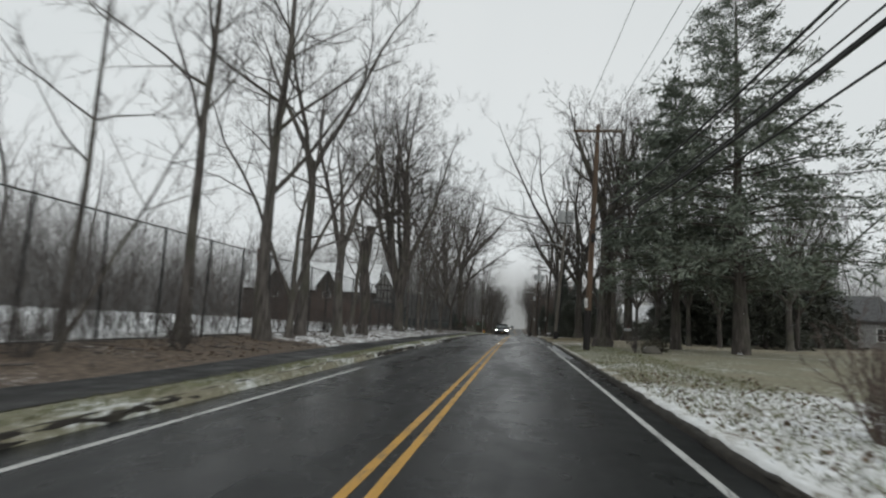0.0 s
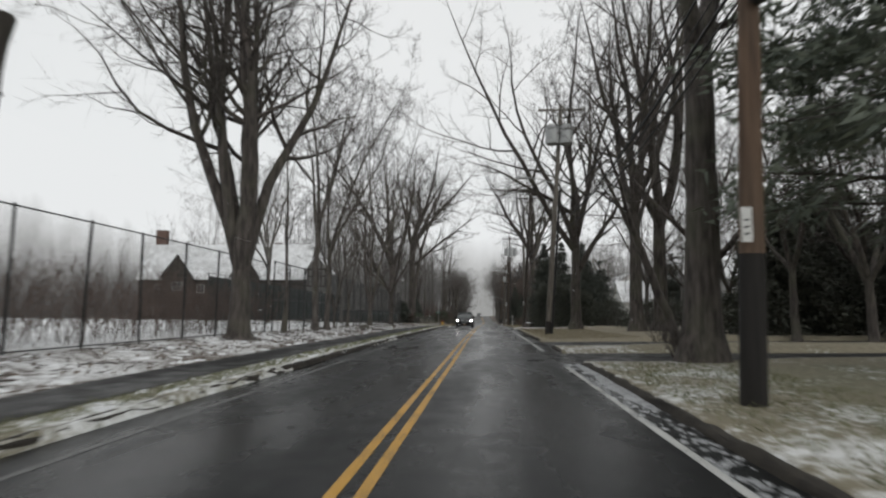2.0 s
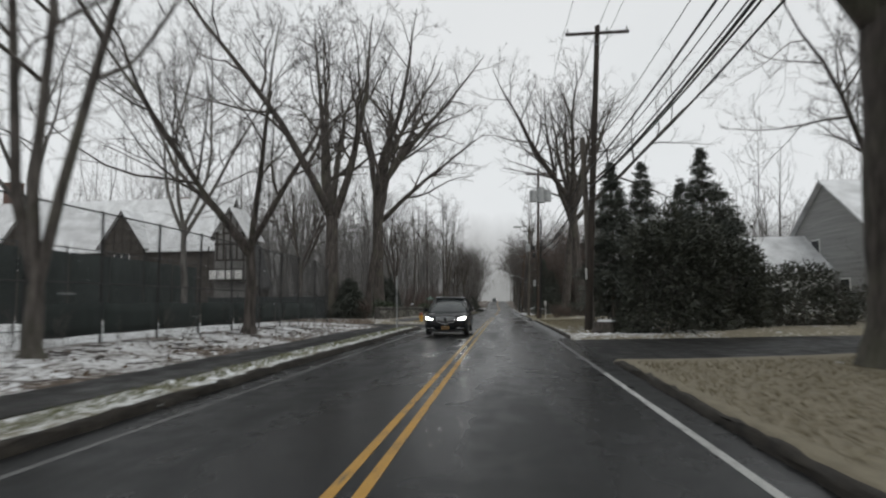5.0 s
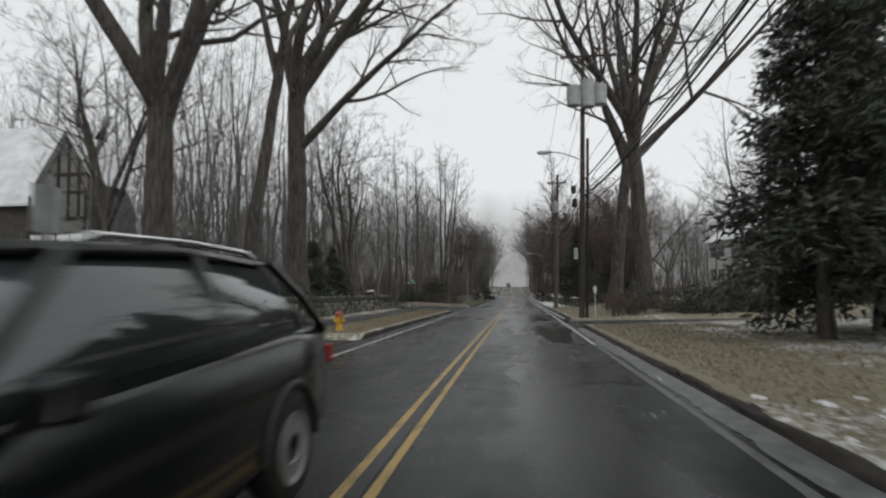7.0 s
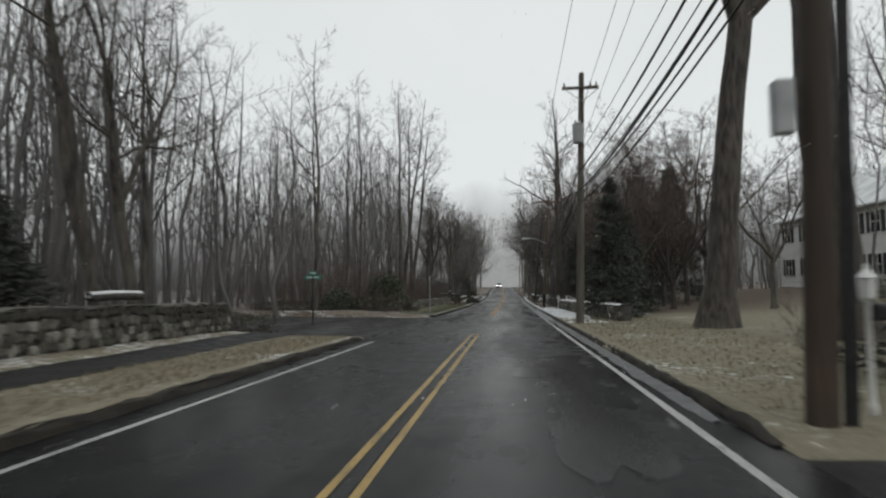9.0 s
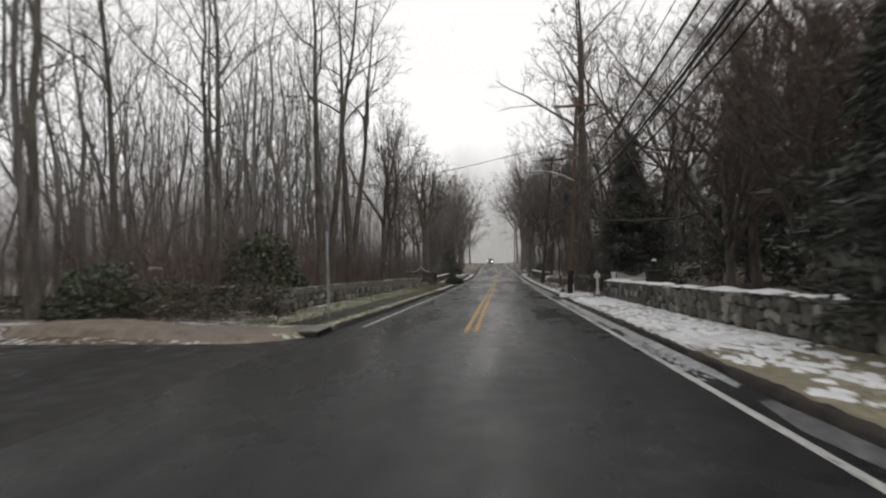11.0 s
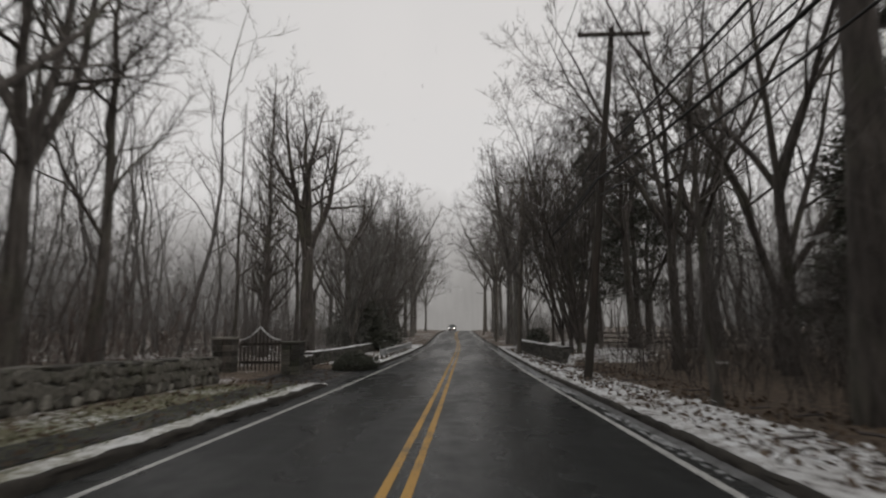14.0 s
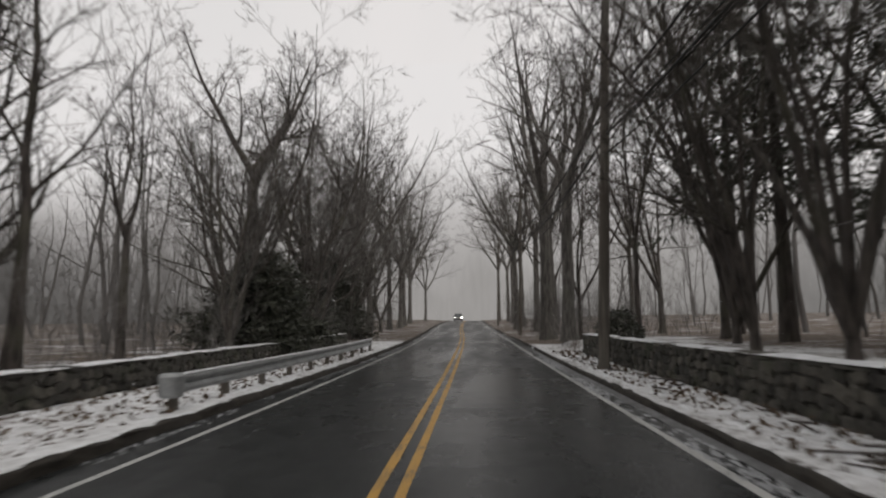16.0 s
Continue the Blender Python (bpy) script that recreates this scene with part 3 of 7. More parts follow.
for n, (a, b) in enumerate(runs(RIGHT_MOUTHS, -40, 400)):
    kerb(KR, 1, a, b, 30 + n, 0.8)


# Slush along the gutter and lumps of snow on the verge
def clumps(name, label, n, x0, x1, y0, y1, seed, size, tall, mat, on):
    """Low ragged mounds, each a little fan of faces."""
    rng = np.random.default_rng(seed)
    m = 9
    c = np.stack([rng.uniform(x0, x1, n), rng.uniform(y0, y1, n)], -1)
    keep = rng.random(n) < 0.35 + 0.65 * (np.sin(c[:, 1] * 0.9 + seed) > -0.2)
    c = c[keep]
    n = len(c)
    a = np.arange(m) * 2 * np.pi / m
    r = size * rng.uniform(0.4, 1.3, (n, 1)) * rng.uniform(0.55, 1.25, (n, m))
    rim = c[:, None] + np.stack([np.cos(a) * r * 0.6, np.sin(a) * r * 1.3], -1)
    mid = c[:, None] + (rim - c[:, None]) * 0.55
    rz, mz = on(rim[..., 0], rim[..., 1]) - 0.012, on(mid[..., 0], mid[..., 1]) + tall * rng.uniform(0.4, 1.1, (n, m))
    top = on(c[:, 0], c[:, 1]) + tall * rng.uniform(0.6, 1.3, n)
    v = np.concatenate([np.concatenate([rim, rz[..., None]], -1), np.concatenate([mid, mz[..., None]], -1), np.concatenate([c, top[:, None]], -1)[:, None]], 1)
    k = 2 * m + 1
    i = np.arange(n)[:, None] * k
    j = np.arange(m)[None]
    h = (j + 1) % m
    quads = np.stack([i + j, i + h, i + m + h, i + m + j], -1).reshape(-1, 4)
    tris = np.stack([i + m + j, i + m + h, i + 2 * m + 0 * j], -1).reshape(-1, 3)
    tagged(new(name, mesh_of(name, v.reshape(-1, 3), [quads, tris], mat, True)), label, "snow", kind="stuff")


def ribbon(x, half, y0, y1, mat, seed):
    """A thin ragged band of slush lying against the kerb."""
    ys = np.arange(y0, y1, 0.25)
    n = len(ys)
    inner = np.array([noise.noise(Vector((y * 0.7, seed * 5.3, 1.0))) + 0.6 * noise.noise(Vector((y * 2.9, seed, 7.0))) for y in ys])
    end = np.minimum(1, np.minimum(ys - y0, y1 - ys) / 1.2)
    v = []
    for f, up in ((1.0, 0.03), (0.3, 0.026), (-0.3, 0.018), (-1.0, 0.004)):
        xx = x + half * (f + (0.75 * inner if f < 0.5 else 0)) * (0.4 + 0.6 * end)
        v.append(np.stack([xx, ys, road_z(xx, ys) + up * (1 + 0.5 * inner)], -1))
    v = np.stack(v, 1).reshape(-1, 3)
    i, j = np.meshgrid(np.arange(3), np.arange(n - 1))
    q = (j * 4 + i).ravel()
    tagged(new("slush", mesh_of("slush", v, np.stack([q, q + 4, q + 5, q + 1], -1), mat, True)), "ragged band of slush along the kerb", "snow", kind="stuff")


SLUSH_DARK = plain("dirty_slush", (0.05, 0.05, 0.05), (0.17, 0.172, 0.175), 4.0, 0.45, bump=0.02, fine=22)
ribbon(KR - 0.14, 0.1, 60.5, 67.8, SLUSH, 1)
ribbon(KR - 0.16, 0.09, 162.5, 181.6, SLUSH, 2)
ribbon(KR - 0.12, 0.07, 186, 240, SLUSH_DARK, 3)
ribbon(KR - 0.2, 0.16, 108.6, 131.5, SLUSH_DARK, 4)
ribbon(KR - 0.18, 0.12, 139, 162, SLUSH_DARK, 5)
GUTTER = "ragged patches of grey slush in the gutter"
for i, (a, b, n, w) in enumerate(((54, 67.8, 400, 0.42), (163, 181.5, 1000, 0.42), (186, 206, 700, 0.25), (206, 237, 1200, 0.38))):
    clumps("slush", GUTTER, n, KR - 0.08 - w, KR - 0.03, a, b, 40 + i, 0.1, 0.011, SLUSH, road_z)
clumps("slush", GUTTER, 420, KL + 0.03, KL + 0.2, 217, 245, 60, 0.05, 0.01, SLUSH, road_z)
LUMPS = "uneven lumps of snow lying on the verge"
for i, (x0, x1, a, b, n, sz) in enumerate(((3.85, 5.4, 158, 181.5, 420, 0.2), (3.85, 5.0, 208, 237, 420, 0.16), (3.85, 7.5, 28, 42, 320, 0.13), (-6.3, -3.85, 218, 246, 420, 0.17), (3.9, 7.5, 109, 117, 240, 0.15), (-4.4, -3.75, 52, 118, 320, 0.12), (-9.2, -5.9, 50, 117, 500, 0.2), (3.85, 5.4, 187, 207, 300, 0.12), (3.85, 5.4, 163, 181.5, 300, 0.14))):
    clumps("snow_lumps", LUMPS, n, x0, x1, a, b, 80 + i, sz, 0.03, SNOW, lie)

# Puddles, flat and clear, that hold the sky
PUDDLE = make_asphalt("puddle_water", (0.008, 0.0085, 0.009), (0.014, 0.015, 0.016), 0.6, 0.03, 0.16)
PUDDLE.node_tree.nodes["Principled BSDF"].inputs["IOR"].default_value = 1.33
for n, (cx, cy, rx, ry) in enumerate(((2.3, 129.5, 0.62, 4.0), (2.45, 112.75, 0.42, 0.4), (2.45, 68.95, 0.26, 0.28), (2.1, 138.4, 0.5, 1.6), (1.75, 143.0, 0.45, 1.1))):
    a = np.linspace(0, 2 * np.pi, 41)[:-1]
    r = 1 + 0.16 * np.sin(3 * a + n) + 0.1 * np.sin(5 * a + 2 * n) + 0.06 * np.sin(9 * a)
    px, py = cx + rx * r * np.cos(a), cy + ry * r * np.sin(a)
    rim = np.stack([px, py, road_z(px, py) + 0.0062], -1)
    hub = np.array([[cx, cy, float(road_z(np.array(cx), np.array(cy))) + 0.0075]])
    i = np.arange(40)
    fan = np.stack([i, (i + 1) % 40, np.full(40, 40)], -1)
    tagged(new("puddle", mesh_of("puddle", np.concatenate([rim, hub]), fan, PUDDLE, True)), "shallow puddle lying in the wheel track", "puddle", kind="structure")

# Road patches and puddled ruts
for x0, x1, y0, y1 in ((1.0, 2.9, 118.5, 121), (1.5, 2.8, 128.5, 135), (1.3, 2.7, 139.5, 145.5), (1.2, 2.6, 172, 176), (0.9, 2.2, 128, 133.5), (2.1, 2.9, 183, 185.5)):
    xs, ys = np.linspace(x0, x1, 6), np.linspace(y0, y1, 10)
    me, PX, PY = grid_mesh("patch", xs, ys, lambda x, y: road_z(x, y) + 0.003, ASPHALT_PATCH)
    co = np.empty(len(me.vertices) * 3, np.float32)
    me.vertices.foreach_get("co", co)
    co = co.reshape(-1, 3)
    co[:, 0] += 0.12 * np.sin(co[:, 1] * 2.3)
    co[:, 1] += 0.2 * np.sin(co[:, 0] * 3.1)
    me.vertices.foreach_set("co", co.ravel())
    tagged(new("road_patch", me), "darker wet repair patch in the road", "road patch", kind="structure")


# ---- bare trees ----
def unit(v):
    return v / (np.linalg.norm(v, axis=-1, keepdims=True) + 1e-9)


def sprout(rng, paths, radii, n, u0, u1, a0, a1, length, K, up, wob, thick=0.6, tip=0.25, fall=0.5):
    """Children of all the given branches at once."""
    N, kp, _ = paths.shape
    u = u0 + (u1 - u0) * (np.arange(n)[None] + rng.random((N, n))) / n
    f = u * (kp - 1)
    i = np.minimum(f.astype(int), kp - 2)
    w = (f - i)[..., None]
    rows = np.arange(N)[:, None]
    p = paths[rows, i] * (1 - w) + paths[rows, i + 1] * w
    r = radii[rows, i] * (1 - w[..., 0]) + radii[rows, i + 1] * w[..., 0]
    t = unit(paths[rows, i + 1] - paths[rows, i])
    ref = np.where(np.abs(t[..., 2:]) > 0.85, np.array([1.0, 0, 0]), np.array([0, 0, 1.0]))
    e1 = unit(np.cross(t, ref))
    e2 = np.cross(t, e1)
    phi = np.arange(n)[None] * 2.4 + rng.random((N, 1)) * 6.28 + rng.normal(0, 0.5, (N, n))
    a = np.radians(rng.uniform(a0, a1, (N, n)))[..., None]
    d = np.cos(a) * t + np.sin(a) * (np.cos(phi)[..., None] * e1 + np.sin(phi)[..., None] * e2)
    whole = np.linalg.norm(np.diff(paths, axis=1), axis=2).sum(1)[:, None]
    L = whole * length * (1 - fall * (u - u0) / (1.0001 - u0)) * rng.uniform(0.65, 1.2, (N, n))
    M = N * n
    d, p, L, r = d.reshape(M, 3), p.reshape(M, 3), L.reshape(M), r.reshape(M)
    out = [p]
    for k in range(K - 1):
        d = unit(d + np.array([0, 0, up]) / (K - 1) + rng.normal(0, wob, (M, 3)))
        out.append(out[-1] + d * (L / (K - 1))[:, None])
    rad = (r * thick)[:, None] * np.linspace(1, tip, K)[None]
    return np.stack(out, 1), np.maximum(rad, 0.0035)


last_tree = []


def bare_tree(label, x, y, H, dia, fork=0.35, leaders=3, spread=22, seed=1, lean=(0, 0), bark=None, twig=None, n2=8, n3=6, n4=5, limb=0.5, droop=0.15,
              start=0.25, group="", bend=0.03, low=0.2, n5=5, reach=()):
    rng = np.random.default_rng(seed)
    bark, twig = bark or BARK, twig or TWIG
    tree = thing("tree", label, "tree", x, y, float(lie(x, y)) - 0.05, group=group)
    last_tree.append(tree.name)
    top = H * fork if leaders > 1 else H
    K = 11
    s = np.linspace(0, 1, K)
    cur = np.cumsum(rng.normal(0, bend, (K, 2)), 0) * top * 0.12
    cur -= cur[0]
    tp = np.stack([cur[:, 0] + lean[0] * s * top, cur[:, 1] + lean[1] * s * top, s * top], -1)
    end = 0.72 if leaders > 1 else 0.08
    tr = dia / 2 * (1 - (1 - end) * s ** 0.9)
    tr[0] *= 1.55
    tr[1] *= 1.08
    trunk = [tubes(tp[None], tr[None], 10)]
    if leaders > 1:
        lp, lr = sprout(rng, tp[None, -3:], tr[None, -3:], leaders, 0.3, 1.0, spread * 0.45, spread * 1.3, 1.0, 9, 0.45, 0.095, 0.8, 0.07, 0.0)
        base = lp[:, :1]
        want = (H * 0.96 - lp[:, 0, 2]) * rng.uniform(0.86, 1.0, leaders) / np.maximum(lp[:, -1, 2] - lp[:, 0, 2], 0.45 * np.linalg.norm(np.diff(lp, axis=1), axis=2).sum(1))
        lp = base + (lp - base) * want[:, None, None]
        k = np.linspace(0, 1, 9)
        for z0, ex, ey, ez, r in reach:
            a = np.array([np.interp(z0, tp[:, 2], tp[:, 0]), np.interp(z0, tp[:, 2], tp[:, 1]), z0])
            e = np.array([ex - x, ey - y, ez])
            p = a + (e - a) * k[:, None] + rng.normal(0, 0.12, (9, 3)) * k[:, None]
            p[:, 2] += 1.0 * np.sin(k * np.pi) * (0.4 if ez > z0 else 1)
            lp = np.concatenate([lp, p[None]])
            lr = np.concatenate([lr, (r * (1 - 0.9 * k))[None]])
        for i in range(len(lp)):
            part("limb", mesh_of("limb", *tubes(lp[i:i + 1], lr[i:i + 1], 7), bark, True), None, tree)
        a0 = low
    else:
        lp, lr = tp[None], tr[None]
        a0 = start
    p2, r2 = sprout(rng, lp, lr, n2, a0, 0.97, 28, 65, limb, 7, 0.34, 0.15, 0.55, 0.15, 0.6)
    p3, r3 = sprout(rng, p2, r2, n3, 0.15, 1.0, 25, 65, 0.48, 4, droop + 0.1, 0.2, 0.6, 0.3, 0.5)
    p4, r4 = sprout(rng, p3, r3, n4, 0.1, 1.0, 20, 60, 0.55, 2, droop, 0.16, 0.62, 0.45, 0.4)
    p5, r5 = sprout(rng, p4, r4, n5, 0.1, 1.0, 18, 50, 0.85, 2, droop, 0.15, 0.7, 0.6, 0.3)
    part("trunk", mesh_of("trunk", *merge(trunk), bark, True), None, tree)
    thick = merge([tubes(p2, r2, 4), tubes(p3, r3, 3)])
    thin = merge([slivers(rng, p4, 0.024), slivers(rng, p5, 0.014)])
    v, f = merge([(thick[0], 0), (thin[0], 0)])[0], thick[1] + [q + len(thick[0]) for q in thin[1]]
    me = mesh_of("crown", v, f, [bark, twig], False, np.repeat([0, 1], [sum(len(q) for q in thick[1]), sum(len(q) for q in thin[1])]))
    tagged(part("crown", me, None, tree, "spreading bare branches and fine twigs"), kind="stuff")
    return tree


def bush(label, x, y, H, R, seed, stems=14, mat=None, n2=6, n3=5, group="", category="shrub"):
    rng = np.random.default_rng(seed)
    ob = thing("shrub", label, category, x, y, float(lie(x, y)) - 0.03, group=group)
    a = rng.random(stems) * 6.28
    tilt = rng.uniform(0.05, 0.9, stems)
    d = np.stack([np.cos(a) * tilt, np.sin(a) * tilt, np.ones(stems)], -1)
    K = 5
    s = np.linspace(0, 1, K)
    p1 = np.stack([np.cos(a) * 0.15 * R, np.sin(a) * 0.15 * R, 0 * a], -1)[:, None] + d[:, None] * s[None, :, None] * np.array([R, R, H]) * rng.uniform(0.6, 1.0, (stems, 1, 1))
    r1 = 0.02 * H / 1.5 * (1 - 0.75 * s)[None] * rng.uniform(0.6, 1.2, (stems, 1))
    p2, r2 = sprout(rng, p1, r1, n2, 0.15, 1, 20, 60, 0.5, 4, 0.3, 0.12)
    p3, r3 = sprout(rng, p2, r2, n3, 0.1, 1, 20, 60, 0.5, 3, 0.2, 0.15)
    for i in range(stems):
        part("stem", mesh_of("stem", *tubes(p1[i:i + 1], r1[i:i + 1], 5), mat or TWIG, True), None, ob)
    tagged(part("crown", mesh_of("crown", *merge([tubes(p2, np.maximum(r2, 0.005), 3), slivers(rng, p3, 0.013)]), mat or TWIG), None, ob), kind="stuff")
    return ob


# ---- evergreens ----
def sprays(rng, at, out, n, size, flat=0.5, width=0.09, tri=False, loose=0.25):
    """Pointed sprays of foliage, n at each place, leaning outwards."""
    M = len(at)
    size = np.repeat(np.broadcast_to(np.asarray(size, float), (M,)), n)[:, None]
    p = np.repeat(at, n, 0) + rng.normal(0, 1, (M * n, 3)) * size * loose * np.array([1, 1, flat if tri else 1])
    d = unit(np.repeat(out, n, 0) * 0.9 + rng.normal(0, 0.75, (M * n, 3)) * np.array([1, 1, flat]))
    side = unit(np.cross(d, rng.normal(0, 1, (M * n, 3))))
    L = size * rng.uniform(0.6, 1.3, (M * n, 1))
    a = p - side * L * width
    b = p + side * L * width
    e = p + d * L + np.array([0, 0, -0.12]) * L
    if tri:
        return np.stack([a, b, e], 1).reshape(-1, 3), np.arange(M * n * 3).reshape(-1, 3)
    c = p + d * L * 0.55 + side * L * width * 1.1
    v = np.stack([a, b, c, e], 1).reshape(-1, 3)
    i = np.arange(M * n)[:, None] * 4
    return v, np.concatenate([i, i + 1, i + 2, i + 3], 1)


def conifer(label, x, y, H, R, seed, mat, dia=0.4, base=0.08, branches=110, per=8, n=4, size=0.3, droop=-0.35, shape=1.0, ragged=0.25, bark=None, up=0.15, two=True):
    rng = np.random.default_rng(seed)
    ob = thing("evergreen_tree", label, "tree", x, y, float(lie(x, y)) - 0.05)
    s = np.linspace(0, 1, 8)
    tp = np.stack([np.cumsum(rng.normal(0, 0.03, 8)) * 0.6, np.cumsum(rng.normal(0, 0.03, 8)) * 0.6, s * H], -1)
    tr = dia / 2 * (1 - 0.93 * s)
    tr[0] *= 1.3
    u = base + (0.985 - base) * np.sort(rng.random(branches)) ** 0.9
    a = np.arange(branches) * 2.4 + rng.normal(0, 0.4, branches)
    reach = R * (1 - u) ** shape * rng.uniform(1 - ragged, 1 + ragged, branches) + 0.08
    st = np.stack([np.interp(u, s, tp[:, 0]), np.interp(u, s, tp[:, 1]), u * H], -1)
    K = 5
    k = np.linspace(0, 1, K)
    d = np.stack([np.cos(a), np.sin(a), 0 * a], -1)
    paths = st[:, None] + d[:, None] * (reach[:, None] * k[None])[..., None]
    paths[..., 2] += reach[:, None] * (up * k[None] + droop * k[None] ** 2)
    paths += rng.normal(0, 0.05, paths.shape) * k[None, :, None] * reach[:, None, None] * 0.4
    rad = np.maximum(0.012, reach[:, None] * 0.012 * (1 - 0.8 * k[None]))
    if two:
        p2, r2 = sprout(rng, paths, rad, 5, 0.2, 0.95, 30, 65, 0.42, 4, 0.0, 0.08)
        allp = np.concatenate([paths[:, [1, 2, 3, 4]], p2])
        big = np.concatenate([reach, np.repeat(reach, 5)])
    else:
        p2, r2 = paths, rad
        allp = paths[:, [1, 2, 3, 4]]
        big = reach
    N = len(allp)
    f = rng.random((N, per)) * 2.999
    i = f.astype(int)
    w = (f - i)[..., None]
    rows = np.arange(N)[:, None]
    at = (allp[rows, i] * (1 - w) + allp[rows, i + 1] * w).reshape(-1, 3)
    out = unit(np.repeat(allp[:, 3] - allp[:, 0], per, 0) + np.array([0, 0, 0.12]))
    part("trunk", mesh_of("trunk", *tubes(tp[None], tr[None], 9), bark or BARK_DARK, True), None, ob)
    tagged(part("framework", mesh_of("framework", *merge([tubes(paths, rad, 3), slivers(rng, p2, 0.02)]), bark or BARK_DARK), None, ob, "thin dark boughs"), kind="stuff")
    part("crown", mesh_of("crown", *sprays(rng, at, out, n, np.repeat(size * np.clip(0.4 + big / R, 0.4, 1.1), per), 0.45, 0.15, True, 0.8), mat), None, ob, "dark green needle foliage with gaps")["kind"] = "stuff"
    return ob


def leafy(label, x, y, sx, sy, H, seed, mat, leaves=2600, size=0.11, category="shrub", name="shrub", z=None, boxy=0.0, slim=0.28):
    """A dense leafy shrub or clipped hedge: leaves in a lumpy shell over stems."""
    rng = np.random.default_rng(seed)
    ob = thing(name, label, category, x, y, float(lie(x, y)) - 0.02 if z is None else z)
    d = unit(rng.normal(0, 1, (leaves, 3)))
    d[:, 2] = np.abs(d[:, 2])
    if boxy:
        d = d / (np.max(np.abs(d), axis=1, keepdims=True) ** boxy)
    r = rng.uniform(0.55, 1.0, (leaves, 1)) ** 0.5 * (1 + 0.16 * np.sin(d[:, :1] * 5 + seed) * np.cos(d[:, 1:2] * 6) + 0.1 * np.sin(d[:, 2:] * 9 + seed))
    at = d * r * np.array([sx, sy, H])
    v, q = sprays(rng, at, unit(d * np.array([1 / sx, 1 / sy, 1 / H])), 1, size, 1.0, slim)
    K, S = 4, 40
    foot = rng.uniform(-0.6, 0.6, (S, 2)) * np.array([sx, sy])
    tip = at[rng.integers(0, leaves, S)]
    k = np.linspace(0, 1, K)[None, :, None]
    p = np.concatenate([foot, np.zeros((S, 1))], 1)[:, None] * (1 - k) + tip[:, None] * k
    tagged(part("framework", mesh_of("framework", *tubes(p, np.full((S, K), 0.012), 4), TWIG), None, ob, "thin bare stems"), kind="stuff")
    tagged(part("foliage", mesh_of("foliage", v, q, mat), None, ob), kind="stuff")
    return ob


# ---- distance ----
# Self-lit backdrop: haze painted as a tone that pales with height
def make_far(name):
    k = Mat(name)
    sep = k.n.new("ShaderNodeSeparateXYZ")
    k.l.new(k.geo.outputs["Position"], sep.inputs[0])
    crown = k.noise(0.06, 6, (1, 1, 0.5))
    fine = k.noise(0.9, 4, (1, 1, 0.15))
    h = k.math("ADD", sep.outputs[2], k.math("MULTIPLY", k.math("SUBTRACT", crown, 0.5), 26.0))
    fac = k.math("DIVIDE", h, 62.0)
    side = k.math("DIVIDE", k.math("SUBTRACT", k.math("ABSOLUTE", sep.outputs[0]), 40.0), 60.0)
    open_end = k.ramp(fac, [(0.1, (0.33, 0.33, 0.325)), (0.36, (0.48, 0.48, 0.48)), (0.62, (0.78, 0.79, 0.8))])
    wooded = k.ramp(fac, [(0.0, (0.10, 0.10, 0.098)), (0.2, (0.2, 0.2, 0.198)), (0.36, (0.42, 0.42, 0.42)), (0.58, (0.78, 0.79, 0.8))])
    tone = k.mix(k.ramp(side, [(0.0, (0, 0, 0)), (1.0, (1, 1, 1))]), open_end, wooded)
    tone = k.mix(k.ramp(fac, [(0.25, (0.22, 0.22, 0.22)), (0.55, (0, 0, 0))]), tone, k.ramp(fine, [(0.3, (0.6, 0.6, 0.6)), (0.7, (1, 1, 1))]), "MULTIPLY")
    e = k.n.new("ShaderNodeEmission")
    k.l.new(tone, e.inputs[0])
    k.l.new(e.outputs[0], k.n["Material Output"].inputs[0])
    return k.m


FAR = make_far("painted_mist_glow")
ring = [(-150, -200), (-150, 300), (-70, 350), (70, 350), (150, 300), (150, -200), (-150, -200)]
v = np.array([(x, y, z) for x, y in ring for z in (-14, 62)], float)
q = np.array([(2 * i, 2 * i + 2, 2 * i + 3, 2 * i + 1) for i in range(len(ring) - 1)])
tagged(new("backdrop", mesh_of("backdrop", v, q, FAR)), "glowing backdrop painted as misty grey distance behind the woods", "backdrop", kind="structure")


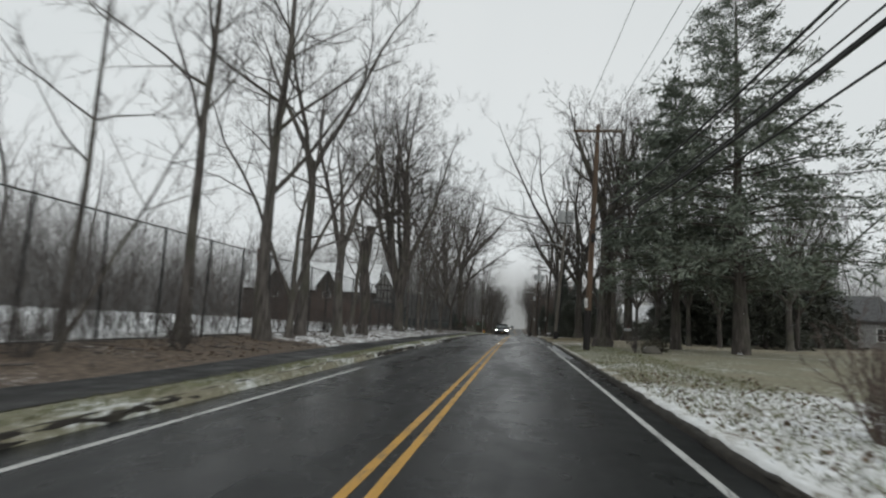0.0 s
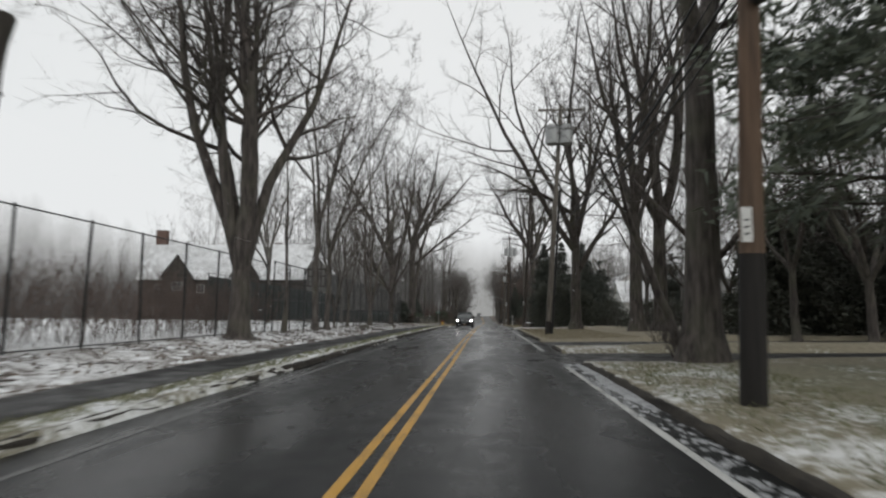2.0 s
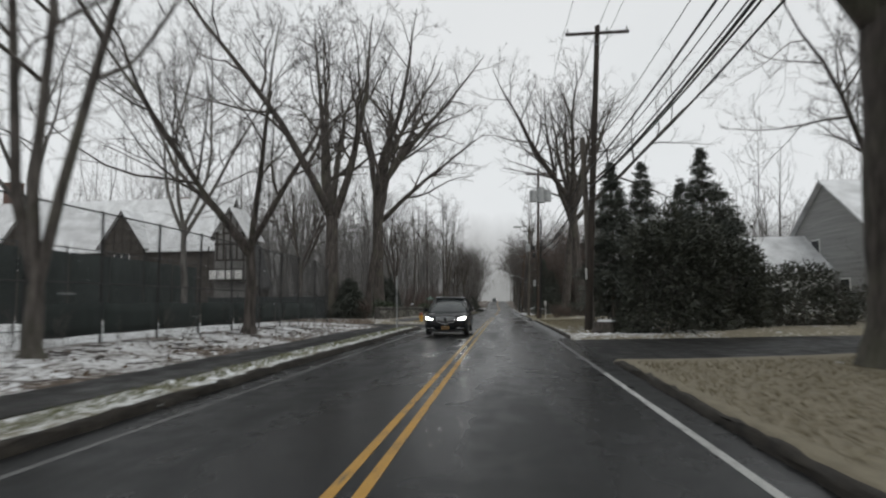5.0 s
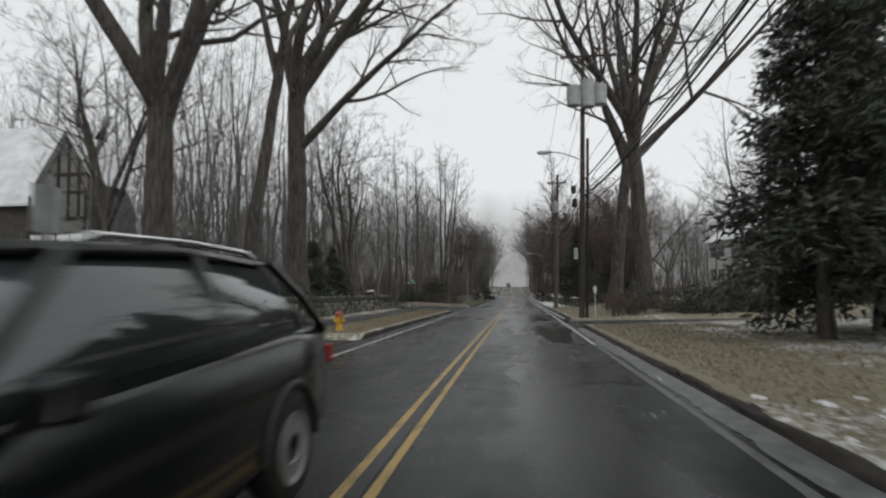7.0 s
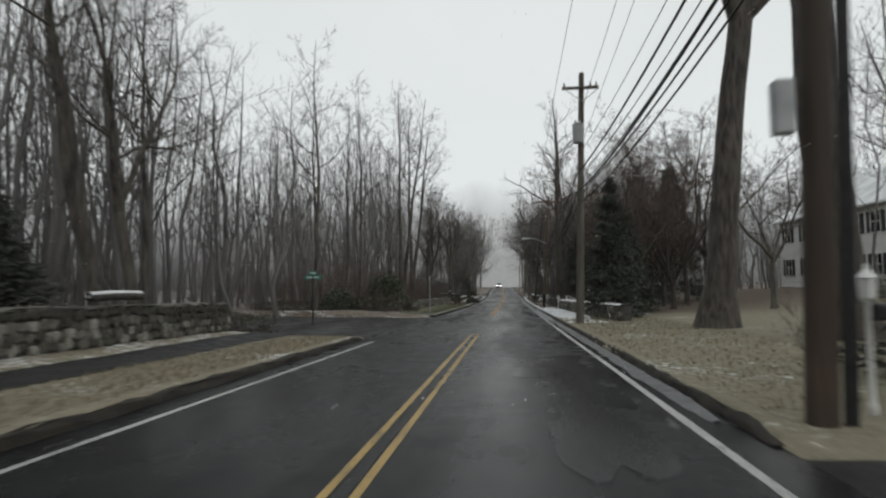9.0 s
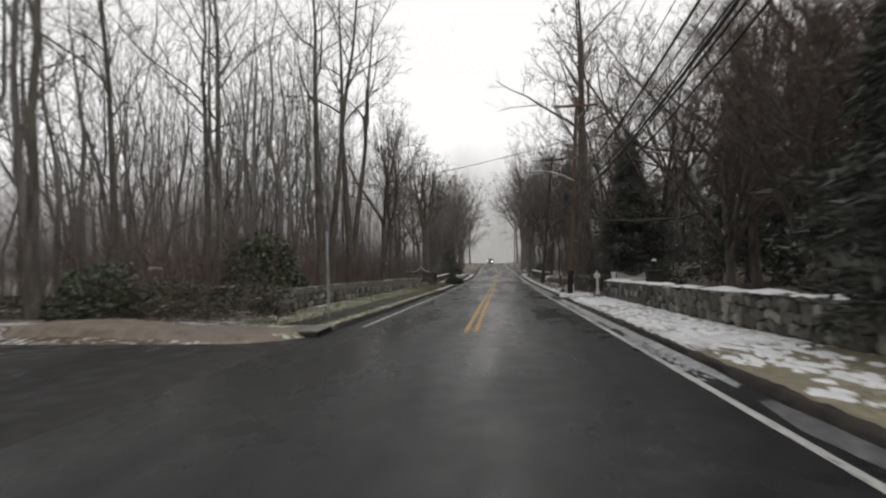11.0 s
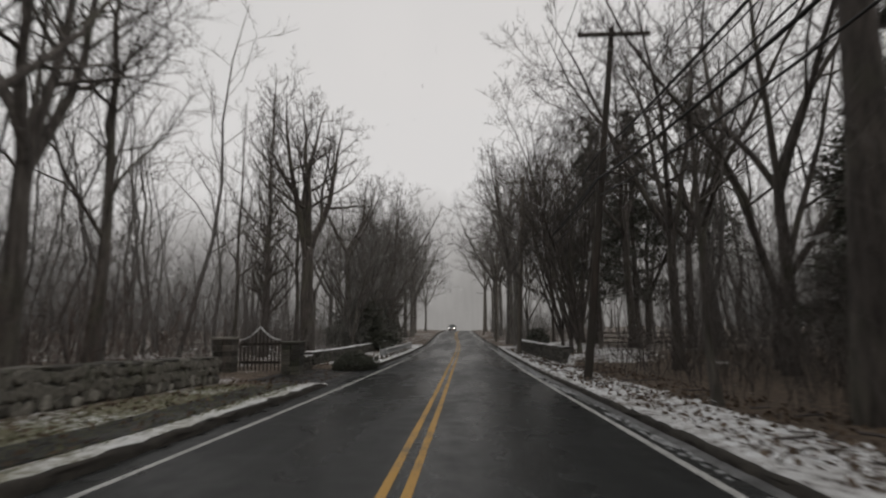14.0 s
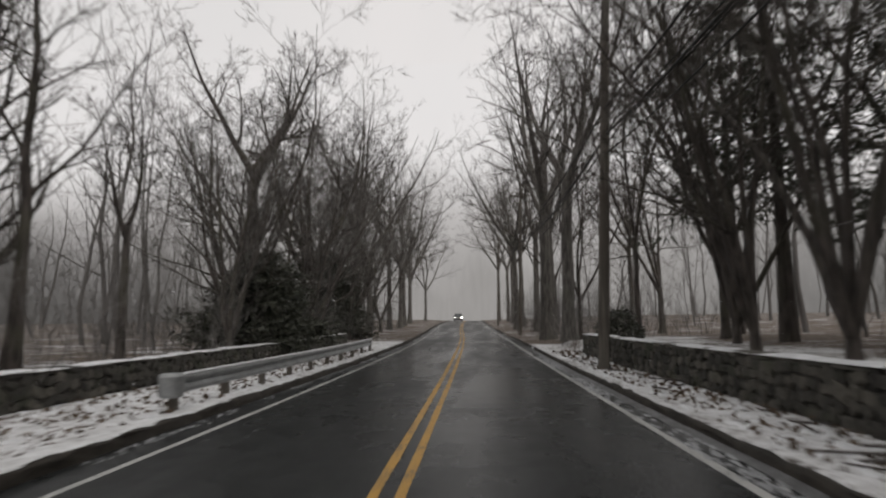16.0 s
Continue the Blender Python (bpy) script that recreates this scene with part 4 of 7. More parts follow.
# ---- woods: slender bare trees, joined ----
def woods(name, label, seed, spots, hmin, hmax, n1=12, n2=4, mat=None):
    rng = np.random.default_rng(seed)
    N = len(spots)
    H = rng.uniform(hmin, hmax, N)
    K = 7
    s = np.linspace(0, 1, K)
    p = np.zeros((N, K, 3))
    wob = np.cumsum(rng.normal(0, 0.42, (N, K, 2)), 1)
    lean = rng.normal(0, 0.06, (N, 1, 2)) * H[:, None, None] * s[None, :, None]
    p[..., :2] = np.stack([spots[:, 0] + bend(spots[:, 1]), spots[:, 1]], -1)[:, None] + (wob - wob[:, :1]) * 0.7 + lean
    p[..., 2] = lie(spots[:, 0], spots[:, 1])[:, None] - 0.1 + s[None] * H[:, None]
    r = (0.06 + 0.15 * rng.random((N, 1)) ** 2) * (1 - 0.9 * s[None])
    p2, r2 = sprout(rng, p, r, n1, 0.25, 0.98, 25, 62, 0.36, 4, 0.45, 0.2, 0.45, 0.2, 0.6)
    p3, r3 = sprout(rng, p2, r2, n2, 0.2, 1, 22, 60, 0.52, 3, 0.3, 0.2, 0.6, 0.4)
    p4, r4 = sprout(rng, p3, r3, 3, 0.1, 1, 20, 55, 0.6, 2, 0.3, 0.12, 0.6, 0.4)
    me = mesh_of(name, *merge([tubes(p, r, 5), tubes(p2, np.maximum(r2, 0.012), 3), slivers(rng, p3, 0.026), slivers(rng, p4, 0.022)]), mat or WOODS_BARK_HAZED)
    return tagged(new(name, me), label, "woods", kind="stuff")


def scatter(seed, n, x0, x1, y0, y1):
    rng = np.random.default_rng(seed)
    return np.stack([rng.uniform(x0, x1, n), rng.uniform(y0, y1, n)], -1)


def clear_of_house(p):
    """Trees stand behind or beside the half-timbered house."""
    return p[(p[:, 0] > -20.5) | (p[:, 1] > 151.5)]


def clear_of_view(p):
    """The courts are open ground before the house."""
    return p[(p[:, 1] < 82) | (p[:, 0] < -62)]


woods("woods", "tall thin bare trees of the wood", 5, np.concatenate([clear_of_house(scatter(1, 180, -48, -13, 150, 250)), clear_of_house(scatter(2, 100, -40, -12, 131, 168)), scatter(12, 45, -26, -11, 171, 200), scatter(13, 30, -24, -12, 188, 205)]), 12, 19)
woods("woods", "tall bare trees behind the half-timbered house", 15, scatter(15, 64, -66, -24, 153, 178), 20, 27)
woods("woods", "tall thin bare trees of the wood", 6, np.concatenate([scatter(3, 70, -60, -10, 245, 330), scatter(4, 70, 10, 60, 240, 330)]), 13, 20)
woods("woods", "tall thin bare trees of the wood", 7, np.concatenate([scatter(5, 120, 13, 50, 186, 240), scatter(6, 40, 18, 60, 132, 168), scatter(7, 26, 30, 70, 40, 120)]), 10, 17)
woods("woods", "bare trees behind the gardens", 9, np.concatenate([scatter(10, 50, 17, 50, 84, 122), scatter(11, 70, 37, 80, 165, 240)]), 9, 16)
woods("woods", "grey bare trees behind the houses", 8, np.concatenate([clear_of_view(scatter(8, 60, -75, -20, 30, 120)), scatter(9, 40, -80, -30, 150, 230)]), 10, 18)


def brush(seed, n, x0, x1, y0, y1, h0, h1, mat, label):
    rng = np.random.default_rng(seed)
    s = np.stack([rng.uniform(x0, x1, n), rng.uniform(y0, y1, n)], -1)
    H = rng.uniform(h0, h1, n)
    K = 4
    k = np.linspace(0, 1, K)
    p = np.zeros((n, K, 3))
    lean = rng.normal(0, 0.28, (n, 1, 2)) * H[:, None, None] * k[None, :, None]
    p[..., :2] = np.stack([s[:, 0] + bend(s[:, 1]), s[:, 1]], -1)[:, None] + lean + rng.normal(0, 0.05, (n, K, 2)) * k[None, :, None]
    p[..., 2] = lie(s[:, 0], s[:, 1])[:, None] - 0.05 + k[None] * H[:, None]
    r = rng.uniform(0.006, 0.014, (n, 1)) * (1 - 0.6 * k[None])
    p2, r2 = sprout(rng, p, r, 7, 0.15, 1, 20, 60, 0.5, 2, 0.3, 0.12, 0.7, 0.5)
    p3, r3 = sprout(rng, p2, r2, 4, 0.15, 1, 20, 60, 0.55, 2, 0.2, 0.12, 0.8, 0.6)
    tagged(new("brush", mesh_of("brush", *merge([tubes(p, r, 3), slivers(rng, p2, 0.017), slivers(rng, p3, 0.013)]), mat)), label, "undergrowth", kind="stuff")


brush(11, 612, -40, -13, 132, 180, 2.0, 5.5, WOODS_BARK_HAZED, "grey undergrowth of the wood")
brush(12, 612, -40, -13, 180, 255, 2.0, 6.0, WOODS_BARK_HAZED, "grey undergrowth of the wood")
brush(13, 340, 13, 40, 82, 112, 1.5, 4.0, TWIG, "bare thicket behind the lawn")
brush(16, 476, 5.9, 15, 188, 214, 1.5, 4.8, TWIG, "dense bare thicket beside the road")
brush(14, 408, 13, 40, 186, 236, 2.0, 5.0, TWIG, "bare undergrowth of the wood")
brush(1, 640, -14.5, -9.9, 56, 82, 1.4, 2.5, TWIG_RED, "russet thicket behind the fence")
brush(15, 620, -20, -9.6, 30, 60, 2.0, 5.2, TWIG, "bare thicket behind the fence")
brush(2, 176, -12, -7.9, 33, 48, 0.8, 2.2, TWIG, "bare thicket by the fence")
brush(3, 544, -14, -7.3, 175, 209, 1.0, 3.2, TWIG_RED, "russet undergrowth behind the stone wall")
brush(4, 340, -20, -10, 131, 152, 0.8, 2.2, TWIG, "bare undergrowth of the wood")
brush(5, 421, 5.6, 15, 187, 214, 0.8, 3.0, TWIG, "bare undergrowth beside the road")
# Down the road the brush takes the haze-paled tone
brush(6, 612, -15, -6.4, 220, 275, 1.2, 3.6, WOODS_BARK_HAZED, "grey thicket beside the road")
brush(17, 408, -13, -7.4, 188, 222, 1.5, 4.5, TWIG, "dense bare thicket behind the stone wall")
brush(7, 476, -22, -9.5, 171, 190, 1.2, 4.4, TWIG_RED, "russet undergrowth of the wood")
brush(8, 476, 5.0, 14, 240, 285, 1.0, 4.0, WOODS_BARK_HAZED, "bare undergrowth beside the road")
brush(9, 176, 6, 14, 139.5, 143, 0.5, 1.3, TWIG_RED, "rough bare hedge along the lawn")
brush(10, 61, -8.9, -7.4, 80, 112, 0.3, 1.1, TWIG, "scrub along the fence")

# ---- trees one by one ----
GREY = "bare grey-brown tree beside the road"
bare_tree("slender bare tree with steep limbs by the fence", -8.6, 44.5, 17, 0.36, leaders=1, start=0.33, n2=12, n3=5, seed=11, limb=0.34)
bare_tree("thin leaning bare tree by the fence", -8.3, 39.6, 7, 0.11, leaders=1, start=0.3, n2=9, n3=4, n4=4, seed=12, lean=(0.45, 0.1))
bare_tree("thin bare tree by the fence", -9.9, 41.5, 13, 0.2, leaders=1, start=0.3, n2=10, n3=4, n4=4, seed=13, limb=0.3)
bare_tree("tall bare tree with a straight trunk beside the path", -7.9, 48.4, 19, 0.5, leaders=1, start=0.25, n2=14, n3=5, seed=14, limb=0.36)
bare_tree("bare tree with crossing thin stems beside the path", -8.0, 51.0, 13, 0.34, fork=0.12, leaders=3, spread=26, seed=15, n2=7, n3=5)
bare_tree("tall bare tree beside the path", -8.6, 53.6, 18, 0.46, fork=0.45, leaders=3, spread=24, seed=16)
bare_tree("forked bare tree beside the path", -7.7, 56.3, 15, 0.5, fork=0.3, leaders=3, spread=24, seed=17)
bare_tree("small crooked bare tree beside the path", -8.0, 59.2, 9.5, 0.24, fork=0.55, leaders=3, spread=40, seed=18, bend=0.09, n2=6, n3=4)
bare_tree("massive bare tree with many upright stems from one trunk", -8.2, 72.8, 20, 0.9, fork=0.13, leaders=9, spread=9, seed=19, n2=14, n3=6, n4=5, limb=0.36, bark=BARK_DARK, low=0.3)
bare_tree("thin bare tree by the fence", -8.9, 79.5, 12, 0.22, leaders=1, start=0.3, n2=10, n3=4, seed=20, limb=0.35)
bare_tree(GREY, -8.45, 83.2, 17, 0.36, fork=0.35, leaders=4, spread=24, seed=21)
bare_tree(GREY, -8.25, 84.8, 16, 0.33, fork=0.3, leaders=3, spread=26, seed=22)
bare_tree("thin bare tree with fine twigs by the fence", -8.8, 88.4, 9.5, 0.2, fork=0.1, leaders=4, spread=26, seed=23, n3=5, n4=4)
bare_tree("thin bare tree with fine twigs by the fence", -8.9, 92.5, 11, 0.2, fork=0.2, leaders=3, spread=22, seed=24, n3=5, n4=4)
bare_tree("twin-stemmed bare tree by the fence", -8.3, 97.2, 19, 0.42, fork=0.08, leaders=3, spread=12, seed=25, n2=13, low=0.25)
bare_tree("low dark bare tree with a round crown", -8.2, 106.8, 13, 0.45, fork=0.25, leaders=5, spread=38, seed=26, bark=BARK_DARK)
bare_tree("bare tree behind the fence", -19, 103, 17, 0.4, fork=0.4, leaders=4, spread=24, seed=27, bark=BARK_HAZED)
bare_tree("bare tree behind the fence", -23, 113, 18, 0.4, fork=0.35, leaders=4, spread=28, seed=28, bark=BARK_HAZED)
bare_tree("bare tree behind the fence", -15, 114, 17, 0.36, fork=0.3, leaders=4, spread=26, seed=29, bark=BARK_HAZED)

bare_tree("thick dark tree with a knobbly broken limb on the lawn", 6.6, 67.3, 17, 0.95, fork=0.5, leaders=3, spread=24, seed=31, bark=BARK_DARK)
bare_tree("dark bare tree leaning over the drive", 8.1, 73.6, 10, 0.36, fork=0.42, leaders=3, spread=36, seed=32, lean=(-0.34, 0.05), bark=BARK_DARK, bend=0.06)
bare_tree("tall bare tree on the tan lawn", 10.6, 89.2, 26, 0.88, fork=0.32, leaders=5, spread=26, seed=33, bark=BARK_DARK)
bare_tree("tall bare tree on the tan lawn", 12.2, 89.8, 26, 0.98, fork=0.28, leaders=5, spread=32, seed=34, bark=BARK_DARK, n2=9)
bare_tree("tall bare tree with a long side limb on the tan lawn", 8.0, 97.4, 26, 0.85, fork=0.27, leaders=6, spread=32, seed=35, bark=BARK_DARK, reach=[(4.3, 12.9, 97, 11.7, 0.27), (9.0, -0.5, 96, 13.4, 0.19)])
bare_tree("dark bare tree on the lawn", 14.6, 87.0, 15, 0.7, fork=0.3, leaders=5, spread=36, seed=36, bark=BARK_DARK)
for i, (x, y, H) in enumerate(((17, 77, 14), (20, 82, 15), (23, 77.5, 15), (17.5, 92, 14))):
    bare_tree("dense dark bare tree behind the lawn", x, y, H, 0.42, fork=0.2, leaders=5, spread=32, seed=56 + 200 * i, n2=9, n4=6, bark=BARK_DARK, low=0.1)
bare_tree("bare tree behind the pines", 20.5, 73, 12, 0.5, fork=0.3, leaders=5, spread=34, seed=37)
bare_tree("bare tree on the lawn", 15.5, 80, 12, 0.4, fork=0.3, leaders=4, spread=34, seed=38, bark=BARK_DARK)
bare_tree("bare tree before the grey house", 21, 108, 13, 0.45, fork=0.25, leaders=5, spread=34, seed=47, bark=BARK_DARK)
bare_tree("bare tree before the grey house", 25, 101, 14, 0.45, fork=0.25, leaders=5, spread=34, seed=48, bark=BARK_DARK)
bare_tree("bare tree by the house", 17.5, 112, 15, 0.5, fork=0.3, leaders=5, spread=32, seed=39)

bare_tree("huge oak with two fused trunks", -11.7, 128.6, 26, 1.2, fork=0.3, leaders=5, spread=22, seed=41, bark=BARK_DARK, n2=9)
bare_tree("dark tree with a curving trunk", -9.6, 130.8, 21, 0.55, fork=0.5, leaders=3, spread=26, seed=42, lean=(0.14, 0), bark=BARK_DARK, bend=0.07)
bare_tree("huge oak with a straight trunk and a limb over the road", -10.1, 137.8, 27, 1.15, fork=0.45, leaders=6, spread=36, seed=43, bark=BARK_DARK, n2=9, reach=[(8.5, -0.3, 136, 16, 0.26)])
bare_tree("leaning dark tree with two crooked stems behind the wall", -9.5, 146.6, 15, 0.62, fork=0.12, leaders=2, spread=9, seed=44, lean=(-0.3, -0.02), bark=BARK_DARK, n2=6, bend=0.06, low=0.45)
bare_tree("leaning dark tree behind the wall", -9.9, 148.4, 13, 0.42, fork=0.3, leaders=3, spread=24, seed=45, lean=(-0.18, 0), bark=BARK_DARK)
bare_tree("bare tree in the garden by the dark house", -14.5, 129.5, 13, 0.4, fork=0.3, leaders=4, spread=30, seed=46)

bare_tree("huge bare tree with a bare straight trunk", 8.1, 152.5, 27, 1.0, fork=0.44, leaders=5, spread=32, seed=51, bark=BARK_DARK, lean=(0.11, 0))
bare_tree("huge bare tree with a bare straight trunk", 9.3, 147.3, 27, 1.1, fork=0.44, leaders=6, spread=34, seed=52, bark=BARK_DARK, lean=(-0.06, 0))
bare_tree("bare spreading tree by the white house", 22.5, 160.5, 15.5, 0.55, fork=0.2, leaders=6, spread=34, seed=53, n2=9)
bare_tree("bare sapling on the lawn", 8.6, 168, 8, 0.2, leaders=1, start=0.35, n2=8, n3=4, n4=3, seed=54)
bare_tree("bare tree on the lawn", 14.5, 163, 9, 0.3, fork=0.3, leaders=4, spread=34, seed=55)

for i, (x, y, H, d, lean) in enumerate(((-9.0, 186, 21, 0.5, -0.03), (-9.6, 188.8, 21, 0.48, 0.12), (-9.0, 191.8, 21, 0.52, 0.0), (-9.5, 193.9, 20, 0.5, 0.09))):
    bare_tree("tall straight bare tree behind the stone wall", x, y, H, d, leaders=1, start=0.5, n2=12, n3=5, n4=4, seed=60 + i, limb=0.26, lean=(lean, 0), bark=BARK_DARK)
bare_tree("branching bare tree behind the stone wall", -8.8, 201.6, 15, 0.5, fork=0.35, leaders=4, spread=34, seed=65, n2=9)
bare_tree("bare tree behind the stone wall", -8.5, 198.9, 13, 0.38, fork=0.4, leaders=3, spread=32, seed=66, lean=(0.15, 0))
bare_tree("bare tree with spreading boughs behind the stone wall", -8.9, 204.5, 14, 0.4, leaders=1, start=0.25, n2=13, n3=5, seed=67, limb=0.42)
bare_tree("slender bare tree with upswept limbs", -9.4, 214.6, 12, 0.22, leaders=1, start=0.3, n2=10, n3=4, n4=3, seed=68, limb=0.45)
for i, (x, y) in enumerate(((-12.0, 225.5), (-12.7, 228.0))):
    bare_tree("narrow upright poplar with steep bare branches", x, y, 18.5, 0.42, leaders=1, start=0.12, n2=44, n3=6, n4=4, n5=3, seed=70 + i, limb=0.2, droop=0.9)
bare_tree("big dark tree with snaking limbs beside the guard rail", -7.9, 220.8, 15.5, 0.8, fork=0.4, leaders=4, spread=13, seed=73, bark=BARK_DARK, n2=10)
bare_tree("dark bare tree with a snaking trunk beside the road", -9.6, 239, 16, 0.6, fork=0.55, leaders=4, spread=30, seed=74, bark=BARK_DARK, bend=0.1)
bare_tree("slender dark bare tree beside the road", -10.3, 226.5, 14, 0.36, leaders=1, start=0.3, n2=12, n3=5, seed=77, limb=0.36, bark=BARK_DARK)
bare_tree("low forked bare tree beside the road", -10.2, 230.5, 9, 0.3, fork=0.5, leaders=2, spread=34, seed=76)
bare_tree("dark bare tree beside the road", -7.8, 243, 13, 0.5, fork=0.3, leaders=5, spread=30, seed=75, bark=BARK_DARK)

for i, (x, y, H, d) in enumerate(((6.4, 193.0, 22, 0.76), (6.8, 198.6, 22, 0.78))):
    bare_tree("tall dark trunk in the roadside wood", x, y, H, d, leaders=1, start=0.45, n2=12, n3=5, n4=4, seed=80 + i, limb=0.28, bark=BARK_DARK)
bare_tree("thin bare tree in the roadside wood", 5.4, 201.2, 9, 0.16, leaders=1, start=0.35, n2=9, n3=4, n4=3, seed=84)
for i, (x, y) in enumerate(((6.0, 217.2), (6.6, 222.6), (6.7, 225.9), (8.6, 231.0))):
    bare_tree("many-stemmed bare tree behind the low wall", x, y, 12 + i % 2 * 2, 0.3, fork=0.04, leaders=7, spread=18, seed=85 + i, n2=7, n3=5, bark=BARK_DARK)
# The far rows have distance haze painted into bark and twigs
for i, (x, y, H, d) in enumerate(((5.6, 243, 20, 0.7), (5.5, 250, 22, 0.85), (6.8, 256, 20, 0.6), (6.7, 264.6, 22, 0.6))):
    bare_tree("tall bare tree in the row beside the road", x, y, H, d, fork=0.42, leaders=4, spread=26, seed=90 + i, n3=5, n4=4, n5=4, bark=BARK_HAZED, twig=WOODS_BARK_HAZED)
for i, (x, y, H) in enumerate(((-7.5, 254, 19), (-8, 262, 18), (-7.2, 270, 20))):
    bare_tree("bare tree in the row beside the road", x, y, H, 0.55, fork=0.35, leaders=4, spread=28, seed=100 + i, n3=5, n4=4, n5=4, bark=BARK_HAZED, twig=WOODS_BARK_HAZED)
row_r, row_l = bpy.data.objects[last_tree[-4]], bpy.data.objects[last_tree[-1]]
rng = random.Random(4)
for i in range(6):
    for side, src in ((5.2, row_r), (-7.0, row_l)):
        x, y = side + rng.uniform(-0.3, 2.5) * (1 if side > 0 else -1), (272 if side > 0 else 278) + i * 8.5 + rng.uniform(-2, 2)
        copy_thing(src, pose(x + float(bend(y)), y, float(lie(x, y)), 0, 0, rng.uniform(0, 360)) @ Matrix.Diagonal((1, 1, rng.uniform(0.9, 1.12), 1)))
for i, (x, y) in enumerate(((8.2, 168.5), (9.6, 172.5), (8.8, 176.5), (11.5, 170), (12.5, 176))):
    bare_tree("dense dark ornamental tree behind the stone wall", x, y, 8.5 + i % 3, 0.36, fork=0.18, leaders=7, spread=30, seed=110 + i, n2=8, n3=6, n4=6, bark=BARK_DARK, twig=TWIG_RED, low=0.1)
for i, (x, y, H) in enumerate(((10.5, 178.5, 14), (13.5, 174, 14), (15, 186, 16), (10, 189.5, 16), (16.5, 179, 15))):
    bare_tree("tall dark twiggy tree behind the stone wall", x, y, H, 0.4, fork=0.25, leaders=5, spread=28, seed=190 + i, n2=9, n4=6, bark=BARK_DARK, twig=TWIG_RED)
for i, (x, y, H) in enumerate(((9.5, 200, 16), (10, 207, 17), (8.3, 211, 15), (11.5, 218, 16), (13, 196, 17))):
    bare_tree("bare tree in the roadside wood", x, y, H, 0.4, fork=0.35, leaders=4, spread=26, seed=120 + i, n3=5, n4=4, bark=BARK_DARK)
for i, (x, y, H) in enumerate(((-14, 176, 17), (-13, 181, 18), (-12.5, 197, 17), (-14, 208, 16), (-13.5, 154, 15), (-12, 170, 19), (-11.2, 178.5, 19))):
    bare_tree("tall bare tree at the edge of the wood", x, y, H, 0.36, leaders=1, start=0.4, n2=13, n3=5, n4=4, seed=130 + i, limb=0.3)

rng = np.random.default_rng(77)
for i in range(12):
    x, y = rng.uniform(9.0 if i < 4 else 6.8, 15), 203 + i * 6.2
    bare_tree("bare tree in the roadside wood", x, y, rng.uniform(12, 19), rng.uniform(0.25, 0.5), fork=rng.uniform(0.15, 0.45), leaders=4, spread=26, seed=140 + i, n2=9, n3=6, n4=5, bark=BARK_DARK)
# Haze-paled bark and twigs again, as these stand far off
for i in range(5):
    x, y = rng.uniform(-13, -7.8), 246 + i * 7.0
    bare_tree("bare tree in the roadside wood", x, y, rng.uniform(11, 18), rng.uniform(0.25, 0.5), fork=rng.uniform(0.15, 0.45), leaders=4, spread=28, seed=160 + i, n2=9, n3=6, n4=5, bark=BARK_HAZED, twig=WOODS_BARK_HAZED)

# evergreens
for i, (x, y, w, H) in enumerate(((15.5, 101, 3.0, 2.6), (22, 98, 4.0, 3.2), (29, 100, 4.0, 3.0), (19, 91, 3.0, 2.4), (13.8, 112.5, 2.4, 2.6))):
    leafy("dark overgrown shrub before the grey house", x, y, w, 1.4, H, 340 + i, HEMLOCK, 7000, 0.17, slim=0.16)
for i, (x, y, H) in enumerate(((19.5, 85.5, 8.0), (24, 90, 9.0), (28.5, 86, 9.0), (16.4, 83.5, 6.5), (21.8, 80.5, 8.0))):
    conifer("dull dark evergreen behind the lawn", x, y, H, 3.4, 250 + i, HEMLOCK, 0.3, base=0.03, branches=100, per=9, size=0.3, shape=0.6)
conifer("tall white pine with layered dark boughs on the lawn", 12.8, 61.0, 20.5, 7.2, 201, NEEDLE, 0.75, base=0.16, branches=130, per=8, n=5, size=0.3, droop=-0.12, shape=0.55, ragged=0.32, up=0.12)
conifer("white pine with dark boughs on the lawn", 10.5, 64.8, 17, 4.6, 202, NEEDLE, 0.55, base=0.2, branches=105, per=8, n=5, size=0.3, droop=-0.12, shape=0.6, ragged=0.32, up=0.12)
conifer("dark spruce with drooping boughs on the lawn", 8.2, 124.0, 10.4, 2.6, 204, SPRUCE, 0.34, base=0.1, branches=130, size=0.27)
conifer("dark spruce with drooping boughs on the lawn", 10.6, 126.0, 10.8, 3.0, 205, SPRUCE, 0.36, base=0.07, branches=130, size=0.27)
conifer("dark spruce behind the lawn", 13.0, 125.4, 9.4, 2.8, 216, SPRUCE, 0.32, base=0.04, branches=110, size=0.27)
conifer("dark spruce behind the lawn", 15.2, 124.0, 8.2, 2.8, 217, SPRUCE, 0.3, base=0.04, branches=90, size=0.27)
conifer("dark spruce beside the drive", 12.2, 118.8, 9.6, 3.6, 206, SPRUCE, 0.32, base=0.04, branches=110, size=0.27)
conifer("narrow dark evergreen beside the road", 6.6, 163.0, 7.5, 1.9, 207, SPRUCE, 0.25, base=0.04, branches=90, size=0.22)
conifer("dark evergreen beside the road", 8.0, 166.5, 6.0, 2.0, 208, SPRUCE, 0.25, base=0.04, branches=80, size=0.22)
leafy("tall dark yew mass beside the side street", 7.9, 110.2, 2.1, 1.6, 5.0, 209, HEMLOCK, 15000, 0.2, slim=0.14)
leafy("dark yew mass beside the side street", 10.2, 111.4, 1.9, 1.5, 4.2, 210, HEMLOCK, 11000, 0.2, slim=0.14)
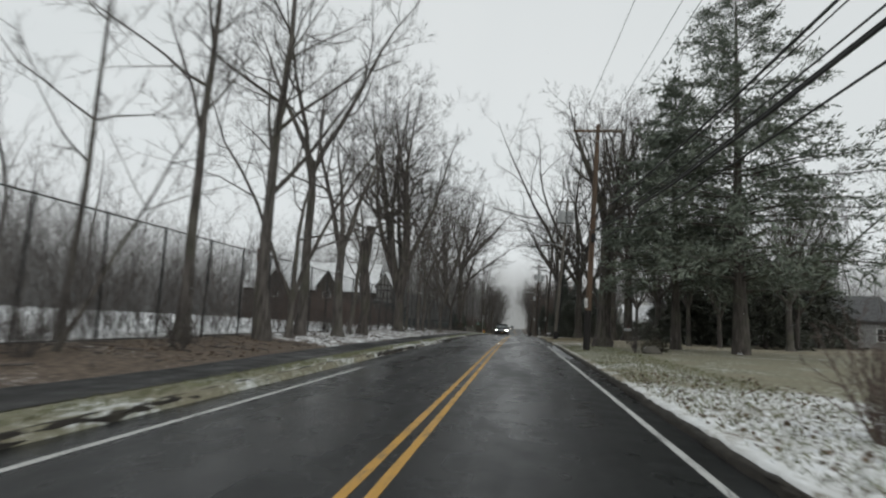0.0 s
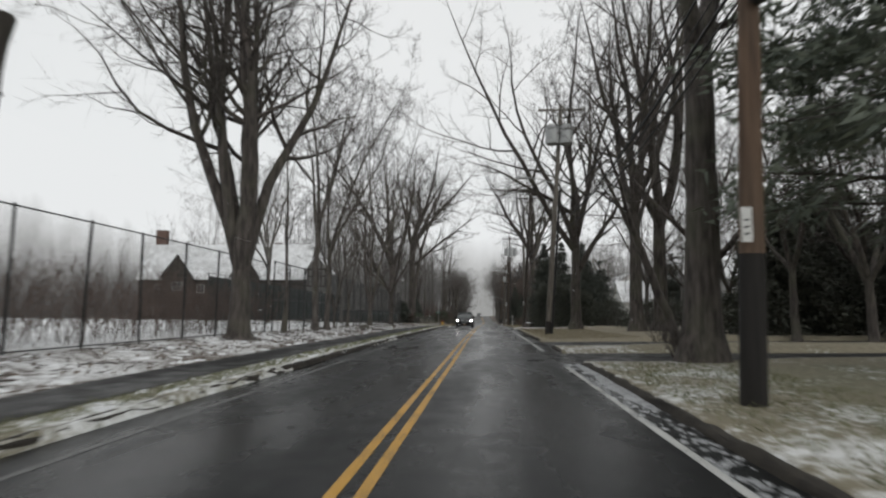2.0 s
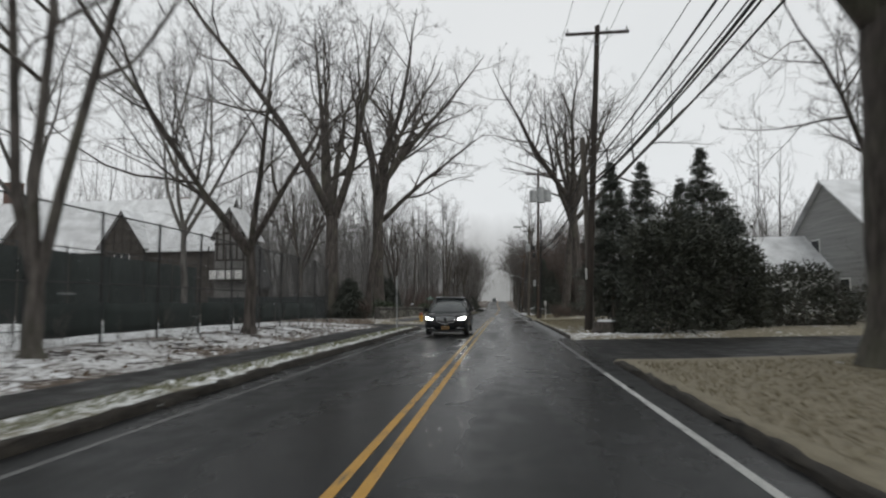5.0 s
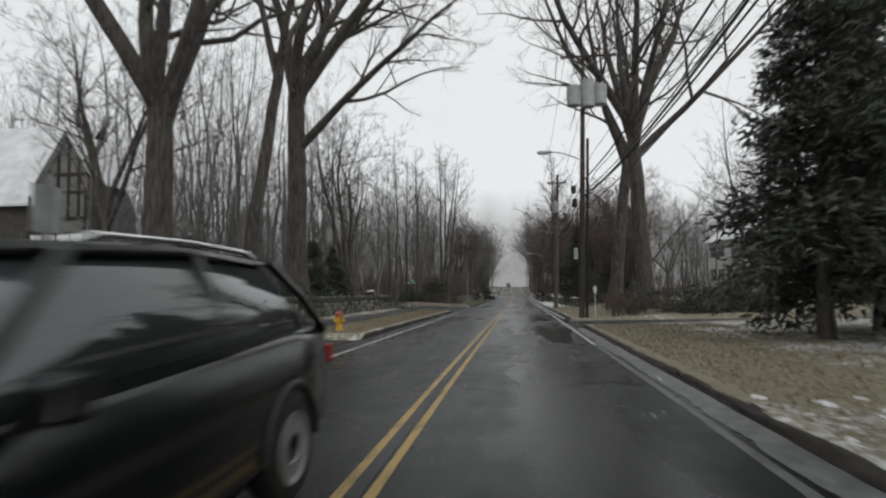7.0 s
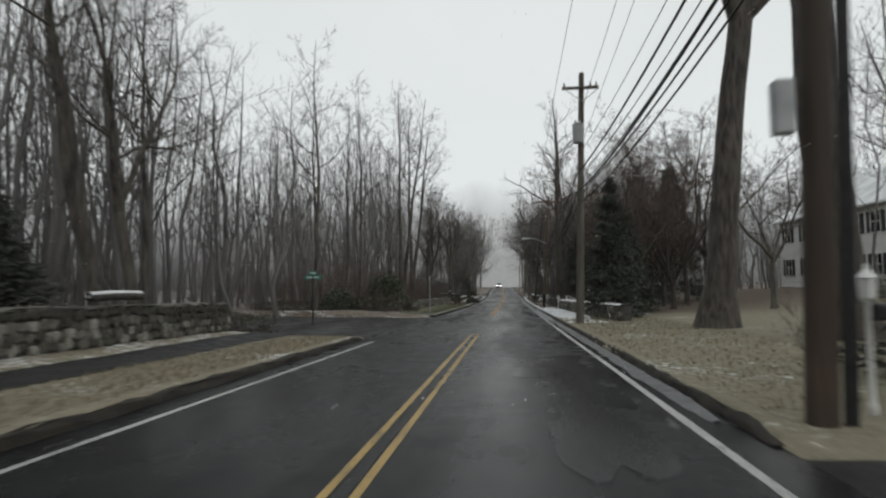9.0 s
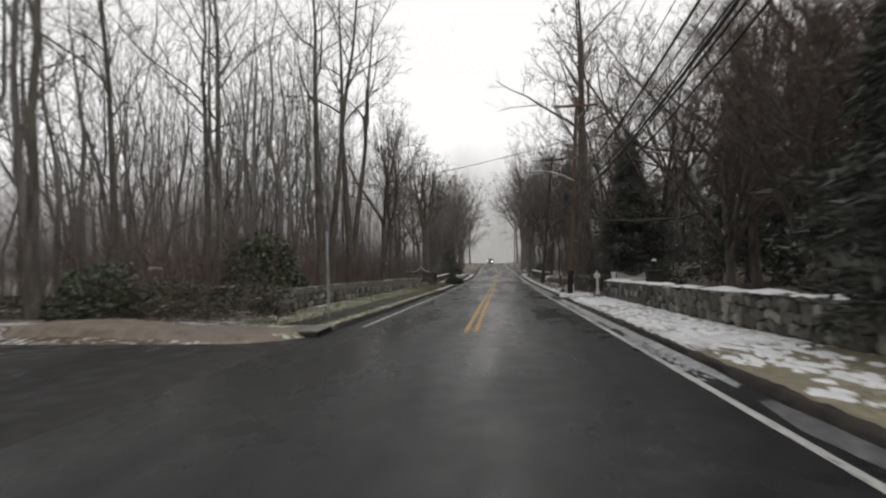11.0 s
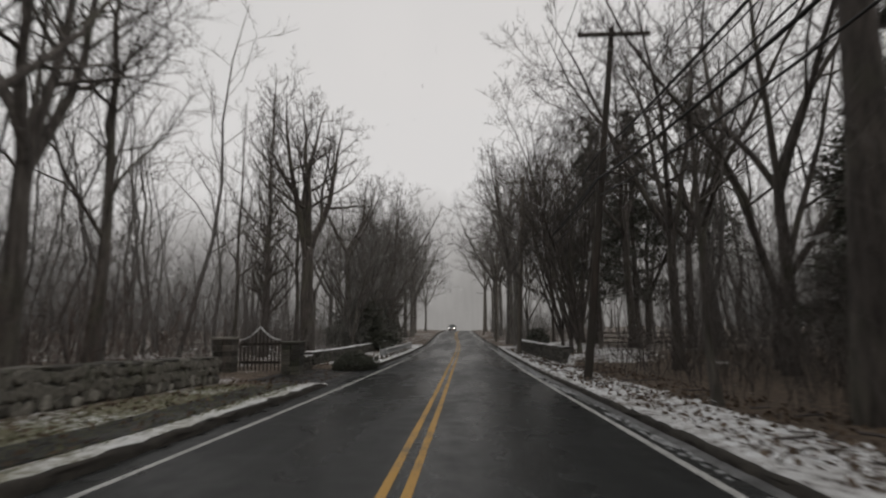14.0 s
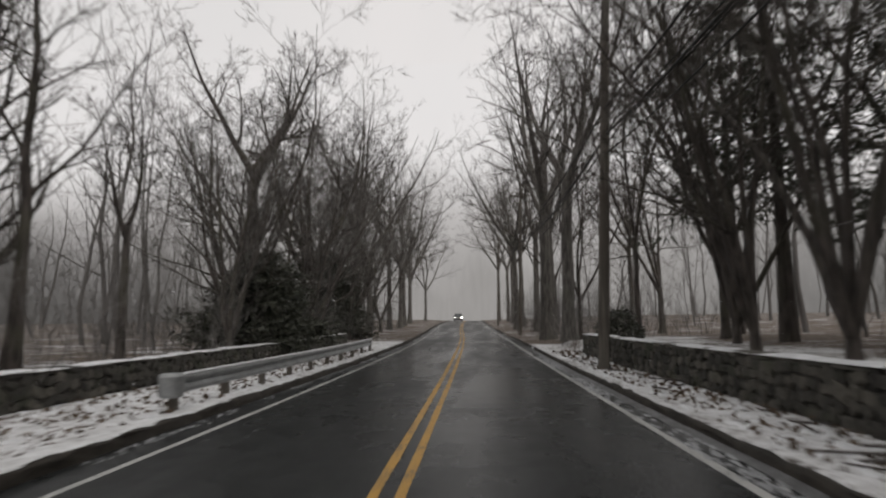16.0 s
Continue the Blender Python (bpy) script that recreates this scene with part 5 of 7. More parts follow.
conifer("tall dark spruce behind the gate", 12.7, 184.5, 12.5, 2.8, 211, SPRUCE, 0.35, base=0.04, branches=120, size=0.27)
conifer("dark spruce behind the gate", 8.4, 189.6, 9, 2.5, 212, SPRUCE, 0.3, base=0.03, branches=100, size=0.26)
conifer("dark spruce behind the stone wall", 14.5, 181.0, 12, 3.5, 213, SPRUCE, 0.35, base=0.05, branches=110, size=0.28)
conifer("small dark evergreen behind the wall", -10.5, 140.8, 4.1, 1.35, 214, SPRUCE, 0.14, base=0.02, branches=80, per=6, size=0.2)
conifer("small dark evergreen behind the wall", -10.2, 143.6, 4.0, 1.3, 215, SPRUCE, 0.14, base=0.02, branches=80, per=6, size=0.2)
for i, (x, y, H) in enumerate(((-7.9, 236, 4.2), (-9.0, 252, 6.0))):
    conifer("dull dark evergreen in the roadside thicket", x, y, H, 2.8, 220 + i, HEMLOCK, 0.25, base=0.03, branches=70, size=0.3, shape=0.45)
# Twigs paled with painted haze
for i, (x, y, H) in enumerate(((-7.8, 233, 10), (-8.6, 236, 12), (-7.4, 240.5, 11), (-8.2, 246, 12), (-7.5, 251, 12), (-8.4, 258, 13), (-7.4, 265, 13))):
    bare_tree("dense twiggy tree in the roadside thicket", x, y, H, 0.34, fork=0.08, leaders=6, spread=24, seed=180 + i, n2=8, n3=5, n4=5, twig=WOODS_BARK_HAZED, low=0.1)
conifer("dark fir in the roadside wood", 12, 204, 11, 3.0, 230, HEMLOCK, 0.3, base=0.1, branches=80, size=0.28)
conifer("tall dark fir behind the low wall", 11.0, 225, 15, 3.6, 231, HEMLOCK, 0.4, base=0.2, branches=80, size=0.28)
for i, (x, y, H) in enumerate(((9.8, 230.5, 17), (11.8, 238, 18), (15.5, 226, 16))):
    conifer("tall dark hemlock with hanging boughs behind the low wall", x, y, H, 3.2, 233 + i, HEMLOCK, 0.45, base=0.24 + 0.05 * i, branches=60, per=6, n=3, size=0.32, droop=-0.5, shape=0.55, ragged=0.45)
for i, (x, y, H) in enumerate(((15.0, 201.5, 9), (16.0, 212.0, 10))):
    conifer("dull dark evergreen in the roadside wood", x, y, H, 2.6, 240 + i, HEMLOCK, 0.3, base=0.06, branches=60, per=6, n=4, size=0.32, shape=0.6, ragged=0.4)
conifer("dark evergreen by the house", 21.5, 116.5, 8, 2.6, 232, SPRUCE, 0.3, base=0.04, branches=80, size=0.28)

# shrubs and hedges
bush("bare many-stemmed shrub by the road", 5.8, 36.8, 1.7, 0.9, 301, 16, TWIG_RED, 7, 5)
bush("bare shrub by the fence", -7.4, 42.6, 0.9, 0.7, 302, 18, TWIG, 6, 5)
bush("bare shrub by the fence", -7.9, 38.4, 1.0, 0.9, 303, 18, TWIG, 6, 5)
bush("bare shrub by the fence", -8.9, 58.0, 1.1, 0.8, 304, 14, TWIG)
bush("bare shrub by the drive", 6.15, 67.7, 1.3, 0.9, 305, 16, TWIG)
bush("bare shrub under the tree", 8.0, 75.6, 1.2, 0.9, 306, 14, TWIG)
bush("bare shrub by the lamp post", 5.9, 138.8, 1.4, 0.8, 307, 14, TWIG_RED, 7, 5)
bush("bare shrub by the lamp post", 6.9, 139.6, 1.3, 0.9, 308, 14, TWIG_RED, 7, 5)
bush("dense russet shrub under the oak", -9.1, 127.9, 1.5, 1.0, 309, 26, TWIG_RED, 8, 6)
conifer("dark bushy evergreen at the street corner", -10.3, 128.3, 3.1, 1.5, 218, SPRUCE, 0.12, base=0.02, branches=80, per=6, size=0.22, shape=0.7)
bush("bare shrub on the lawn", 7.2, 59.3, 0.9, 0.6, 310, 16, TWIG)
leafy("snow-dusted rounded shrub on the lawn", 8.3, 60.5, 0.7, 0.6, 0.7, 311, HEDGE_LEAF, 900, 0.1)
leafy("dark overgrown hedge along the drive", 10.4, 141.3, 3.8, 0.6, 1.15, 327, HEMLOCK, 7000, 0.1, "hedge", "hedge", boxy=0.8)
leafy("dark rounded clipped shrub on the lawn", 10.2, 139.2, 1.3, 0.9, 1.1, 312, HEMLOCK, 2600, 0.1)
leafy("dark rounded clipped shrub on the lawn", 12.4, 140.0, 1.5, 0.9, 1.3, 313, HEMLOCK, 2800, 0.11)
leafy("dark leafy shrub by the white house", 15.0, 147.0, 1.5, 1.2, 1.6, 314, BROADLEAF, 1700, 0.13)
leafy("rhododendron with drooping leathery leaves", -8.7, 177.3, 1.7, 1.5, 2.7, 315, BROADLEAF, 3200, 0.17)
leafy("rhododendron behind the wall", -9.4, 134.4, 1.3, 1.1, 1.5, 316, BROADLEAF, 1800, 0.15)
leafy("rhododendron behind the wall", -9.6, 140.2, 1.1, 1.1, 1.3, 317, BROADLEAF, 1500, 0.15)
leafy("wide dark spreading shrub at the verge", -4.25, 215.6, 1.0, 1.2, 0.85, 318, HEMLOCK, 11000, 0.075, slim=0.2)
leafy("dark rounded shrub behind the low wall", 6.5, 236.5, 0.9, 1.2, 1.2, 319, HEMLOCK, 1600, 0.14)
leafy("rounded shrub by the far hedge", -10.5, 170.5, 1.4, 1.2, 1.4, 320, BROADLEAF, 1500, 0.14)
leafy("clipped brown hedge at the end of the wall", -8.6, 152.0, 1.3, 1.1, 0.75, 321, HEDGE_LEAF, 2200, 0.08, "hedge", "hedge", boxy=0.7)
leafy("long clipped brown hedge", -8.3, 170.7, 3.1, 0.8, 0.95, 322, HEDGE_LEAF, 6500, 0.09, "hedge", "hedge", boxy=0.8)
leafy("long clipped brown hedge on the far corner", -14.2, 170.4, 2.6, 0.8, 0.7, 323, HEDGE_LEAF, 2600, 0.09, "hedge", "hedge", boxy=0.8)
leafy("dark clipped hedge before the white house", 19, 150.5, 7.0, 0.8, 1.1, 324, HEDGE_LEAF, 4200, 0.1, "hedge", "hedge", boxy=0.8)
leafy("dark clipped hedge before the grey house", 21, 115.0, 8.0, 1.0, 1.5, 325, HEDGE_LEAF, 4600, 0.12, "hedge", "hedge", boxy=0.8)
leafy("dark clipped hedge beside the gate", 8.6, 185.4, 1.2, 0.5, 1.2, 326, HEMLOCK, 1500, 0.1, "hedge", "hedge", boxy=0.8)


# ---- poles and wires ----
def pole(label, x, y, H, lean, mat, arm=None, lamp=None, cans=(), plate=False, sleeve=False, splice=None, dia=0.36, foot=0.0):
    ob = thing("utility_pole", label, "utility pole", x, y, float(lie(x, y)) - 0.06, group="utility poles")
    k = np.linspace(0, 1, 9)
    p = np.stack([lean * k * H, 0 * k, k * H], -1)
    part("shaft", mesh_of("shaft", *tubes(p[None], (dia / 2 * (1 - 0.36 * k))[None], 12), mat, True), None, ob)
    if foot:
        kf = np.linspace(0, foot, 5)
        fp = np.stack([lean * kf, 0 * kf, kf], -1)
        part("tarred_foot", mesh_of("tarred_foot", *tubes(fp[None], (dia / 2 * (1 - 0.36 * kf / H) + 0.006)[None], 12), TAR_AND_SHADE, True), None, ob, "black tarred foot")
    cap = lathe([(dia * 0.32, H - 0.01), (dia * 0.3, H + 0.02), (0.02, H + 0.05)], 12)
    part("cap", shift(cap, lean * H), mat, ob)
    if arm:
        z, x0, x1 = arm
        part("crossarm", boxes((x0 - x, x1 - x, -0.21, -0.10, z - 0.06, z + 0.06), bevel=0.012), mat, ob, "wooden crossarm")
        for xx in (x0 - x + 0.1, (x0 + x1) / 2 - x + 0.45, x1 - x - 0.1):
            part("insulator", shift(lathe([(0.02, 0), (0.05, 0.03), (0.035, 0.07), (0.055, 0.1), (0.03, 0.15), (0.03, 0.19)], 10), xx, -0.155, z + 0.06), XFMR, ob, "grey porcelain insulator")
        mid = lean * z
        for s in (-1, 1):
            bp = np.array([[[mid + s * 0.75, -0.2, z - 0.05], [mid + s * 0.4, -0.2, z - 0.33], [mid, -0.2, z - 0.62]]])
            part("brace", mesh_of("brace", *tubes(bp, np.full((1, 3), 0.015), 4), GALV), None, ob)
    for cx, z, r, h in cans:
        part("transformer", shift(lathe([(r * 0.9, 0), (r, 0.04), (r, h - 0.06), (r * 1.04, h - 0.05), (r * 1.02, h), (r * 0.5, h + 0.07), (0.03, h + 0.09)], 16), cx - x, -0.05 - r * 0.6, z), XFMR, ob, "grey transformer can")
        for s in (-0.4, 0.4):
            part("bushing", shift(lathe([(0.03, 0), (0.05, 0.04), (0.03, 0.09), (0.045, 0.12), (0.02, 0.2)], 8), cx - x + s * r, -0.05 - r * 0.6, z + h), XFMR, ob)
    if lamp:
        lx, lz, az = lamp
        ax = lean * az
        k = np.linspace(0, 1, 9)
        ap = np.stack([ax + (lx - x - ax + 0.35) * k, -0.1 + 0 * k, az + (lz - az) * np.sin(k * np.pi / 2)], -1)
        part("lamp_arm", mesh_of("lamp_arm", *tubes(ap[None], np.full((1, 9), 0.03), 8), GALV, True), None, ob, "curved steel lamp arm")
        bm = boxes((lx - x - 0.35, lx - x + 0.38, -0.24, 0.04, lz - 0.07, lz + 0.07), bevel=0.05)
        head = part("lamp_head", bm, XFMR, ob, "flat grey street lamp head")
        part("lens", boxes((lx - x - 0.28, lx - x + 0.12, -0.2, 0.0, lz - 0.095, lz - 0.068), bevel=0.012), SIGN_WHITE, head)
    if plate:
        part("plate", boxes((-0.24 + lean * 2.6, 0.0, -0.235, -0.22, 2.35, 2.85), bevel=0.004), SIGN_WHITE, ob, "white plate with faint dark bars")
        for zz in (2.45, 2.55, 2.65):
            part("plate_bar", boxes((-0.2 + lean * 2.6, -0.05, -0.24, -0.2355, zz, zz + 0.03)), TRIM, ob)
    if sleeve:
        for dx in (0.2, 0.27):
            sp = np.stack([dx + lean * np.linspace(0, 9, 6), np.full(6, -0.06), np.linspace(0.0, 9, 6)], -1)
            part("conduit", mesh_of("conduit", *tubes(sp[None], np.full((1, 6), 0.035), 8), RUBBER, True), None, ob, "cable conduit")
    if splice:
        for dx, z, r, L in splice:
            part("splice_case", shift(lathe([(r * 0.5, 0), (r, 0.06), (r, L - 0.06), (r * 0.5, L)], 10), dx, -0.22, z), RUBBER, ob, "black cable splice case")
    return ob


pole("weathered brown utility pole with a white plate", 4.8, 60.5, 12.6, 0.035, POLE_ORANGE, arm=(12.2, 3.9, 6.5), plate=True, foot=2.2, splice=[(0.25, 5.9, 0.12, 0.5)])
pole("grey utility pole with a transformer box and a street lamp", 4.75, 87.2, 14.4, 0.07, POLE_GREY, arm=(14.05, 4.3, 7.2), lamp=(3.2, 9.75, 9.3), cans=[(5.15, 11.8, 0.42, 1.15), (6.0, 11.8, 0.42, 1.15)], sleeve=True, dia=0.36, foot=0.85)
pole("dark utility pole beside a leaning stub pole", 4.95, 112.9, 14.2, 0.06, POLE_DARK, arm=(13.8, 4.3, 7.2), plate=True)
pole("brown utility pole with three transformers and a street lamp", 4.25, 138.5, 13.6, 0.025, POLE_BROWN, arm=(13.15, 3.45, 6.2), lamp=(2.55, 8.35, 7.85), cans=[(4.05, 10.6, 0.33, 1.0), (4.75, 10.5, 0.36, 1.35), (5.35, 10.6, 0.33, 1.0)],
     splice=[(-0.3, 6.2, 0.13, 0.4), (-0.25, 5.5, 0.12, 0.45)], sleeve=True, dia=0.3)
part("meter_box", boxes((-0.33, -0.15, -0.1, 0.08, 2.95, 3.5), bevel=0.015), XFMR, bpy.data.objects["utility_pole.003"], "grey steel box")
pole("grey utility pole with a small transformer", 4.25, 158.0, 11.2, 0.03, POLE_GREY, arm=(10.5, 3.7, 5.3), cans=[(4.35, 8.0, 0.24, 0.85)])
pole("orange-brown utility pole with a street lamp beside the drive", 4.3, 185.9, 10.3, 0.065, POLE_ORANGE, arm=(9.85, 3.75, 6.05), lamp=(2.72, 6.5, 5.95), splice=[(-0.05, 4.9, 0.12, 0.4)], dia=0.29, foot=1.25)
for s in (-0.17, 0.17):
    part("reflector", boxes((s - 0.012, s + 0.012, -0.1, -0.03, 0.1, 0.55), bevel=0.004), SIGN_WHITE, bpy.data.objects["utility_pole.005"], "white marker strip")
pole("dark utility pole with a crossarm", 4.4, 208.0, 11.5, 0.11, POLE_DARK, arm=(11.2, 4.5, 6.85), dia=0.28)
pole("grey utility pole with a crossarm", 4.3, 229.6, 12.4, 0.05, POLE_GREY, arm=(12.0, 3.7, 6.1), dia=0.34)
pole("grey utility pole with a crossarm", 4.5, 258.0, 11.4, 0.03, POLE_GREY, arm=(11.0, 3.8, 5.9), dia=0.3)
pole("grey utility pole with a crossarm", 4.6, 286.0, 11.4, 0.03, POLE_GREY, arm=(11.0, 3.9, 6.0), dia=0.3)
pole("brown utility pole at the roadside", 6.4, 22.0, 12.4, 0.0, POLE_BROWN, arm=(12.0, 5.1, 7.7))
# the stub that leans on the grey pole
stub = thing("stub_pole", "leaning grey wooden stub pole", "pole", 5.2, 113.35, float(lie(5.2, 113.35)) - 0.05)
k = np.linspace(0, 1, 6)
part("shaft", mesh_of("shaft", *tubes(np.stack([-0.02 * k * 9, -0.02 * k, k * 9], -1)[None], (0.15 * (1 - 0.2 * k))[None], 12), POLE_GREY, True), None, stub)

# where the lines hang: x of the arm's middle, y, arm height, cable height
HANG = [(6.4, 22, 12.0, 6.0), (5.2, 60.5, 12.2, 6.6), (5.7, 87.2, 14.0, 6.9), (5.3, 114, 13.8, 6.6), (4.75, 138.5, 13.15, 6.2), (4.5, 158, 10.5, 5.9), (4.75, 185.6, 9.85, 5.0), (5.2, 208, 11.2, 6.4), (4.9, 229.6, 12.0, 6.8), (4.9, 258, 12.3, 7.4), (5.0, 286, 13.5, 8.6)]


def wire(name, label, dx, top, low, radius, sag, seed=0, dy=-0.15):
    pts = []
    for (xa, ya, za, ca), (xb, yb, zb, cb) in zip(HANG, HANG[1:]):
        A = np.array([xa + dx + bend(ya), ya + dy, (za + 0.25 if top else ca) + low + rise(ya)])
        B = np.array([xb + dx + bend(yb), yb + dy, (zb + 0.25 if top else cb) + low + rise(yb)])
        k = np.linspace(0, 1, 9)[:-1]
        seg = A[None] * (1 - k[:, None]) + B[None] * k[:, None]
        seg[:, 2] -= sag * 4 * k * (1 - k) * (yb - ya) / 28
        pts.append(seg)
    pts.append(B[None])
    p = np.concatenate(pts)
    tagged(new(name, mesh_of(name, *tubes(p[None], np.full((1, len(p)), radius), 5), RUBBER, True)), label, "cable", "overhead lines")


for dx in (-1.05, 0.45, 1.05):
    wire("power_line", "thin overhead power line", dx, True, 0.02, 0.011, 0.35)
wire("power_line", "thin overhead neutral wire", 0.12, False, 2.0, 0.012, 0.4)
wire("telephone_cable", "thick black overhead cable", -0.25, False, 0.75, 0.03, 0.5)
wire("telephone_cable", "thick black overhead cable", -0.22, False, 0.0, 0.035, 0.6)
wire("telephone_cable", "slack black overhead cable", 0.22, False, 0.3, 0.026, 0.5)
wire("telephone_cable", "slack black overhead cable", -0.2, False, -0.55, 0.022, 0.55)


wire("telephone_cable", "thin black overhead cable", 0.05, False, 0.42, 0.02, 0.55)
wire("telephone_cable", "slack black overhead cable", 0.3, False, 1.15, 0.016, 0.5)


def service(name, a, b, radius, sag):
    k = np.linspace(0, 1, 20)
    p = np.array(a)[None] * (1 - k[:, None]) + np.array(b)[None] * k[:, None]
    p[:, 2] += rise(p[:, 1]) - sag * 4 * k * (1 - k)
    tagged(new(name, mesh_of(name, *tubes(p[None], np.full((1, 20), radius), 5), RUBBER, True)), "black service cable strung across the road", "cable", "overhead lines")


service("service_cable", (4.8, 185.8, 8.2), (-16, 201, 8.2), 0.016, 0.5)


# ---- the tall chain-link fence ----
def fence_run(label, x, y0, y1, gap, top, mat, rails=(0.06,), link=True, fabric=None, first=0, last=None, weave=0.14):
    ob = thing("chain_link_fence", label, "fence", x, y0, 0)
    n = int(round((y1 - y0) / gap))
    me = None
    for i in range(n + 1):
        yy = i * gap
        g = float(lie(x, y0 + yy))
        if me is None:
            me = bm_mesh("post", lathe([(0.035, -0.1), (0.035, top), (0.045, top + 0.01), (0.03, top + 0.06)], 8), mat, True)
        p = under(new("post", me), ob)
        p.location = (0.02 * math.sin(i * 2.1), yy, g)
        p.rotation_euler = (0.02 * math.sin(i * 1.7), 0.015 * math.cos(i * 2.3), 0)
    ys = np.linspace(0, n * gap, n + 1)
    gz = np.array([float(lie(x, y0 + v)) for v in ys])
    for h in (top, *rails):
        rp = np.stack([0.03 + 0 * ys, ys, gz + h], -1)
        part("rail", mesh_of("rail", *tubes(rp[None], np.full((1, n + 1), 0.022), 6), mat, True), None, ob, "long steel rail")
    if link:
        m = int((y1 - y0) / weave)
        a = np.arange(m)[:, None] * weave
        k = np.array([0.0, 0.5, 1.0])[None]
        up = np.stack([np.full((m, 3), 0.045), a + k * (top * 0.9), 0.1 + k * (top - 0.12) + 0 * a], -1)
        dn = up.copy()
        dn[..., 1] = a + (1 - k) * (top * 0.9)
        dn[..., 0] += 0.004
        keep = np.concatenate([up, dn])
        keep[..., 1] = np.clip(keep[..., 1], 0, y1 - y0)
        keep[..., 2] += lie(x, y0 + keep[..., 1])
        mesh = mesh_of("chain_link", *tubes(keep, np.full(keep.shape[:2], 0.0022), 3), CHAIN)
        tagged(part("chain_link", mesh, None, ob, "grey diamond wire mesh"), kind="stuff")
    if fabric:
        z0, z1 = fabric
        for i in range(first, last or n):
            yy = np.linspace(i * gap + 0.04, (i + 1) * gap - 0.04, 6)
            zz = np.linspace(z0, z1, 4)
            Y, Z = np.meshgrid(yy, zz)
            X = 0.07 + 0.05 * np.sin((Y - i * gap) / gap * np.pi) * np.sin((Z - z0) / (z1 - z0) * np.pi) + 0.01 * np.sin(Y * 5 + i)
            idx = np.arange(24).reshape(4, 6)
            q = np.stack([idx[:-1, :-1], idx[:-1, 1:], idx[1:, 1:], idx[1:, :-1]], -1).reshape(-1, 4)
            me2 = mesh_of("windscreen", np.stack([X, Y, Z + lie(x, y0 + Y)], -1).reshape(-1, 3), q, FABRIC, True)
            w = part("windscreen", me2, None, ob)
            s = w.modifiers.new("thickness", "SOLIDIFY")
            s.thickness = 0.01
    return ob


fence_run("tall dark chain-link fence along the path", -9.25, 32.3, 77.9, 2.4, 3.25, POST_DARK)
fence_run("tall dark chain-link fence with a low windscreen", -9.25, 78.8, 119.6, 2.4, 3.4, POST_DARK, rails=(1.55,), fabric=(0.25, 1.05), first=8, last=16, weave=0.08)
fence_run("court fence with dark green windscreens", -16.2, 86, 117.2, 2.4, 3.3, POST_DARK, link=False, fabric=(0.35, 3.1))
# the solid green fence on the corner
cf = thing("board_fence", "solid dark green board fence on the corner", "fence", -12.0, 127.6, float(lie(-12, 127.6)))
bm0 = bm_mesh("board", boxes((-0.07, 0.07, -0.012, 0.012, 0, 1.65), bevel=0.004), BOARD_GREEN)
for i in range(62):
    b = under(new("board", bm0), cf)
    b.location = (-i * 0.148, 0, 0.02 * math.sin(i * 3.3) - 0.01)
for i in range(5):
    part("post", boxes((-0.05 - i * 2.25, 0.05 - i * 2.25, 0.02, 0.12, -0.1, 1.75), bevel=0.008), BOARD_GREEN, cf)


# ---- stone walls ----
def stone_meshes(seed, mat, count=14):
    out = []
    for i in range(count):
        rng = np.random.default_rng(seed * 50 + i)
        bm = bmesh.new()
        bmesh.ops.create_cube(bm, size=1.0)
        bmesh.ops.bevel(bm, geom=bm.edges[:], offset=0.16, segments=1, affect="EDGES")
        for v in bm.verts:
            v.co += Vector(rng.normal(0, 0.055, 3))
        out.append(bm_mesh("stone", bm, mat))
    return out


STONES, STONES_DARK = stone_meshes(1, STONE), stone_meshes(2, STONE_DARK)


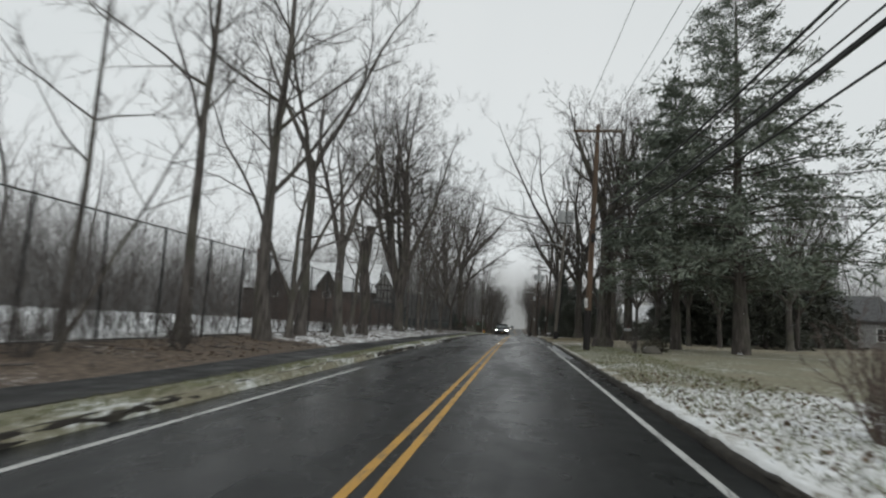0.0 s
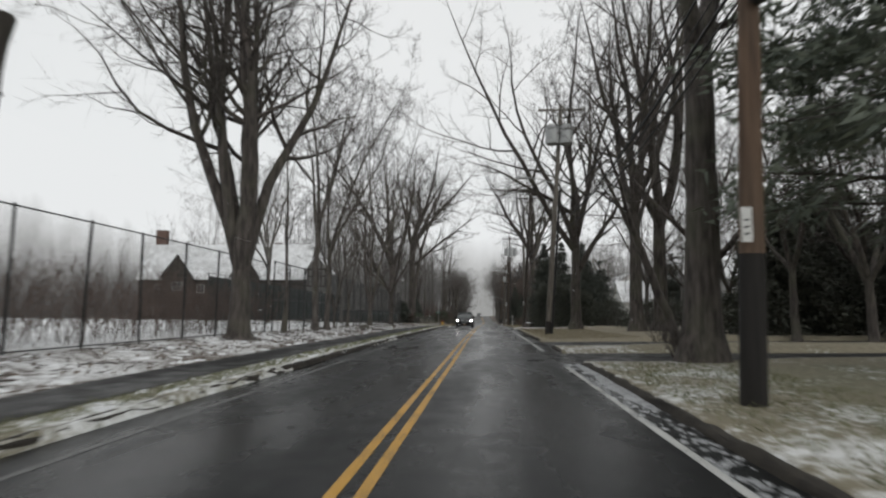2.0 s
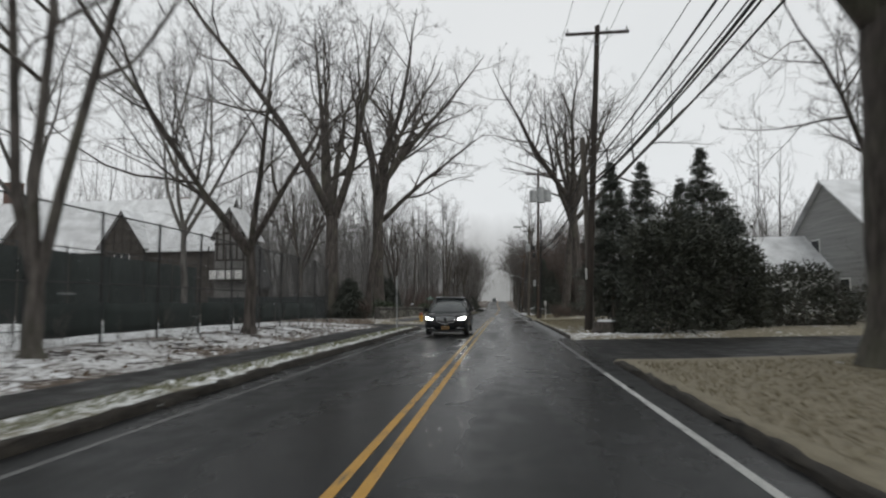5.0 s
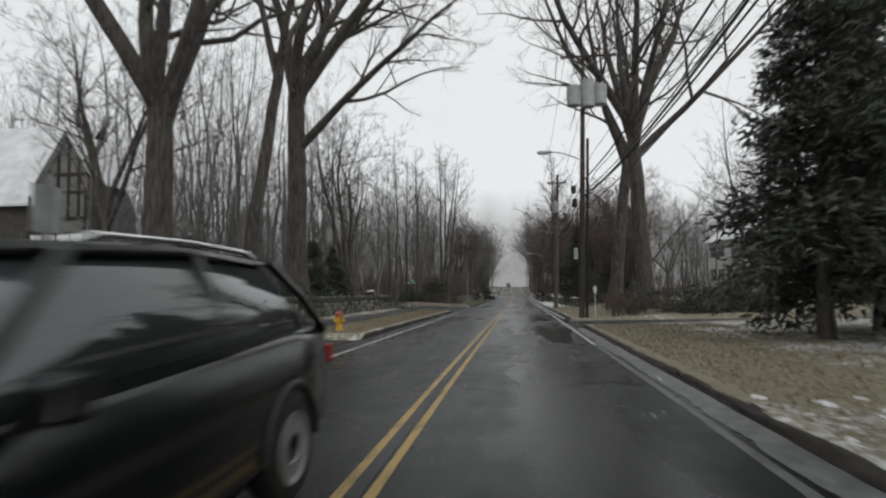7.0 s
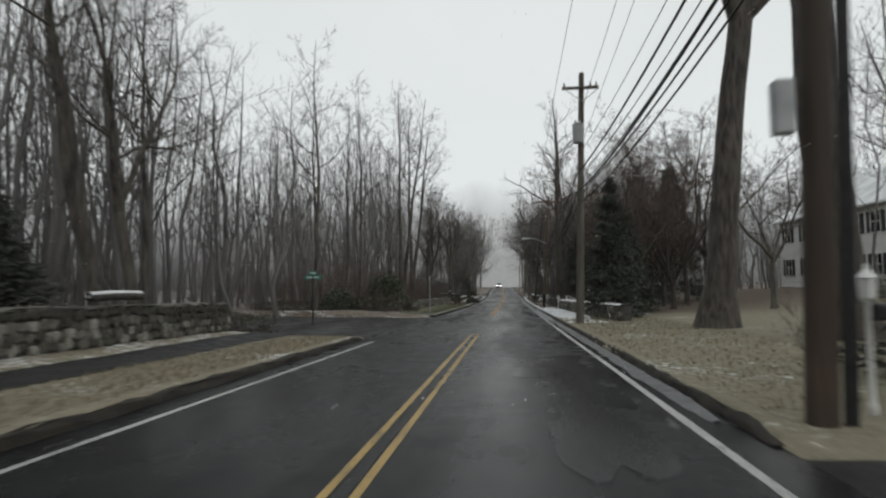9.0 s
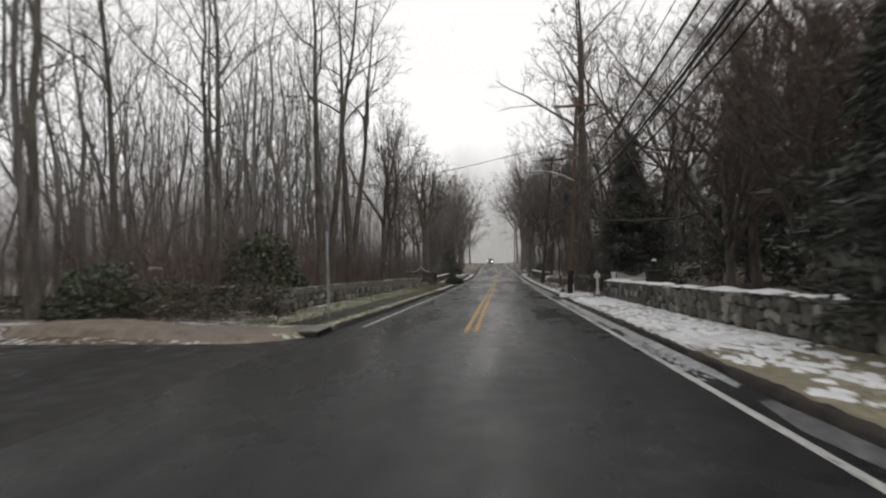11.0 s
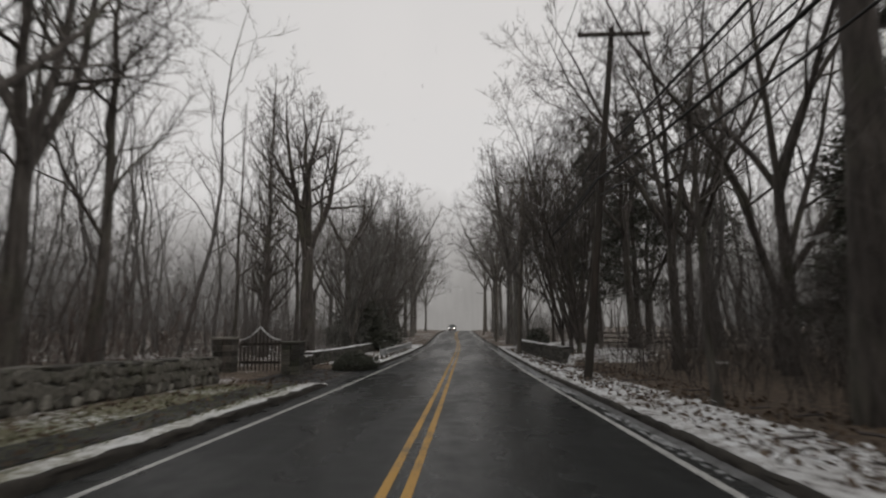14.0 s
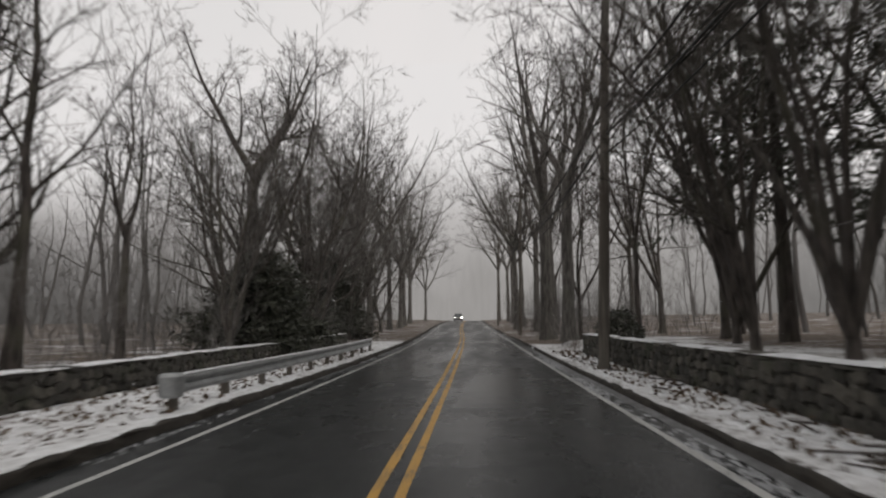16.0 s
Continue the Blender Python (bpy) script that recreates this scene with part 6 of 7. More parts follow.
def stone_wall(label, path, height, thick, seed, kit, face=1, cap=True, most=300, size=(0.15, 0.36), rows=5, snow=0.0):
    """A rubble wall along a polyline of (x, y); its stones stand proud of a mortar core on the side that faces the road."""
    rng = random.Random(seed)
    ob = thing("stone_wall", label, "wall", path[0][0], path[0][1], 0)
    ox, oy = path[0]
    count = 0
    rest = []
    for (xa, ya), (xb, yb) in zip(path, path[1:]):
        L = math.hypot(xb - xa, yb - ya)
        ux, uy = (xb - xa) / L, (yb - ya) / L
        nx, ny = (uy, -ux) if face > 0 else (-uy, ux)
        n = max(2, int(L / 1.0))
        ks = np.linspace(0, 1, n + 1)
        cx, cy = xa + (xb - xa) * ks, ya + (yb - ya) * ks
        g = lie(cx, cy)
        v, q = [], []
        top = np.array([height * (1 + 0.03 * math.sin(i * 1.9 + seed)) for i in range(n + 1)])
        for i in range(n + 1):
            for off, z in ((0, -0.25), (0, top[i] - 0.03), (-thick, top[i] - 0.03), (-thick, -0.25)):
                v.append((cx[i] - ox + nx * off, cy[i] - oy + ny * off, g[i] + z))
        for i in range(n):
            for k in range(3):
                a = i * 4 + k
                q.append((a, a + 4, a + 5, a + 1))
        q += [(0, 1, 2, 3), (n * 4 + 3, n * 4 + 2, n * 4 + 1, n * 4)]
        part("core", mesh_of("core", v, q, MORTAR), None, ob, "dark recessed mortar")
        h = height / rows
        for r in range(rows):
            s = -rng.random() * 0.2
            while s < L:
                w = rng.uniform(*size)
                hh = h * rng.uniform(0.75, 1.3)
                m = s + w / 2
                if 0.02 < m < L - 0.02:
                    k = m / L
                    x, y = xa + (xb - xa) * k, ya + (yb - ya) * k
                    z = float(lie(x, y)) + (r + 0.5) * h + rng.uniform(-0.045, 0.045)
                    M = Matrix.Translation((x - ox + nx * 0.0, y - oy + ny * 0.0, z)) @ Matrix.Rotation(math.atan2(uy, ux), 4, "Z") @ Matrix.Rotation(rng.uniform(-0.6, 0.6), 4, "Y") @ Matrix.Diagonal((w * 0.96, rng.uniform(0.1, 0.19), hh * 0.97, 1))
                    if count < most:
                        st = under(new("stone", kit[rng.randrange(len(kit))]), ob)
                        st.matrix_local = M
                        count += 1
                    else:
                        rest.append((kit[rng.randrange(len(kit))], M))
                s += w
        if cap:
            s = 0.0
            while s < L - 0.1:
                w = min(rng.uniform(0.45, 0.9), L - s)
                k = (s + w / 2) / L
                x, y = xa + (xb - xa) * k, ya + (yb - ya) * k
                M = Matrix.Translation((x - ox - nx * thick / 2, y - oy - ny * thick / 2, float(lie(x, y)) + height + 0.02)) @ Matrix.Rotation(math.atan2(uy, ux) + rng.uniform(-0.03, 0.03), 4, "Z") @ Matrix.Diagonal((w * 0.98, thick + 0.12, rng.uniform(0.07, 0.11), 1))
                st = under(new("capstone", kit[rng.randrange(len(kit))]), ob)
                st.matrix_local = M
                s += w
        if snow:
            m = max(4, int(L / 0.22))
            kk = np.linspace(0, 1, m + 1)
            sx, sy = xa + (xb - xa) * kk - ox, ya + (yb - ya) * kk - oy
            gz = lie(sx + ox, sy + oy) + height + 0.05
            nz = np.array([noise.noise(Vector((i * 0.37, seed * 3.1, 0))) for i in range(m + 1)])
            nw = np.array([noise.noise(Vector((i * 0.5, seed * 7.7, 4))) for i in range(m + 1)])
            rows_v = []
            for f, up in ((0.07, 0.0), (-0.02 - 0.05 * nw, 1.0), (-thick * 0.5, 1.25), (-thick * 0.85 + 0.06 * nw, 1.0), (-thick - 0.03, 0.0)):
                zz = gz + np.maximum(snow * up * (0.8 + 1.1 * nz), -0.03)
                rows_v.append(np.stack([sx + nx * f, sy + ny * f, zz], -1))
            v = np.stack(rows_v, 1).reshape(-1, 3)
            ii, jj = np.meshgrid(np.arange(4), np.arange(m))
            q0 = (jj * 5 + ii).ravel()
            part("snow_cap", mesh_of("snow_cap", v, np.stack([q0, q0 + 1, q0 + 6, q0 + 5], -1), SNOW, True), None, ob, "uneven snow on the capstones")
    if rest:
        bm = bmesh.new()
        for me, M in rest:
            n0 = len(bm.verts)
            bm.from_mesh(me)
            bm.verts.ensure_lookup_table()
            bmesh.ops.transform(bm, matrix=M, verts=bm.verts[n0:])
        tagged(part("stonework", bm, kit[0].materials[0], ob), kind="stuff")
    return ob


# ---- houses ----
def window(parent, x, z, w, h, y, shutters=False):
    """A sash window on a wall that faces -y (in the house's own frame)."""
    f = 0.07
    xs = [x - w / 2 - f, x - w / 2, x - 0.02, x + 0.02, x + w / 2, x + w / 2 + f]
    zs = [z - f, z, z + h / 2 - 0.025, z + h / 2 + 0.025, z + h, z + h + f]
    bm = bmesh.new()
    vs = [[bm.verts.new((a, y - 0.06, b)) for a in xs] for b in zs]
    fs = [bm.faces.new((vs[j][i], vs[j][i + 1], vs[j + 1][i + 1], vs[j + 1][i])) for j in range(5) for i in range(5) if i not in (1, 3) or j not in (1, 3)]
    r = bmesh.ops.extrude_face_region(bm, geom=fs)
    bmesh.ops.translate(bm, vec=(0, 0.07, 0), verts=[v for v in r["geom"] if isinstance(v, bmesh.types.BMVert)])
    bmesh.ops.recalc_face_normals(bm, faces=bm.faces)
    win = part("window", bm, PAINT_WHITE, parent, "white sash window frame")
    part("pane", boxes((x - w / 2, x + w / 2, y - 0.03, y - 0.01, z, z + h)), GLASS_DARK, win)
    if shutters:
        for s in (-1, 1):
            cx = x + s * (w / 2 + f + 0.22)
            part("shutter", boxes((cx - 0.2, cx + 0.2, y - 0.05, y, z - 0.03, z + h + 0.03), bevel=0.008), SHUTTER, parent)


def house(label, x, y, rz, L, D, wall_h, roof_h, wall, roof, wins=(), ends=(), chimney=None, door=None, eave=0.45, shutters=False, z=None, right=None):
    """A gabled house: ridge along its own x, the front facing -y."""
    ob = thing("house", label, "house", x, y, float(lie(x, y)) - 0.1 if z is None else z, rz)
    bm = bmesh.new()
    pts = [(-D / 2, 0), (D / 2, 0), (D / 2, wall_h), (0, wall_h + roof_h), (-D / 2, wall_h)]
    a = [bm.verts.new((-L / 2, p, q)) for p, q in pts]
    right = L / 2 if right is None else right
    b = [bm.verts.new((right, p, q)) for p, q in pts]
    bm.faces.new(a[::-1])
    bm.faces.new(b)
    for i in range(5):
        bm.faces.new((a[i], a[(i + 1) % 5], b[(i + 1) % 5], b[i]))
    bmesh.ops.recalc_face_normals(bm, faces=bm.faces)
    part("walls_shell", bm, wall, ob)
    slope = roof_h / (D / 2)
    for s in (-1, 1):
        bm = bmesh.new()
        e = D / 2 + eave
        zz = wall_h - eave * slope
        quad = [(-L / 2 - 0.35, s * e, zz + 0.04), (right + 0.35, s * e, zz + 0.04), (right + 0.35, 0, wall_h + roof_h + 0.06), (-L / 2 - 0.35, 0, wall_h + roof_h + 0.06)]
        lo = [bm.verts.new(p) for p in quad]
        hi = [bm.verts.new((p[0], p[1], p[2] + 0.16)) for p in quad]
        bm.faces.new(lo)
        bm.faces.new(hi)
        for i in range(4):
            bm.faces.new((lo[i], lo[(i + 1) % 4], hi[(i + 1) % 4], hi[i]))
        bmesh.ops.recalc_face_normals(bm, faces=bm.faces)
        part("roof", bm, roof, ob, "snow-covered roof slope")
    for row in wins:
        window(ob, *row, -D / 2, shutters)
    for s in (-1, 1):
        for yy, zz, w, h in ends:
            part("window", boxes((s * L / 2 - 0.05, s * L / 2 + 0.05, yy - w / 2 - 0.07, yy + w / 2 + 0.07, zz - 0.07, zz + h + 0.07)), PAINT_WHITE, ob, "white window frame")
            part("pane", boxes((s * (L / 2 + 0.02) - 0.05, s * (L / 2 + 0.02) + 0.05, yy - w / 2, yy + w / 2, zz, zz + h)), GLASS_DARK, ob)
    for c in chimney or ():
        cx, cy, cw, ct = c
        part("chimney", boxes((cx - cw / 2, cx + cw / 2, cy - 0.4, cy + 0.4, wall_h * 0.6, ct), (cx - cw / 2 - 0.06, cx + cw / 2 + 0.06, cy - 0.46, cy + 0.46, ct, ct + 0.15), bevel=0.02), BRICK, ob, "brick chimney stack")
    if door is not None:
        part("door", boxes((door - 0.5, door + 0.5, -D / 2 - 0.06, -D / 2 + 0.02, 0.15, 2.25), bevel=0.01), SHUTTER, ob)
    return ob


def cross_gable(parent, x, D, w, base, top, depth, wall, roof, timbered=True, win=True, back=0.0):
    """A front gable on a house, facing -y."""
    y = -D / 2 - depth
    bm = bmesh.new()
    pts = [(x - w / 2, 0), (x + w / 2, 0), (x + w / 2, base), (x, top), (x - w / 2, base)]
    a = [bm.verts.new((p, y, q)) for p, q in pts]
    b = [bm.verts.new((p, back, q)) for p, q in pts]
    bm.faces.new(a)
    for i in range(5):
        bm.faces.new((a[i], a[(i + 1) % 5], b[(i + 1) % 5], b[i]))
    bmesh.ops.recalc_face_normals(bm, faces=bm.faces)
    part("gable", bm, wall, parent)
    for s in (-1, 1):
        bm = bmesh.new()
        sl = (top - base) / (w / 2)
        lo = [bm.verts.new(p) for p in ((x + s * (w / 2 + 0.4), y - 0.4, base - 0.4 * sl + 0.05), (x + s * (w / 2 + 0.4), back + 0.5, base - 0.4 * sl + 0.05), (x, back + 0.5, top + 0.08), (x, y - 0.4, top + 0.08))]
        hi = [bm.verts.new(v.co + Vector((0, 0, 0.15))) for v in lo]
        bm.faces.new(lo)
        bm.faces.new(hi)
        for i in range(4):
            bm.faces.new((lo[i], lo[(i + 1) % 4], hi[(i + 1) % 4], hi[i]))
        bmesh.ops.recalc_face_normals(bm, faces=bm.faces)
        part("roof", bm, roof, parent)
    if timbered:
        for k in np.linspace(-0.42, 0.42, 5):
            xx = x + k * w
            part("timber", boxes((xx - 0.09, xx + 0.09, y - 0.05, y, base - 2.6, base + (top - base) * (1 - abs(k) * 2) * 0.9)), TIMBER, parent)
        for zz in (base - 2.6, base - 1.0, base + 0.1):
            part("timber", boxes((x - w / 2, x + w / 2, y - 0.06, y, zz - 0.1, zz + 0.1)), TIMBER, parent)
    if win:
        window(parent, x, base - 2.3, 1.6, 1.2, y)


tud = house("long dark half-timbered house with a snowy roof and gables", -41.8, 145.9, 0, 30, 7, 7.4, 5.4, STUCCO_DARK, SHINGLE,
            [(x, z, 1.2, 1.3) for x in (-11.5, -4.2, -1.0) for z in (1.0, 4.6)], right=13.5, chimney=[(-13.6, 0.5, 1.9, 15.4), (7, 1.5, 1.0, 13.2)])
cross_gable(tud, -7.8, 7, 5.3, 7.4, 10.9, 0.8, STUCCO_DARK, SHINGLE)
cross_gable(tud, 3.6, 7, 4.6, 7.6, 11.0, 0.8, STUCCO_DARK, SHINGLE)
cross_gable(tud, 15.8, 7, 3.3, 8.3, 10.9, 1.6, STUCCO, SHINGLE, win=False, back=-2.2)
# the end gable's balcony with pale panels, and the catslide beside it
part("balcony", boxes((13.9, 17.7, -6.0, -5.15, 3.55, 3.7), (13.9, 17.7, -6.0, -5.9, 4.7, 4.8), (13.9, 14.02, -6.0, -5.9, 3.7, 7.0), (17.58, 17.7, -6.0, -5.9, 3.7, 7.0), (15.7, 15.82, -6.0, -5.9, 3.7, 7.0), bevel=0.02), TIMBER, tud, "dark timber balcony frame")
for px in (14.45, 15.3, 16.2, 17.1):
    part("balcony_panel", boxes((px - 0.36, px + 0.36, -5.97, -5.93, 3.78, 4.64), bevel=0.01), SIDING, tud, "pale balcony panel")
bm = bmesh.new()
lean_to = [bm.verts.new(c) for c in ((17.9, -5.3, 7.3), (19.1, -5.3, 3.0), (19.1, -2.5, 3.0), (17.9, -2.5, 7.3), (17.9, -5.3, 7.0), (19.1, -5.3, 2.7), (19.1, -2.5, 2.7), (17.9, -2.5, 7.0))]
for f in ((0, 1, 2, 3), (7, 6, 5, 4), (0, 4, 5, 1), (1, 5, 6, 2), (2, 6, 7, 3), (3, 7, 4, 0)):
    bm.faces.new([lean_to[i] for i in f])
bmesh.ops.recalc_face_normals(bm, faces=bm.faces)
part("catslide_roof", bm, SLATE, tud, "steep dark catslide roof")
part("side_wall", boxes((17.9, 18.8, -5.0, -2.6, -0.1, 3.1)), STUCCO_DARK, tud)
wh = house("white clapboard two-storey house with dark shutters", 30.5, 180.3, -90, 15.2, 9, 6.0, 3.2, SIDING, SHINGLE,
           [(x, z, 1.0, 1.4) for x in (-6, -3, 1.5, 4, 6.3) for z in (1.0, 3.9)], ends=[(-2.2, 1.0, 1.0, 1.4), (2.2, 3.9, 1.0, 1.4)], door=-0.6, shutters=True)
porch = thing("porch", "white open porch with square posts and a snowy roof", "porch", 26.5, 164.5, float(lie(26, 164)))
part("roof", boxes((-3.2, 3.2, -2.4, 2.4, 2.6, 2.78), (-2.4, 2.4, -1.6, 1.6, 2.78, 3.2), bevel=0.05), SHINGLE, porch)
for xx in (-2.9, -1.0, 1.0, 2.9):
    for yy in (-2.1, 2.1):
        part("post", boxes((xx - 0.14, xx + 0.14, yy - 0.14, yy + 0.14, 0, 2.6), bevel=0.015), PAINT_WHITE, porch)
part("floor", boxes((-3.0, 3.0, -2.2, 2.2, -0.1, 0.2)), PAINT_WHITE, porch)
gh = house("grey and white colonial house behind a hedge", 31, 131.0, 0, 12, 9, 6.2, 3.4, SIDING_GREY, SHINGLE,
           [(x, z, 1.0, 1.4) for x in (-4.6, -1.6, 1.6, 4.6) for z in (1.0, 4.0)], ends=[(-2, 1.0, 1.0, 1.4), (1.5, 4.0, 1.0, 1.4)], chimney=[(4.6, 1.0, 1.5, 11.2)], door=0.0)
house("white side wing of the colonial house", 22.5, 134.0, 0, 6, 7, 3.6, 2.6, SIDING, SHINGLE, [(x, 1.0, 1.0, 1.3) for x in (-1.6, 1.4)])
house("low grey house behind the pines", 34, 99.0, 0, 14, 9, 3.2, 2.6, SIDING_GREY, SLATE, [(x, 1.0, 1.2, 1.3) for x in (-5, -2, 2, 5)], door=0.2)


# ---- vehicles ----
def loft(sections):
    """Skin over cross-sections: each (y, [(x, z), ...]) for the right half, mirrored."""
    bm = bmesh.new()
    rings = []
    for y, half in sections:
        ring = [bm.verts.new((x, y, z)) for x, z in half] + [bm.verts.new((-x, y, z)) for x, z in half[::-1]]
        rings.append(ring)
    n = len(rings[0])
    for a, b in zip(rings, rings[1:]):
        for i in range(n):
            bm.faces.new((a[i], a[(i + 1) % n], b[(i + 1) % n], b[i]))
    bm.faces.new(rings[0][::-1])
    bm.faces.new(rings[-1])
    bmesh.ops.recalc_face_normals(bm, faces=bm.faces)
    return bm


def car(label, x, y, rz, paint, lit=True, suv=True, size=1.0):
    """Its nose points to -y in its own frame, at y = 0."""
    ob = thing("car", label, "car", x, y, float(road_z(np.array(x), np.array(y))) if abs(x) < 3.4 else float(lie(x, y)) + 0.01, rz)
    ob.matrix_basis = ob.matrix_basis @ Matrix.Diagonal((size, size, size, 1))
    W, H = 0.93, 1.65 if suv else 1.45
    sec = lambda w, z0, z1, c=0.06: [(w * 0.86, z0), (w, z0 + 0.14), (w * 1.0, (z0 + z1) / 2), (w * 0.985, z1 - c), (w * 0.9, z1), (w * 0.4, z1 + 0.015)]  # noqa: E731
    body = loft([(0.0, sec(W * 0.74, 0.3, 0.8)), (0.07, sec(W * 0.88, 0.23, 0.88)), (0.3, sec(W * 0.96, 0.2, 0.95)), (0.75, sec(W, 0.22, 1.0)), (1.3, sec(W, 0.22, 1.06)), (2.6, sec(W, 0.22, 1.09)),
                 (3.8, sec(W, 0.22, 1.12)), (4.4, sec(W * 0.97, 0.28, 1.12)), (4.62, sec(W * 0.88, 0.36, 1.0))])
    part("body", body, paint, ob, smooth=True)
    top = lambda w, z, r: [(w, 1.04), (w * 0.93, (1.04 + z) / 2), (w * r, z - 0.05), (w * r * 0.85, z), (w * r * 0.4, z + 0.03)]  # noqa: E731
    cab = loft([(1.18, [(0.86, 1.02), (0.84, 1.03), (0.8, 1.045), (0.7, 1.05), (0.3, 1.055)]), (1.55, top(0.87, 1.3, 0.8)), (2.0, top(0.88, H - 0.03, 0.74)), (2.8, top(0.88, H, 0.75)),
                (3.8, top(0.87, H - 0.04, 0.74)), (4.3, top(0.84, 1.32, 0.78)), (4.5, [(0.82, 1.05), (0.8, 1.06), (0.74, 1.07), (0.6, 1.08), (0.3, 1.085)])])
    part("cabin", cab, GLASS_CAR, ob, "dark tinted glass", smooth=True)
    roof = loft([(1.9, [(0.66, H - 0.05), (0.64, H - 0.02), (0.5, H + 0.01), (0.25, H + 0.025)]), (2.8, [(0.69, H - 0.03), (0.67, H + 0.02), (0.5, H + 0.045), (0.25, H + 0.055)]), (3.9, [(0.66, H - 0.07), (0.64, H - 0.04), (0.5, H), (0.25, H + 0.01)])])
    part("roof", roof, paint, ob, smooth=True)
    for s in (-1, 1):
        for pa in ((1.2, 1.06, 1.98, H - 0.02), (2.85, 1.08, 2.87, H), (4.45, 1.1, 3.85, H - 0.04)):
            y0, z0, y1, z1 = pa
            pp = np.array([[[s * 0.855, y0, z0 - 0.02], [s * 0.785, (y0 + y1) / 2, (z0 + z1) / 2], [s * 0.65, y1, z1]]])
            part("pillar", mesh_of("pillar", *tubes(pp, np.full((1, 3), 0.035), 6), paint, True), None, ob)
        mir = part("mirror", boxes((s * 1.03 - 0.1, s * 1.03 + 0.1, 1.45, 1.58, 1.05, 1.2), bevel=0.03), paint, ob, "door mirror")
        part("mirror_arm", boxes((s * 0.93 - 0.06, s * 0.93 + 0.06, 1.5, 1.55, 1.03, 1.07)), TRIM, mir)
        part("headlight", loft_lamp(s), HEADLIGHT if lit else SIGN_WHITE, ob, "lit headlight" if lit else "clear headlight")
        part("fog_trim", boxes((s * 0.62 - 0.17, s * 0.62 + 0.17, -0.01, 0.09, 0.36, 0.385), bevel=0.006), CHROME, ob)
        part("tail_light", boxes((s * 0.78 - 0.1, s * 0.78 + 0.1, 4.56, 4.62, 0.8, 0.95), bevel=0.015), RED, ob)
        for yy in (0.95, 3.65):
            wheel = part("wheel", shift(lathe([(0.24, -0.1), (0.32, -0.115), (0.355, -0.08), (0.36, 0), (0.355, 0.08), (0.32, 0.115), (0.24, 0.1)], 24, "x"), s * 0.83, yy, 0.36), TYRE, ob, smooth=True)
            part("rim", shift(lathe([(0.05, -0.02), (0.1, 0.03), (0.2, 0.02), (0.235, 0.04), (0.24, -0.05)], 18, "x") if s > 0 else lathe([(0.05, 0.02), (0.1, -0.03), (0.2, -0.02), (0.235, -0.04), (0.24, 0.05)], 18, "x"), s * 0.91, yy, 0.36), GALV, wheel)
            part("arch", arch_mesh(s, yy), TRIM, ob)
    for sx in (-1, 1):
        rp = np.array([[[sx * 0.6, 2.0, H + 0.0], [sx * 0.6, 2.2, H + 0.05], [sx * 0.6, 2.9, H + 0.06], [sx * 0.6, 3.6, H + 0.03], [sx * 0.58, 3.8, H - 0.02]]])
        part("roof_rail", mesh_of("roof_rail", *tubes(rp, np.full((1, 5), 0.018), 6), CHROME, True), None, ob, "silver roof rail")
    shield = [(-0.44, 0.84), (0.44, 0.835), (0.41, 0.72), (0.33, 0.63), (0.0, 0.55), (-0.33, 0.63), (-0.41, 0.72)]
    bm = bmesh.new()
    back = [bm.verts.new((px, 0.06, pz)) for px, pz in shield]
    fore = [bm.verts.new((px, -0.025, pz)) for px, pz in shield]
    bm.faces.new(fore)
    for i in range(7):
        bm.faces.new((back[i], back[(i + 1) % 7], fore[(i + 1) % 7], fore[i]))
    bmesh.ops.recalc_face_normals(bm, faces=bm.faces)
    part("grille", bm, TRIM, ob)
    loop = np.array([[(px, -0.03, pz) for px, pz in shield + shield[:2]]])
    part("grille_surround", mesh_of("grille_surround", *tubes(loop, np.full((1, 9), 0.014), 6), CHROME, True), None, ob, "bright chrome surround")
    bm = bmesh.new()
    wing = [(-0.39, 0.80), (0.39, 0.80), (0.36, 0.73), (0.0, 0.655), (-0.36, 0.73)]
    wv = [bm.verts.new((px, -0.035, pz)) for px, pz in wing]
    wb = [bm.verts.new((px, -0.02, pz)) for px, pz in wing]
    bm.faces.new(wv)
    for i in range(5):
        bm.faces.new((wb[i], wb[(i + 1) % 5], wv[(i + 1) % 5], wv[i]))
    bmesh.ops.recalc_face_normals(bm, faces=bm.faces)
    part("grille_bar", bm, XFMR, ob, "broad silver grille bar")
    part("badge", shift(lathe([(0.07, -0.06), (0.07, -0.045), (0.05, -0.04)], 16, "y"), 0, 0, 0.735), TRIM, ob)
    part("number_plate", boxes((-0.165, 0.165, -0.05, 0.02, 0.33, 0.46), bevel=0.006), PLATE, ob, "amber plate with dark bars")
    part("plate_bar", boxes((-0.12, 0.12, -0.056, -0.0505, 0.375, 0.415)), TRIM, ob)
    part("bumper", boxes((-0.7, 0.7, 0.01, 0.2, 0.2, 0.31), bevel=0.03), TRIM, ob)
    return ob


